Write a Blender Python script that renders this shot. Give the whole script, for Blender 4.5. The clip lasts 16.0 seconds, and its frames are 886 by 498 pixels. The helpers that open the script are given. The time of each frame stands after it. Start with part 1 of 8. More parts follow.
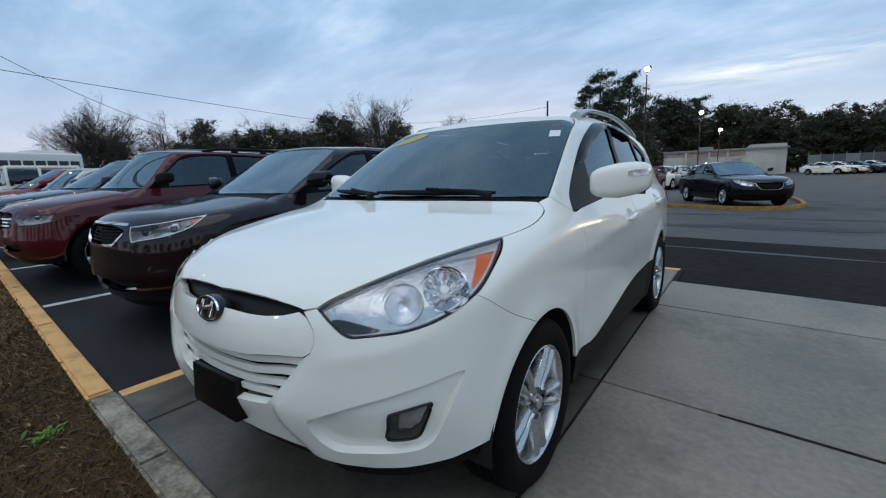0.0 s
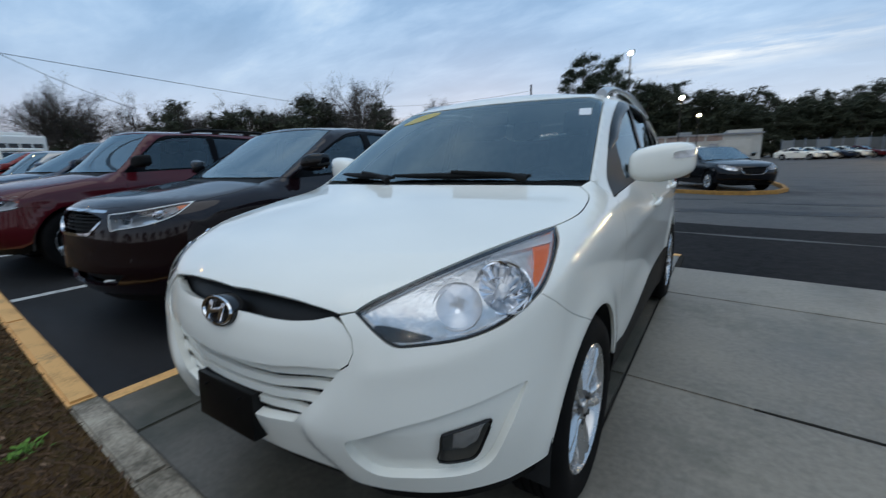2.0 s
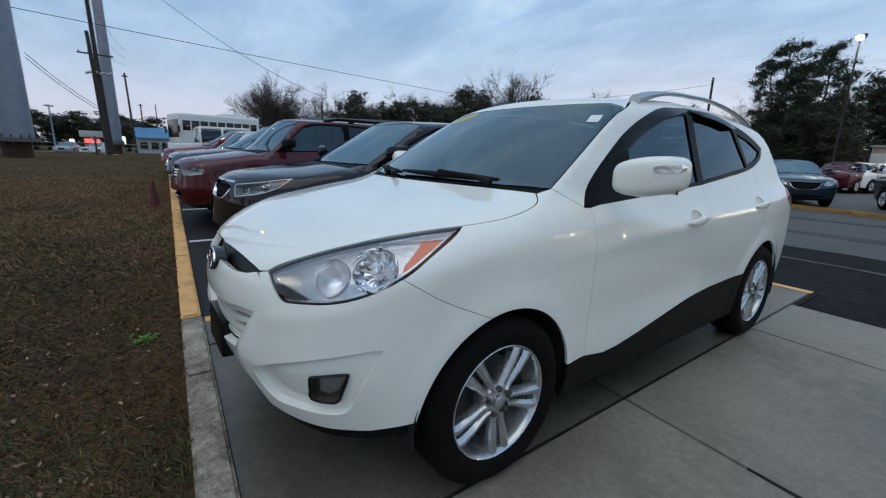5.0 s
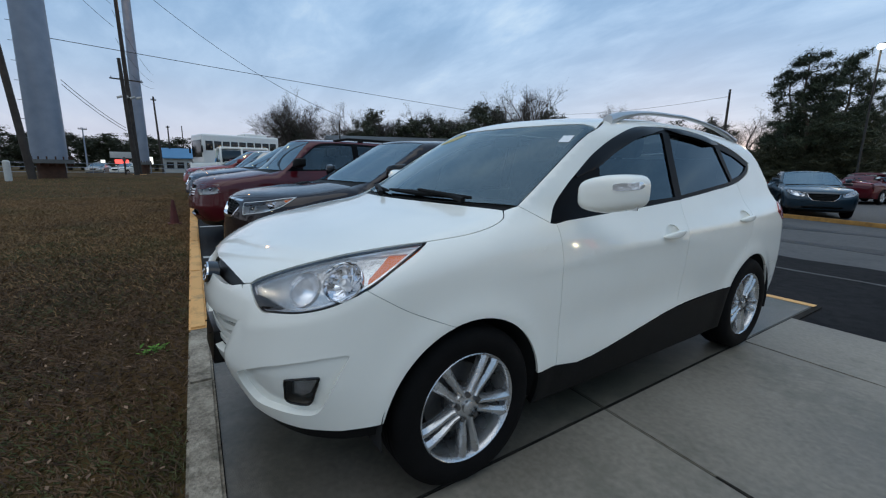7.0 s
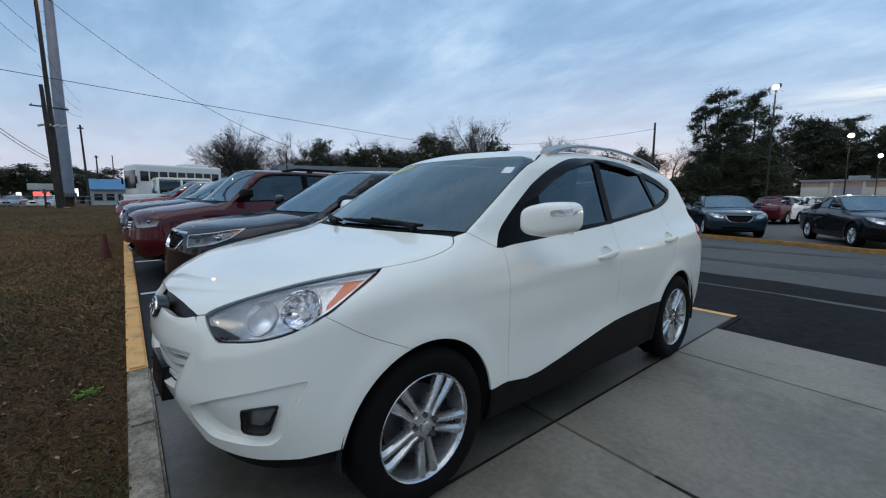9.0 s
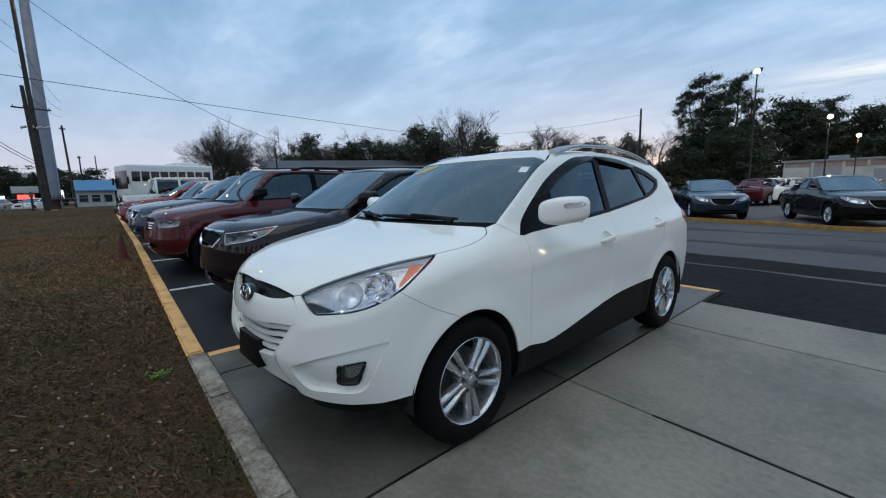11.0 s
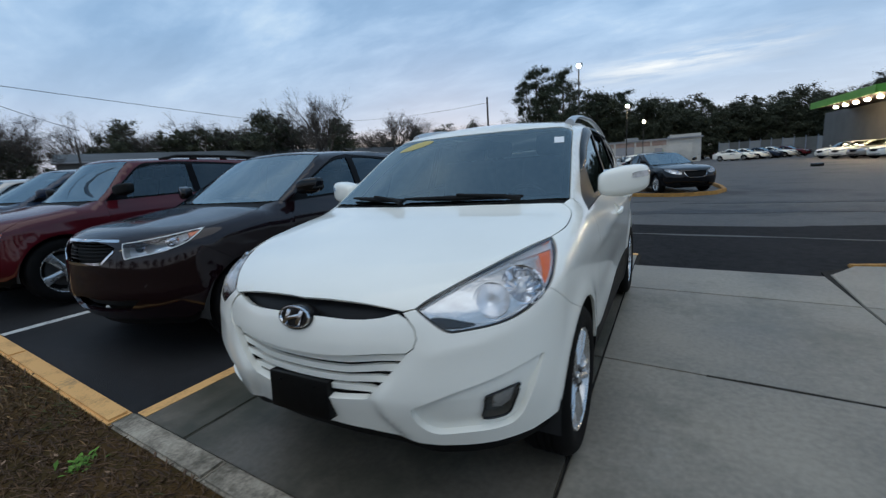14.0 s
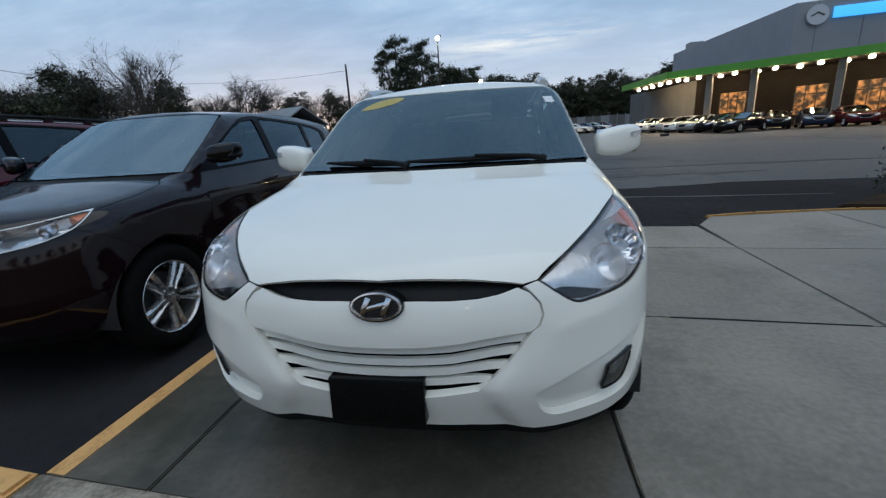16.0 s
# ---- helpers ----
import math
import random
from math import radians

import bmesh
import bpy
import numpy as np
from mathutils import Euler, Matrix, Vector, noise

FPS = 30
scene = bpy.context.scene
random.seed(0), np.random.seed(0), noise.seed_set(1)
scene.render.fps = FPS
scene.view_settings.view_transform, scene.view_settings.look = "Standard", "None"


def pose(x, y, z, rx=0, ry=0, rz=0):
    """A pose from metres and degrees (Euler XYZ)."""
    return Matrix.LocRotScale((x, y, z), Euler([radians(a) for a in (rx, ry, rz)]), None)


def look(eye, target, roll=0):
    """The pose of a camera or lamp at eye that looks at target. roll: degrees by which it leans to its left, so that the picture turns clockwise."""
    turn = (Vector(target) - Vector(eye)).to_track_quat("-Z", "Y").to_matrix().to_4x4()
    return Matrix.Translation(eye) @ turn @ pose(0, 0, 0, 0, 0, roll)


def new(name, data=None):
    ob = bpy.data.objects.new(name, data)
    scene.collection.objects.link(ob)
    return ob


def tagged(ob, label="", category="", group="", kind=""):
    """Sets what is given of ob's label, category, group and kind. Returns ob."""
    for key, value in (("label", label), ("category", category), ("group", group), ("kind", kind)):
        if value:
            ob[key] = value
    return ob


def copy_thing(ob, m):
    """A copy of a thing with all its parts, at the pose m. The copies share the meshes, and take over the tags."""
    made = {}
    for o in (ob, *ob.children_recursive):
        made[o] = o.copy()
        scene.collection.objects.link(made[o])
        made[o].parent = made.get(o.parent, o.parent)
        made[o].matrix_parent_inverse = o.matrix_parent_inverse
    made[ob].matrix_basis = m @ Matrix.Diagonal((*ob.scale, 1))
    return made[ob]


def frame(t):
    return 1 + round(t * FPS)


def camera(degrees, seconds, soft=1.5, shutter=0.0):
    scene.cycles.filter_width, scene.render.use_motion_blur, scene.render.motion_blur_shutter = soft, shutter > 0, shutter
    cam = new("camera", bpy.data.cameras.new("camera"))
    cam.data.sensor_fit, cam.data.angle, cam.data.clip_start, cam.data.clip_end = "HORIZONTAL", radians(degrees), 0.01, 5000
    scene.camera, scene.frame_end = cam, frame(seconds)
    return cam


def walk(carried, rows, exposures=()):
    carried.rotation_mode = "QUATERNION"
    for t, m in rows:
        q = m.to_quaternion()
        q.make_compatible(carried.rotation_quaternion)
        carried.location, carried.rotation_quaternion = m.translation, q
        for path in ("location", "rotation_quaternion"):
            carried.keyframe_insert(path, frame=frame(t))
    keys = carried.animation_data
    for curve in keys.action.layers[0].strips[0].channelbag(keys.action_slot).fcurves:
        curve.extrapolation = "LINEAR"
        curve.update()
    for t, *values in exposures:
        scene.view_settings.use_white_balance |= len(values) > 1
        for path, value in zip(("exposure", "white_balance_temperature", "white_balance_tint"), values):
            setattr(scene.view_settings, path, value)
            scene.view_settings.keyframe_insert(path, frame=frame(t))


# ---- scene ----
cam = camera(93.1, 16.0, 1.15, 0.45)
PATH = [
    (0, (1.513, -0.618, 1.272), (0.347, 0.971, 0.933), -2.0),
    (0.5, (1.529, -0.621, 1.281), (0.382, 0.986, 0.962), -2.3),
    (1, (1.495, -0.618, 1.29), (0.379, 1.011, 0.971), -0.8),
    (1.5, (1.298, -0.603, 1.294), (0.334, 1.112, 0.934), -1.3),
    (2, (1.236, -0.581, 1.265), (0.147, 1.045, 0.854), -1.9),
    (2.5, (1.297, -0.55, 1.213), (0.052, 0.937, 0.724), -1.6),
    (3, (1.423, -0.498, 1.235), (0.173, 0.994, 0.776), -1.1),
    (3.5, (1.567, -0.445, 1.293), (0.236, 0.971, 0.821), -0.8),
    (5.8, (2.072, -0.112, 1.296), (0.43, 0.95, 0.875), 0.6),
    (6, (2.1, -0.108, 1.301), (0.453, 0.945, 0.881), -0.2),
    (6.5, (2.114, -0.118, 1.317), (0.478, 0.962, 0.918), 0.3),
    (7, (2.133, -0.112, 1.322), (0.506, 0.989, 0.948), 0.9),
    (7.5, (2.172, -0.092, 1.328), (0.573, 1.051, 0.961), 1.2),
    (8, (2.211, -0.078, 1.33), (0.649, 1.13, 1.012), 1.2),
    (10.3, (2.215, -0.511, 1.327), (0.744, 0.823, 1.098), -0.5),
    (10.5, (2.279, -0.57, 1.343), (0.808, 0.756, 1.064), -0.8),
    (11, (2.378, -0.65, 1.376), (0.905, 0.672, 1.09), -1.5),
    (11.5, (2.348, -0.707, 1.376), (0.867, 0.613, 1.119), -1.6),
    (12, (2.242, -0.828, 1.364), (0.785, 0.513, 1.083), 0.1),
    (12.5, (2.069, -0.945, 1.354), (0.809, 0.574, 1.03), -0.6),
    (13, (1.851, -0.91, 1.34), (0.559, 0.581, 1.009), -0.6),
    (13.5, (1.619, -0.905, 1.353), (0.407, 0.646, 0.998), -0.7),
    (13.8, (1.399, -0.95, 1.345), (0.326, 0.707, 1.027), -1.4),
    (14, (1.228, -1.01, 1.352), (0.283, 0.714, 0.982), -3.9),
    (14.5, (0.945, -1.053, 1.336), (0.111, 0.713, 0.903), -1.5),
    (15, (0.694, -1.023, 1.311), (0.152, 0.843, 0.837), -3.1),
    (15.5, (0.54, -1.09, 1.329), (0.241, 0.831, 0.86), -4.0),
    (16, (0.407, -1.06, 1.328), (0.069, 0.838, 0.797), -3.7),
]
walk(cam, [(t, look(eye, target, roll)) for t, eye, target, roll in PATH], [(0, 0.08), (3.5, 0.04), (13.5, 0.04), (15, -0.05), (16, -0.09)])

# ---------------------------------------------------------------- light
SKY_LEVEL = 0.05
world = bpy.data.worlds.new("dusk_sky")
scene.world = world
world.use_nodes = True
wt = world.node_tree
wt.nodes.clear()


def wnode(kind, **kw):
    n = wt.nodes.new(kind)
    for k, v in kw.items():
        n.inputs[k].default_value = v
    return n


w_out = wnode("ShaderNodeOutputWorld")
w_bg = wnode("ShaderNodeBackground", Strength=1.37)
w_sky = wnode("ShaderNodeTexSky")
w_sky.sky_type = "NISHITA"
w_sky.sun_disc = False
w_sky.sun_elevation = radians(4.0)
w_sky.sun_rotation = radians(-28.0)
w_sky.air_density = 1.6
w_sky.dust_density = 2.5
w_sky.ozone_density = 2.0
w_level = wnode("ShaderNodeVectorMath")
w_level.operation = "SCALE"
w_level.inputs["Scale"].default_value = SKY_LEVEL
w_co = wnode("ShaderNodeTexCoord")
w_sep = wnode("ShaderNodeSeparateXYZ")
w_den = wnode("ShaderNodeMath")
w_den.operation = "ADD"
w_den.inputs[1].default_value = 0.22
w_dx = wnode("ShaderNodeMath")
w_dx.operation = "DIVIDE"
w_dy = wnode("ShaderNodeMath")
w_dy.operation = "DIVIDE"
w_flat = wnode("ShaderNodeCombineXYZ")
# a cloud deck seen from below: the direction projected on a level ceiling
w_map = wnode("ShaderNodeMapping")
w_map.inputs["Scale"].default_value = (0.9, 1.7, 1.0)
w_map.inputs["Rotation"].default_value = (0, 0, radians(24))
w_n1 = wnode("ShaderNodeTexNoise", Scale=1.15, Detail=7.0, Roughness=0.55, Distortion=0.25)
w_n2 = wnode("ShaderNodeTexNoise", Scale=3.4, Detail=5.0, Roughness=0.6, Distortion=0.4)
w_add = wnode("ShaderNodeMix")
w_add.data_type = "FLOAT"
w_add.inputs["Factor"].default_value = 0.32
w_ramp = wnode("ShaderNodeValToRGB")
el = w_ramp.color_ramp.elements
el[0].position, el[0].color = 0.30, (0.164, 0.291, 0.465, 1)
el[1].position, el[1].color = 0.72, (0.514, 0.643, 0.764, 1)
mid = el.new(0.46)
mid.color = (0.224, 0.367, 0.561, 1)
mid = el.new(0.58)
mid.color = (0.323, 0.474, 0.668, 1)
# warm pale band low over the horizon
w_hor = wnode("ShaderNodeValToRGB")
eh = w_hor.color_ramp.elements
eh[0].position, eh[0].color = 0.0, (0.648, 0.605, 0.576, 1)
eh[1].position, eh[1].color = 0.30, (0.339, 0.469, 0.639, 1)
mid = eh.new(0.10)
mid.color = (0.591, 0.632, 0.697, 1)
w_hf = wnode("ShaderNodeMapRange")
w_hf.inputs["From Min"].default_value = 0.04
w_hf.inputs["From Max"].default_value = 0.34
w_hf.inputs["To Min"].default_value = 0.72
w_hf.inputs["To Max"].default_value = 0.0
w_deck = wnode("ShaderNodeMix")
w_deck.data_type = "RGBA"
w_all = wnode("ShaderNodeMix")
w_all.data_type = "RGBA"
w_all.inputs["Factor"].default_value = 0.93
wl = wt.links.new
wl(w_co.outputs["Generated"], w_sep.inputs[0])
wl(w_sep.outputs["Z"], w_den.inputs[0])
wl(w_sep.outputs["X"], w_dx.inputs[0])
wl(w_den.outputs[0], w_dx.inputs[1])
wl(w_sep.outputs["Y"], w_dy.inputs[0])
wl(w_den.outputs[0], w_dy.inputs[1])
wl(w_dx.outputs[0], w_flat.inputs["X"])
wl(w_dy.outputs[0], w_flat.inputs["Y"])
wl(w_flat.outputs[0], w_map.inputs["Vector"])
wl(w_map.outputs[0], w_n1.inputs["Vector"])
wl(w_map.outputs[0], w_n2.inputs["Vector"])
wl(w_n1.outputs["Fac"], w_add.inputs[2])
wl(w_n2.outputs["Fac"], w_add.inputs[3])
wl(w_add.outputs[0], w_ramp.inputs["Fac"])
wl(w_sep.outputs["Z"], w_hor.inputs["Fac"])
wl(w_sep.outputs["Z"], w_hf.inputs["Value"])
wl(w_hf.outputs[0], w_deck.inputs["Factor"])
wl(w_ramp.outputs["Color"], w_deck.inputs[6])
wl(w_hor.outputs["Color"], w_deck.inputs[7])
wl(w_sky.outputs["Color"], w_level.inputs[0])
wl(w_level.outputs[0], w_all.inputs[6])
wl(w_deck.outputs[2], w_all.inputs[7])


def wmath(op, a, b=None, clamp=False):
    n = wt.nodes.new("ShaderNodeMath")
    n.operation, n.use_clamp = op, clamp
    for k, v in enumerate((a, b)):
        if v is None:
            continue
        if isinstance(v, (int, float)):
            n.inputs[k].default_value = v
        else:
            wt.links.new(v, n.inputs[k])
    return n.outputs[0]


# thin bright cloud streaks low in the north
s_x, s_y, s_z = w_sep.outputs["X"], w_sep.outputs["Y"], w_sep.outputs["Z"]
w_s3 = wnode("ShaderNodeTexNoise", Scale=5.0, Detail=6.0, Roughness=0.65)
w_sm = wnode("ShaderNodeMapping")
w_sm.inputs["Scale"].default_value = (1.0, 1.0, 9.0)
wl(w_co.outputs["Generated"], w_sm.inputs["Vector"])
wl(w_sm.outputs[0], w_s3.inputs["Vector"])
s_rise = wmath("ADD", wmath("MULTIPLY", s_x, 0.05), 0.176)
s_off = wmath("ABSOLUTE", wmath("SUBTRACT", s_z, s_rise))
s_band = wmath("SUBTRACT", 1.0, wmath("DIVIDE", s_off, 0.034), True)
s_side = wmath("SUBTRACT", 1.15, wmath("DIVIDE", wmath("ABSOLUTE", wmath("ADD", s_x, -0.01)), 0.22), True)
s_north = wmath("GREATER_THAN", s_y, 0.0)
s_patch = wmath("MULTIPLY", wmath("SUBTRACT", w_s3.outputs["Fac"], 0.40), 5.0, True)
s_fac = wmath("MULTIPLY", wmath("MULTIPLY", s_band, s_side), wmath("MULTIPLY", s_patch, s_north))
w_str = wnode("ShaderNodeMix")
w_str.data_type = "RGBA"
wl(wmath("MULTIPLY", s_fac, 0.75), w_str.inputs["Factor"])
wl(w_all.outputs[2], w_str.inputs[6])
w_str.inputs[7].default_value = (0.80, 0.80, 0.76, 1)


def toward(az):
    """How far a direction of the sky lies towards a bearing."""
    return wmath("ADD", wmath("MULTIPLY", s_x, math.sin(radians(az))), wmath("MULTIPLY", s_y, math.cos(radians(az))))


def tint(before, az, spread, top, most, colour):
    """A low band of colour along the horizon round a bearing."""
    near = wmath("DIVIDE", wmath("SUBTRACT", toward(az), 1 - spread), spread, True)
    low = wmath("SUBTRACT", 1.0, wmath("DIVIDE", wmath("ABSOLUTE", s_z), top), True)
    mix = wnode("ShaderNodeMix")
    mix.data_type = "RGBA"
    wl(wmath("MULTIPLY", wmath("MULTIPLY", near, low), most), mix.inputs["Factor"])
    wl(before, mix.inputs[6])
    mix.inputs[7].default_value = (*colour, 1)
    return mix.outputs[2]


# the last of the sunset behind the trees, and a rosy band in the west
w_dusk = tint(w_str.outputs[2], -38, 0.13, 0.10, 0.85, (1.0, 0.64, 0.40))
w_dusk = tint(w_dusk, -98, 0.30, 0.17, 0.42, (0.66, 0.55, 0.61))
w_dusk = tint(w_dusk, -105, 0.45, 0.9, 0.22, (0.33, 0.47, 0.68))
wl(w_dusk, w_bg.inputs["Color"])
wl(wmath("ADD", 1.27, wmath("MULTIPLY", toward(5), 0.12)), w_bg.inputs["Strength"])
wl(w_bg.outputs[0], w_out.inputs["Surface"])

sun = new("sun", bpy.data.lights.new("sun", "SUN"))
sun.data.energy, sun.data.angle, sun.data.color = 0.85, radians(70), (1.0, 0.93, 0.82)
sun.matrix_world = look((6, -16, 50), (0, 0, 0))

# ---------------------------------------------------------------- materials
def mat(name, c1, c2=None, rough=0.5, metal=0.0, scale=6.0, fine=60.0, bump=0.0, bscale=None, coat=0.0, spec=0.5, rvar=0.0,
        vary=0.0, split=(0.35, 0.68)):
    """A principled surface: two colours mixed by a coarse and a fine noise, with relief, coat and worn gloss."""
    m = bpy.data.materials.new(name)
    m.use_nodes = True
    nt = m.node_tree
    b = nt.nodes["Principled BSDF"]
    b.inputs["Roughness"].default_value = rough
    b.inputs["Metallic"].default_value = metal
    b.inputs["Specular IOR Level"].default_value = spec
    b.inputs["Coat Weight"].default_value = coat
    b.inputs["Coat Roughness"].default_value = 0.035
    b.inputs["Base Color"].default_value = (*c1, 1)
    co = nt.nodes.new("ShaderNodeTexCoord")
    n1 = nt.nodes.new("ShaderNodeTexNoise")
    n1.inputs["Scale"].default_value, n1.inputs["Detail"].default_value = scale, 6
    n2 = nt.nodes.new("ShaderNodeTexNoise")
    n2.inputs["Scale"].default_value, n2.inputs["Detail"].default_value = fine, 4
    nt.links.new(co.outputs["Object"], n1.inputs["Vector"])
    nt.links.new(co.outputs["Object"], n2.inputs["Vector"])
    mixf = nt.nodes.new("ShaderNodeMix")
    mixf.inputs["Factor"].default_value = 0.4
    nt.links.new(n1.outputs["Fac"], mixf.inputs[2])
    nt.links.new(n2.outputs["Fac"], mixf.inputs[3])
    if c2 is not None:
        ramp = nt.nodes.new("ShaderNodeMapRange")
        ramp.inputs["From Min"].default_value, ramp.inputs["From Max"].default_value = split
        nt.links.new(mixf.outputs[0], ramp.inputs["Value"])
        mc = nt.nodes.new("ShaderNodeMix")
        mc.data_type = "RGBA"
        mc.inputs[6].default_value, mc.inputs[7].default_value = (*c1, 1), (*c2, 1)
        nt.links.new(ramp.outputs[0], mc.inputs["Factor"])
        out = mc.outputs[2]
        if vary:
            info = nt.nodes.new("ShaderNodeObjectInfo")
            mr = nt.nodes.new("ShaderNodeMapRange")
            mr.inputs["To Min"].default_value, mr.inputs["To Max"].default_value = 1 - vary, 1 + vary
            nt.links.new(info.outputs["Random"], mr.inputs["Value"])
            hsv = nt.nodes.new("ShaderNodeHueSaturation")
            nt.links.new(mr.outputs[0], hsv.inputs["Value"])
            nt.links.new(out, hsv.inputs["Color"])
            out = hsv.outputs["Color"]
        nt.links.new(out, b.inputs["Base Color"])
    if rvar:
        rr = nt.nodes.new("ShaderNodeMapRange")
        rr.inputs["To Min"].default_value, rr.inputs["To Max"].default_value = max(rough - rvar, 0.02), min(rough + rvar, 1)
        nt.links.new(n1.outputs["Fac"], rr.inputs["Value"])
        nt.links.new(rr.outputs[0], b.inputs["Roughness"])
    if bump:
        n3 = nt.nodes.new("ShaderNodeTexNoise")
        n3.inputs["Scale"].default_value, n3.inputs["Detail"].default_value = bscale or fine, 5
        nt.links.new(co.outputs["Object"], n3.inputs["Vector"])
        bp = nt.nodes.new("ShaderNodeBump")
        bp.inputs["Strength"].default_value = 1.0
        bp.inputs["Distance"].default_value = bump
        nt.links.new(n3.outputs["Fac"], bp.inputs["Height"])
        nt.links.new(bp.outputs[0], b.inputs["Normal"])
    return m


def glassy(name, tint, gloss_rough=0.01, ior=1.5, sheen=(1, 1, 1)):
    """A thin pane: clear, tinted, with the gloss of glass."""
    m = bpy.data.materials.new(name)
    m.use_nodes = True
    nt = m.node_tree
    nt.nodes.clear()
    o = nt.nodes.new("ShaderNodeOutputMaterial")
    t = nt.nodes.new("ShaderNodeBsdfTransparent")
    t.inputs["Color"].default_value = (*tint, 1)
    g = nt.nodes.new("ShaderNodeBsdfGlossy")
    g.inputs["Roughness"].default_value = gloss_rough
    g.inputs["Color"].default_value = (*sheen, 1)
    f = nt.nodes.new("ShaderNodeFresnel")
    f.inputs["IOR"].default_value = ior
    mx = nt.nodes.new("ShaderNodeMixShader")
    nt.links.new(f.outputs[0], mx.inputs[0])
    nt.links.new(t.outputs[0], mx.inputs[1])
    nt.links.new(g.outputs[0], mx.inputs[2])
    nt.links.new(mx.outputs[0], o.inputs["Surface"])
    return m


def glow(name, colour, strength):
    m = bpy.data.materials.new(name)
    m.use_nodes = True
    b = m.node_tree.nodes["Principled BSDF"]
    b.inputs["Base Color"].default_value = (*colour, 1)
    b.inputs["Emission Color"].default_value = (*colour, 1)
    b.inputs["Emission Strength"].default_value = strength
    return m


def paint(name, c, flake=0.0, rough=0.35, coat=1.0, spec=0.12, film=0.035):
    """Car paint under a clear coat; film is the coat's dullness from dust and dew."""
    m = mat(name, c, tuple(v * 1.06 for v in c), rough=rough, metal=flake, scale=2.5, fine=900, coat=coat, spec=spec)
    m.node_tree.nodes["Principled BSDF"].inputs["Coat Roughness"].default_value = film
    return m


WHITE = paint("white_paint", (0.87, 0.85, 0.77))
BUSWHITE = paint("aged_white_enamel", (0.70, 0.70, 0.67), 0.0, 0.4, 0.5, 0.3)
MAROON = paint("dark_maroon_paint", (0.0065, 0.0012, 0.0024), 0.0, 0.5, 0.88, 0.05, 0.06)
RED = paint("dark_red_paint", (0.072, 0.005, 0.009), 0.0, 0.5, 0.85, 0.05, 0.06)
NAVY = paint("dark_blue_paint", (0.010, 0.020, 0.045), 0.0, 0.4, 0.9, 0.1, 0.10)
SILVER = paint("silver_paint", (0.42, 0.40, 0.37), 0.6)
BRIGHTRED = paint("red_paint", (0.20, 0.012, 0.012), 0.0, 0.4, 0.8, 0.1, 0.10)
TEAL = paint("slate_blue_paint", (0.012, 0.028, 0.042), 0.2)
BLACKP = paint("black_paint", (0.003, 0.003, 0.004), 0.0, 0.35, 0.8, 0.03)
BLACKPL = mat("black_plastic", (0.004, 0.004, 0.004), (0.009, 0.009, 0.009), rough=0.6, spec=0.15, scale=12, fine=300, bump=0.0004, bscale=700)
PLATEBLK = mat("plate_holder_plastic", (0.004, 0.004, 0.004), (0.008, 0.008, 0.008), rough=0.3, spec=0.2, scale=30, fine=200)
SLOTBLK = mat("satin_black_slot", (0.005, 0.005, 0.005), (0.010, 0.009, 0.009), rough=0.5, spec=0.25, scale=20, fine=200)
GLOSSBLK = mat("gloss_black_trim", (0.008, 0.008, 0.009), rough=0.16)
INNER = mat("dark_recess", (0.006, 0.006, 0.006), (0.012, 0.012, 0.012), rough=0.9)
JOINTDIRT = mat("joint_dirt", (0.010, 0.009, 0.008), (0.040, 0.036, 0.030), rough=0.95, spec=0.1, scale=8, fine=60, bump=0.002, bscale=120)
RUBBER = mat("tyre_rubber", (0.003, 0.003, 0.003), (0.007, 0.0065, 0.0065), rough=0.8, spec=0.12, scale=9, fine=120, bump=0.0006, bscale=260)
ALLOY = mat("silver_alloy", (0.52, 0.52, 0.52), (0.62, 0.62, 0.62), rough=0.27, metal=0.85, scale=14, fine=200, rvar=0.06)
DARKALLOY = mat("brake_dust_alloy", (0.10, 0.10, 0.10), (0.17, 0.16, 0.15), rough=0.5, metal=0.8)
CHROME = mat("chrome", (0.78, 0.78, 0.80), rough=0.07, metal=1.0)
SATIN = mat("satin_silver", (0.50, 0.51, 0.52), rough=0.32, metal=0.8)
REFLECT = mat("lamp_reflector", (0.84, 0.85, 0.88), rough=0.10, metal=1.0)
LAMPCHROME = mat("lamp_chrome_bezel", (0.86, 0.87, 0.89), rough=0.14, metal=0.65, bump=0.005, bscale=26)
FOGDARK = mat("fog_lamp_dark_reflector", (0.16, 0.17, 0.17), (0.24, 0.25, 0.25), rough=0.25, metal=0.5)
LAMPDULL = mat("dull_lamp_reflector", (0.56, 0.565, 0.57), (0.76, 0.77, 0.78), rough=0.24, metal=0.75, scale=22, fine=90, bump=0.002, bscale=60)
LAMPGREY = mat("lamp_bezel_grey", (0.74, 0.75, 0.76), (0.82, 0.83, 0.84), rough=0.35, metal=0.0)
AMBER = mat("amber_lens", (0.72, 0.13, 0.02), (0.80, 0.18, 0.03), rough=0.18, coat=0.8, scale=60, fine=400)
REDLENS = mat("red_lens", (0.32, 0.012, 0.012), rough=0.12, coat=1.0)
LENS = glassy("clear_lamp_lens", (0.97, 0.98, 0.99))
GLASS = glassy("windscreen_glass", (0.46, 0.54, 0.55), ior=2.25, sheen=(0.84, 0.97, 1.0))
# raised IOR strengthens the sky's reflection on the row's windscreens
ROWGLASS = glassy("strong_gloss_windscreen_glass", (0.35, 0.42, 0.44), 0.03, ior=3.4, sheen=(0.82, 0.95, 1.0))
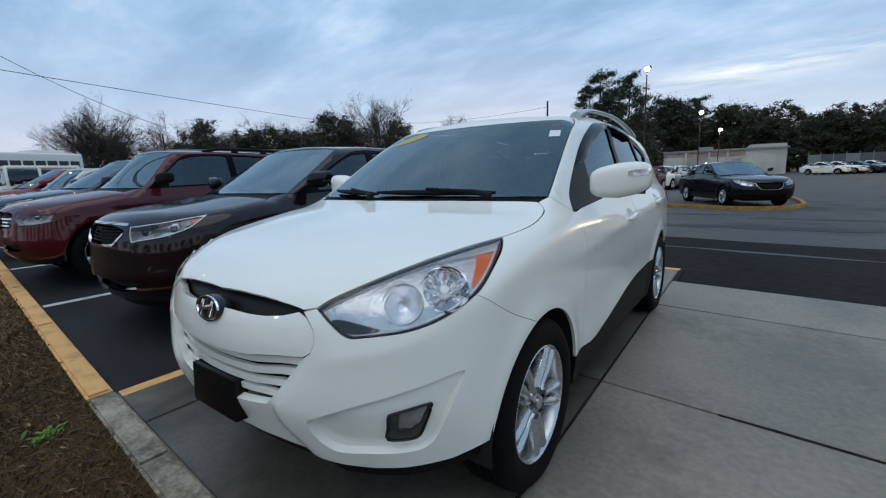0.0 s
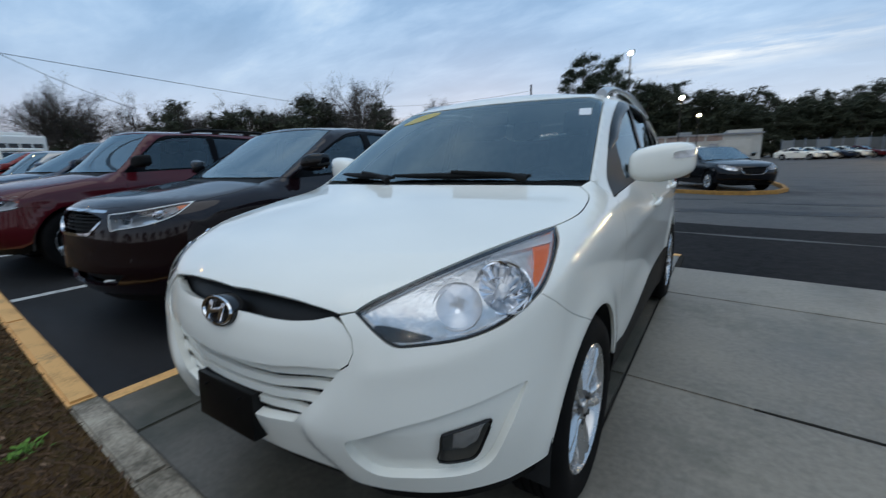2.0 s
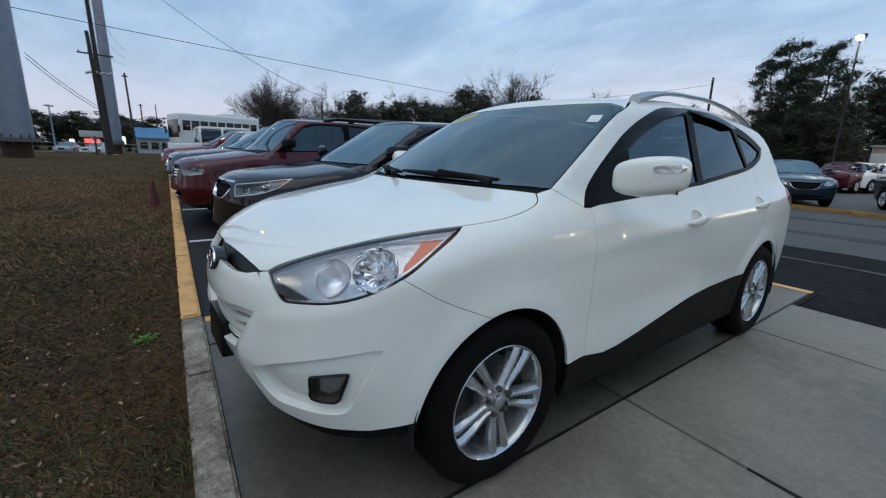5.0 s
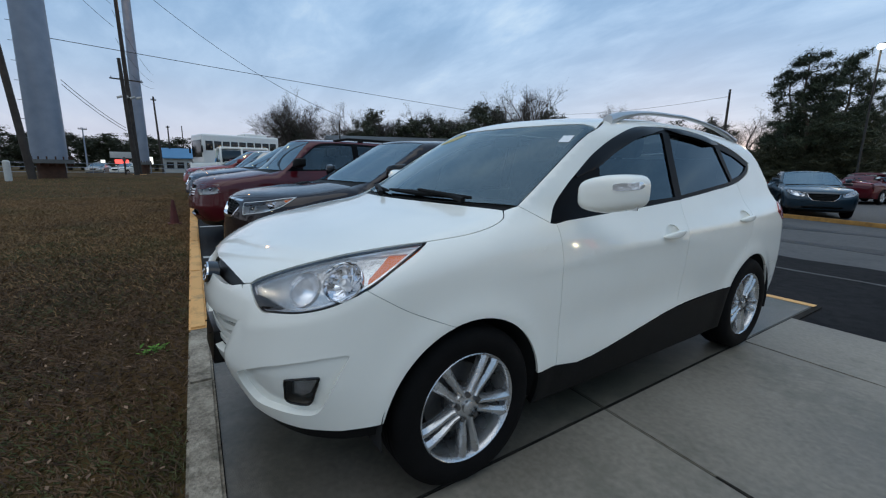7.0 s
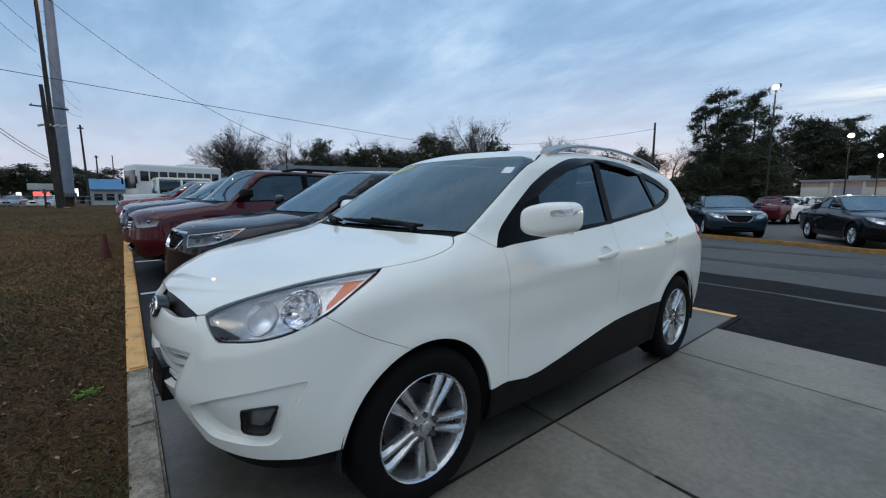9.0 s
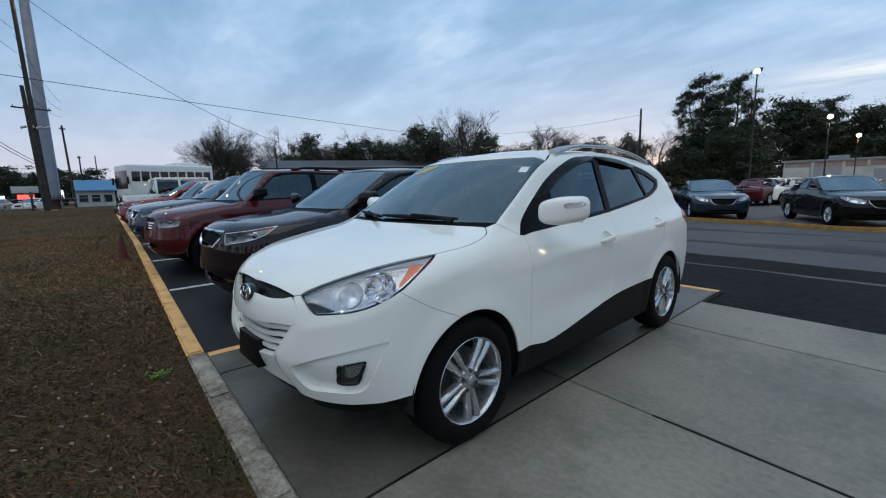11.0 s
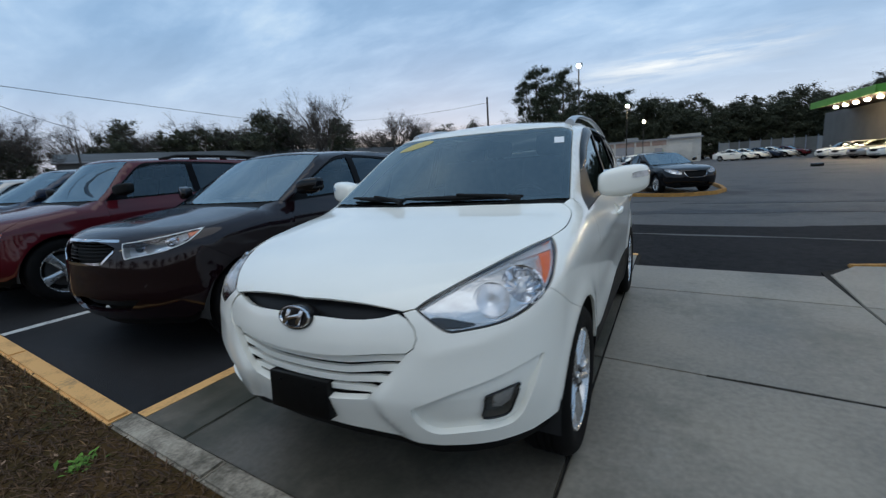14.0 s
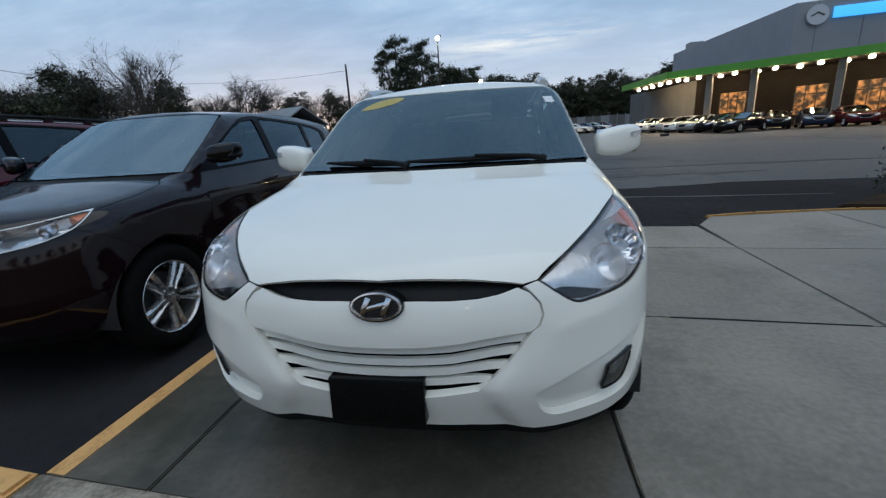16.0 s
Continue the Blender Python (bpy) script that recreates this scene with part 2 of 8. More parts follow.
SIDEGLASS = glassy("side_glass", (0.34, 0.42, 0.46), ior=1.75, sheen=(0.72, 0.90, 1.0))
PRIVACY = glassy("privacy_glass", (0.06, 0.065, 0.07), ior=1.65, sheen=(0.74, 0.90, 1.0))
SMOKE = mat("smoked_acrylic", (0.005, 0.005, 0.006), rough=0.22, spec=0.12)
FRAMEBLK = mat("black_window_frame", (0.004, 0.004, 0.005), rough=0.35, spec=0.06)
CLOTH = mat("seat_cloth", (0.15, 0.15, 0.15), (0.23, 0.22, 0.21), rough=0.95, scale=18, fine=240, bump=0.001)
DASH = mat("dashboard_plastic", (0.055, 0.055, 0.058), (0.085, 0.085, 0.088), rough=0.8, fine=300, bump=0.0005)
# dull yellow stands in for the glass tint and reflections in front of it
YELSTK = mat("dulled_yellow_sticker", (0.46, 0.36, 0.09), (0.50, 0.40, 0.11), rough=0.5)
WHTSTK = mat("white_sticker", (0.75, 0.76, 0.76), rough=0.5)
CONCRETE = mat("pad_concrete", (0.150, 0.130, 0.100), (0.262, 0.230, 0.182), rough=0.52, scale=1.3, fine=30, bump=0.0015, bscale=180,
               rvar=0.2, vary=0.09, split=(0.36, 0.64), spec=0.5)


def stained(m, c, s1, s2, lo, hi, most, seed):
    """Damp, mossy blotches with ragged edges over a surface, in its colour."""
    nt = m.node_tree
    b = nt.nodes["Principled BSDF"]
    co = nt.nodes.new("ShaderNodeTexCoord")
    mp = nt.nodes.new("ShaderNodeMapping")
    mp.inputs["Location"].default_value = (seed, seed * 0.7, 0)
    n1 = nt.nodes.new("ShaderNodeTexNoise")
    n1.inputs["Scale"].default_value, n1.inputs["Detail"].default_value, n1.inputs["Roughness"].default_value = s1, 8, 0.62
    n2 = nt.nodes.new("ShaderNodeTexNoise")
    n2.inputs["Scale"].default_value, n2.inputs["Detail"].default_value = s2, 5
    mx = nt.nodes.new("ShaderNodeMix")
    mx.inputs["Factor"].default_value = 0.25
    rr = nt.nodes.new("ShaderNodeMapRange")
    rr.inputs["From Min"].default_value, rr.inputs["From Max"].default_value = lo, hi
    rr.inputs["To Max"].default_value = most
    mc = nt.nodes.new("ShaderNodeMix")
    mc.data_type = "RGBA"
    mc.inputs[7].default_value = (*c, 1)
    was = b.inputs["Base Color"].links[0].from_socket
    ln = nt.links.new
    ln(co.outputs["Object"], mp.inputs["Vector"])
    ln(mp.outputs[0], n1.inputs["Vector"])
    ln(mp.outputs[0], n2.inputs["Vector"])
    ln(n1.outputs["Fac"], mx.inputs[2])
    ln(n2.outputs["Fac"], mx.inputs[3])
    ln(mx.outputs[0], rr.inputs["Value"])
    ln(rr.outputs[0], mc.inputs["Factor"])
    ln(was, mc.inputs[6])
    ln(mc.outputs[2], b.inputs["Base Color"])


# damp old slabs; the dark base colour also holds some of the car's shadow
DAMPSHADECON = mat("damp_shaded_old_concrete", (0.088, 0.077, 0.060), (0.165, 0.144, 0.115), rough=0.36, scale=1.6, fine=34, bump=0.0015, bscale=170, rvar=0.16, split=(0.36, 0.64), spec=0.5)
stained(DAMPSHADECON, (0.050, 0.052, 0.038), 0.9, 9.0, 0.46, 0.62, 0.85, 7.4)
stained(CONCRETE, (0.075, 0.072, 0.048), 1.0, 12.0, 0.50, 0.66, 0.6, 3.4)
stained(CONCRETE, (0.045, 0.040, 0.034), 4.5, 25.0, 0.66, 0.72, 0.6, 1.7)
stained(CONCRETE, (0.30, 0.28, 0.24), 2.2, 30.0, 0.58, 0.72, 0.5, 8.1)
KERBC = mat("worn_kerb_concrete", (0.15, 0.125, 0.095), (0.42, 0.365, 0.285), rough=0.9, scale=7, fine=55, bump=0.007, bscale=90, split=(0.36, 0.60))
YELPAINT = mat("yellow_road_paint", (0.42, 0.215, 0.075), (0.76, 0.42, 0.150), rough=0.75, scale=6, fine=60, bump=0.001, bscale=150, split=(0.25, 0.5))
DULLYEL = mat("worn_orange_kerb_paint", (0.20, 0.105, 0.03), (0.46, 0.235, 0.055), rough=0.85, scale=5, fine=40, bump=0.001, bscale=150, split=(0.3, 0.62))
WHTPAINT = mat("white_road_paint", (0.16, 0.16, 0.16), (0.52, 0.52, 0.50), rough=0.8, scale=9, fine=70, split=(0.3, 0.5))
ASPHALT = mat("old_asphalt", (0.052, 0.050, 0.049), (0.110, 0.105, 0.100), rough=0.72, spec=0.3, scale=0.35, fine=9, bump=0.004, bscale=120, rvar=0.2)
SEALER = mat("sealed_asphalt", (0.008, 0.008, 0.009), (0.030, 0.029, 0.030), rough=0.85, spec=0.06, scale=0.5, fine=10, bump=0.003, bscale=130, rvar=0.15)
TAR = mat("fresh_asphalt", (0.012, 0.012, 0.013), (0.029, 0.028, 0.029), rough=0.58, spec=0.25, scale=0.8, fine=14, bump=0.004, bscale=130, rvar=0.18)
SOIL = mat("dormant_lawn", (0.050, 0.029, 0.012), (0.105, 0.061, 0.024), rough=1.0, spec=0.1, scale=0.45, fine=9, bump=0.010, bscale=55)
MULCH = mat("dark_mulch", (0.020, 0.013, 0.008), (0.055, 0.034, 0.020), rough=1.0, spec=0.1, scale=3, fine=30, bump=0.01, bscale=40)
EARTH = mat("far_ground", (0.070, 0.045, 0.018), (0.115, 0.082, 0.034), rough=1.0, spec=0.1, scale=0.05, fine=0.9)
stained(ASPHALT, (0.024, 0.024, 0.026), 0.16, 1.4, 0.52, 0.62, 0.8, 5.2)
stained(SOIL, (0.038, 0.038, 0.014), 0.5, 4.0, 0.48, 0.62, 0.7, 2.2)
stained(KERBC, (0.075, 0.065, 0.045), 2.6, 25.0, 0.46, 0.60, 0.8, 1.2)
stained(YELPAINT, (0.16, 0.12, 0.075), 3.2, 30.0, 0.58, 0.70, 0.8, 6.0)
BARK = mat("bark", (0.045, 0.035, 0.026), (0.085, 0.068, 0.052), rough=1.0, scale=5, fine=40, bump=0.01, bscale=30)
WOODPOLE = mat("weathered_pole_wood", (0.030, 0.024, 0.020), (0.065, 0.052, 0.043), rough=0.9, scale=3, fine=40)
LAMPPOLE = mat("dark_bronze_pole", (0.016, 0.015, 0.014), (0.030, 0.028, 0.026), rough=0.7)
STEELPOLE = mat("galvanised_steel", (0.20, 0.235, 0.29), (0.27, 0.31, 0.37), rough=0.55, metal=0.3, scale=1.5, fine=30)
RUST = mat("rusty_steel", (0.045, 0.022, 0.013), (0.10, 0.045, 0.025), rough=0.9, scale=4, fine=40)
WALLGREY = mat("grey_panel_wall", (0.26, 0.27, 0.29), (0.30, 0.31, 0.33), rough=0.6, scale=0.5, fine=12)
WALLWHITE = mat("weathered_white_wall", (0.42, 0.42, 0.39), (0.56, 0.56, 0.53), rough=0.8, scale=0.7, fine=10)
FADEDBRICK = mat("faded_brick", (0.26, 0.17, 0.14), (0.42, 0.33, 0.29), rough=0.9, scale=0.8, fine=10)
MURAL = mat("faded_green_paint", (0.16, 0.30, 0.17), (0.42, 0.45, 0.38), rough=0.85, scale=1.2, fine=8)
WALLDARK = mat("dark_metal_siding", (0.10, 0.10, 0.095), (0.15, 0.15, 0.14), rough=0.7, scale=0.6, fine=10)
SHEDROOF = mat("dark_shed_roof", (0.030, 0.032, 0.032), (0.055, 0.058, 0.056), rough=0.6, scale=0.8, fine=12)
ROOFGREY = mat("grey_metal_roof", (0.20, 0.21, 0.21), (0.27, 0.28, 0.28), rough=0.5, scale=0.7, fine=14)
BLUEROOF = mat("blue_metal_roof", (0.05, 0.17, 0.32), (0.07, 0.22, 0.38), rough=0.5, scale=0.8, fine=14)
GREENTRIM = mat("green_fascia", (0.10, 0.34, 0.03), (0.13, 0.40, 0.05), rough=0.5, scale=1.0, fine=20)
CREAM = mat("tan_column_paint", (0.20, 0.18, 0.15), (0.28, 0.25, 0.21), rough=0.7, scale=2, fine=30)
SHOWROOM = glow("lit_showroom", (1.0, 0.38, 0.09), 0.22)
SHOWROOM.node_tree.nodes["Principled BSDF"].inputs["Base Color"].default_value = (0.02, 0.015, 0.01, 1)
n_room = SHOWROOM.node_tree.nodes.new("ShaderNodeTexNoise")
n_room.inputs["Scale"].default_value, n_room.inputs["Detail"].default_value = 2.2, 5
c_room = SHOWROOM.node_tree.nodes.new("ShaderNodeTexCoord")
r_room = SHOWROOM.node_tree.nodes.new("ShaderNodeMapRange")
r_room.inputs["From Min"].default_value, r_room.inputs["From Max"].default_value = 0.42, 0.66
r_room.inputs["To Min"].default_value, r_room.inputs["To Max"].default_value = 0.02, 0.85
SHOWROOM.node_tree.links.new(c_room.outputs["Object"], n_room.inputs["Vector"])
SHOWROOM.node_tree.links.new(n_room.outputs["Fac"], r_room.inputs["Value"])
SHOWROOM.node_tree.links.new(r_room.outputs[0], SHOWROOM.node_tree.nodes["Principled BSDF"].inputs["Emission Strength"])
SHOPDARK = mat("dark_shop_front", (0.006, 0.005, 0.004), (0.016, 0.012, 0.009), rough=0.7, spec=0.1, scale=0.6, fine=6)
LAMPGLOW = glow("lit_lamp_warm", (1.0, 0.76, 0.46), 230.0)
LAMPWHITE = glow("lit_lamp_white", (1.0, 0.84, 0.58), 280.0)
LAMPORANGE = glow("lit_sodium_lamp", (1.0, 0.50, 0.16), 110.0)
SIGNBLUE = glow("lit_blue_sign", (0.06, 0.42, 0.95), 1.1)
SIGNRED = glow("lit_red_sign", (1.0, 0.10, 0.08), 1.6)
SIGNWHITE = glow("lit_white_sign", (0.9, 0.92, 0.86), 1.2)
CONEORANGE = mat("faded_orange_cone", (0.07, 0.016, 0.013), (0.12, 0.026, 0.019), rough=0.8, scale=8, fine=50)


def leafmat(name, a, b):
    """Leaf or blade colours, one shade for each piece."""
    m = bpy.data.materials.new(name)
    m.use_nodes = True
    nt = m.node_tree
    p = nt.nodes["Principled BSDF"]
    p.inputs["Roughness"].default_value = 0.75
    geo = nt.nodes.new("ShaderNodeNewGeometry")
    mc = nt.nodes.new("ShaderNodeMix")
    mc.data_type = "RGBA"
    mc.inputs[6].default_value, mc.inputs[7].default_value = (*a, 1), (*b, 1)
    nt.links.new(geo.outputs["Random Per Island"], mc.inputs["Factor"])
    nt.links.new(mc.outputs[2], p.inputs["Base Color"])
    return m


def patchy(m, colour, scale, lo, hi, most, seed):
    """Wandering patches of another colour over all the blades of a lawn."""
    nt = m.node_tree
    p = nt.nodes["Principled BSDF"]
    co = nt.nodes.new("ShaderNodeTexCoord")
    mp = nt.nodes.new("ShaderNodeMapping")
    mp.inputs["Location"].default_value = (seed, seed * 1.7, 0)
    n = nt.nodes.new("ShaderNodeTexNoise")
    n.inputs["Scale"].default_value, n.inputs["Detail"].default_value, n.inputs["Roughness"].default_value = scale, 6, 0.6
    r = nt.nodes.new("ShaderNodeMapRange")
    r.inputs["From Min"].default_value, r.inputs["From Max"].default_value, r.inputs["To Max"].default_value = lo, hi, most
    mc = nt.nodes.new("ShaderNodeMix")
    mc.data_type = "RGBA"
    was = p.inputs["Base Color"].links[0].from_socket
    mc.inputs[7].default_value = (*colour, 1)
    nt.links.new(co.outputs["Object"], mp.inputs["Vector"])
    nt.links.new(mp.outputs[0], n.inputs["Vector"])
    nt.links.new(n.outputs["Fac"], r.inputs["Value"])
    nt.links.new(r.outputs[0], mc.inputs["Factor"])
    nt.links.new(was, mc.inputs[6])
    nt.links.new(mc.outputs[2], p.inputs["Base Color"])
    return m


PINE = leafmat("pine_needles", (0.016, 0.025, 0.012), (0.046, 0.060, 0.027))
OAK = leafmat("dark_evergreen_leaves", (0.018, 0.024, 0.011), (0.058, 0.062, 0.028))
TWIG = leafmat("bare_twigs", (0.034, 0.027, 0.022), (0.080, 0.064, 0.052))
BLADE = leafmat("dormant_grass_blades", (0.042, 0.021, 0.010), (0.160, 0.086, 0.040))
TANBLADE = leafmat("tan_grass_blades", (0.115, 0.063, 0.024), (0.300, 0.170, 0.068))
for grass, dark in ((BLADE, 0.70), (TANBLADE, 0.40)):
    patchy(grass, (0.030, 0.016, 0.009), 0.9, 0.50, 0.64, dark, 3.0)
    patchy(grass, (0.080, 0.072, 0.022), 0.5, 0.54, 0.66, 0.7, 11.0)
    patchy(grass, (0.190, 0.115, 0.055), 1.6, 0.60, 0.70, 0.6, 27.0)
GREENBLADE = leafmat("green_grass_blades", (0.040, 0.046, 0.012), (0.100, 0.104, 0.030))
WEED = leafmat("green_weed_leaves", (0.06, 0.14, 0.015), (0.14, 0.28, 0.035))
HEDGE = leafmat("clipped_hedge_leaves", (0.012, 0.020, 0.010), (0.035, 0.045, 0.02))
LITTER = leafmat("dry_leaves", (0.12, 0.065, 0.035), (0.28, 0.17, 0.10))


# ---------------------------------------------------------------- building tools
def mesh_of(name, verts, faces, material, smooth=True, normals=None, flat_from=None):
    me = bpy.data.meshes.new(name)
    me.from_pydata([tuple(v) for v in verts], [], faces)
    me.materials.append(material)
    me.polygons.foreach_set("use_smooth", [smooth] * len(me.polygons))
    if normals is not None:
        loops = []
        for p in me.polygons:
            for v in p.vertices:
                loops.append(tuple(normals[v]) if p.index < flat_from else (0.0, 0.0, 0.0))
        me.normals_split_custom_set(loops)
    me.update()
    return me


def bm_mesh(name, bm, material, smooth=False):
    me = bpy.data.meshes.new(name)
    bmesh.ops.recalc_face_normals(bm, faces=bm.faces[:])
    bm.to_mesh(me)
    bm.free()
    me.materials.append(material)
    if smooth:
        me.polygons.foreach_set("use_smooth", [True] * len(me.polygons))
        me.set_sharp_from_angle(angle=radians(38))
    return me


def part(name, data, material, parent, label="", smooth=True):
    """One mesh object under a thing or a part; data is a bmesh or a mesh."""
    me = data if isinstance(data, bpy.types.Mesh) else bm_mesh(name, data, material, smooth)
    ob = new(name, me)
    ob.parent = parent
    if label:
        ob["label"] = label
    return ob


def thing(name, label, category, m=None, group="", kind=""):
    ob = new(name)
    ob.empty_display_size = 0.1
    tagged(ob, label, category, group, kind)
    if m is not None:
        ob.matrix_world = m
    return ob


def solid(name, bm, material, label, category="", group="", kind="", smooth=True):
    ob = new(name, bm_mesh(name, bm, material, smooth))
    return tagged(ob, label, category, group, kind)


def add_box(bm, centre, size, turn=None, bevel=0.0, segs=2):
    r = bmesh.ops.create_cube(bm, size=1.0)
    vs = r["verts"]
    for v in vs:
        v.co = Vector((v.co.x * size[0], v.co.y * size[1], v.co.z * size[2]))
    if bevel:
        es = list({e for v in vs for e in v.link_edges})
        rb = bmesh.ops.bevel(bm, geom=es, offset=bevel, segments=segs, affect="EDGES", profile=0.6)
        vs = list({v for f in rb["faces"] for v in f.verts} | {v for v in vs if v.is_valid})
    m = Matrix.Translation(centre) @ (turn or Matrix.Identity(4))
    for v in vs:
        v.co = m @ v.co
    return vs


def box(centre, size, turn=None, bevel=0.0, segs=2):
    bm = bmesh.new()
    add_box(bm, centre, size, turn, bevel, segs)
    return bm


def add_cyl(bm, a, b, r1, r2=None, n=16, caps=True):
    a, b = Vector(a), Vector(b)
    d = b - a
    r2 = r1 if r2 is None else r2
    q = d.to_track_quat("Z", "Y").to_matrix()
    ra, rb = [], []
    for i in range(n):
        t = 2 * math.pi * i / n
        o = Vector((math.cos(t), math.sin(t), 0))
        ra.append(bm.verts.new(a + q @ (o * r1)))
        rb.append(bm.verts.new(b + q @ (o * r2)))
    for i in range(n):
        bm.faces.new((ra[i], ra[(i + 1) % n], rb[(i + 1) % n], rb[i]))
    if caps:
        bm.faces.new(ra[::-1])
        bm.faces.new(rb)
    return ra + rb


def cyl(a, b, r1, r2=None, n=16, caps=True):
    bm = bmesh.new()
    add_cyl(bm, a, b, r1, r2, n, caps)
    return bm


def lathe(profile, n=40, axis="x", closed=False):
    """Rings of (radius, along) pairs turned about an axis through the origin."""
    bm = bmesh.new()
    rings = []
    for r, h in profile:
        ring = []
        for i in range(n):
            t = 2 * math.pi * i / n
            c, s = r * math.cos(t), r * math.sin(t)
            ring.append(bm.verts.new((h, c, s) if axis == "x" else (c, s, h)))
        rings.append(ring)
    pairs = list(zip(rings, rings[1:])) + ([(rings[-1], rings[0])] if closed else [])
    for a, b in pairs:
        for i in range(n):
            bm.faces.new((a[i], a[(i + 1) % n], b[(i + 1) % n], b[i]))
    return bm


def tube(points, radius, n=8, caps=True):
    """A round bar along a line of points; radius may be a number or one for each point."""
    bm = bmesh.new()
    pts = [Vector(p) for p in points]
    rad = radius if isinstance(radius, (list, tuple)) else [radius] * len(pts)
    rings = []
    for i, p in enumerate(pts):
        d = (pts[min(i + 1, len(pts) - 1)] - pts[max(i - 1, 0)]).normalized()
        up = Vector((0, 0, 1)) if abs(d.z) < 0.95 else Vector((1, 0, 0))
        s = d.cross(up).normalized()
        u = s.cross(d)
        rings.append([bm.verts.new(p + rad[i] * (s * math.cos(2 * math.pi * k / n) + u * math.sin(2 * math.pi * k / n))) for k in range(n)])
    for a, b in zip(rings, rings[1:]):
        for k in range(n):
            bm.faces.new((a[k], a[(k + 1) % n], b[(k + 1) % n], b[k]))
    if caps:
        bm.faces.new(rings[0][::-1])
        bm.faces.new(rings[-1])
    return bm


def spline(pts, n=6, closed=False):
    """A smooth line through a few points (Catmull-Rom)."""
    p = [np.array(q, float) for q in pts]
    out = []
    last = len(p) if closed else len(p) - 1
    for i in range(last):
        a = p[(i - 1) % len(p)] if closed or i > 0 else 2 * p[0] - p[1]
        b, c = p[i], p[(i + 1) % len(p)]
        d = p[(i + 2) % len(p)] if closed or i + 2 < len(p) else 2 * p[-1] - p[-2]
        for k in range(n):
            t = k / n
            out.append(0.5 * (2 * b + (c - a) * t + (2 * a - 5 * b + 4 * c - d) * t * t + (3 * b - a - 3 * c + d) * t ** 3))
    if not closed:
        out.append(p[-1])
    return [tuple(float(v) for v in q) for q in out]


def keyed(*keys):
    """A smooth function through (x, y) keys, held level past its ends."""
    xs = np.array([k[0] for k in keys], float)
    ys = np.array([k[1] for k in keys], float)
    s = np.diff(ys) / np.diff(xs)
    m = np.concatenate([[s[0]], (s[:-1] + s[1:]) / 2, [s[-1]]])
    m[1:-1] = np.where(s[:-1] * s[1:] <= 0, 0, m[1:-1])

    def f(v):
        v = np.clip(v, xs[0], xs[-1])
        i = np.clip(np.searchsorted(xs, v, side="right") - 1, 0, len(xs) - 2)
        h = xs[i + 1] - xs[i]
        t = (v - xs[i]) / h
        return ((2 * t ** 3 - 3 * t ** 2 + 1) * ys[i] + (t ** 3 - 2 * t ** 2 + t) * h * m[i]
                + (-2 * t ** 3 + 3 * t ** 2) * ys[i + 1] + (t ** 3 - t ** 2) * h * m[i + 1])
    return f


def smax(a, b, k):
    h = np.maximum(k - np.abs(a - b), 0) / k
    return np.maximum(a, b) + h * h * k * 0.25


def smin(a, b, k):
    return -smax(-a, -b, k)


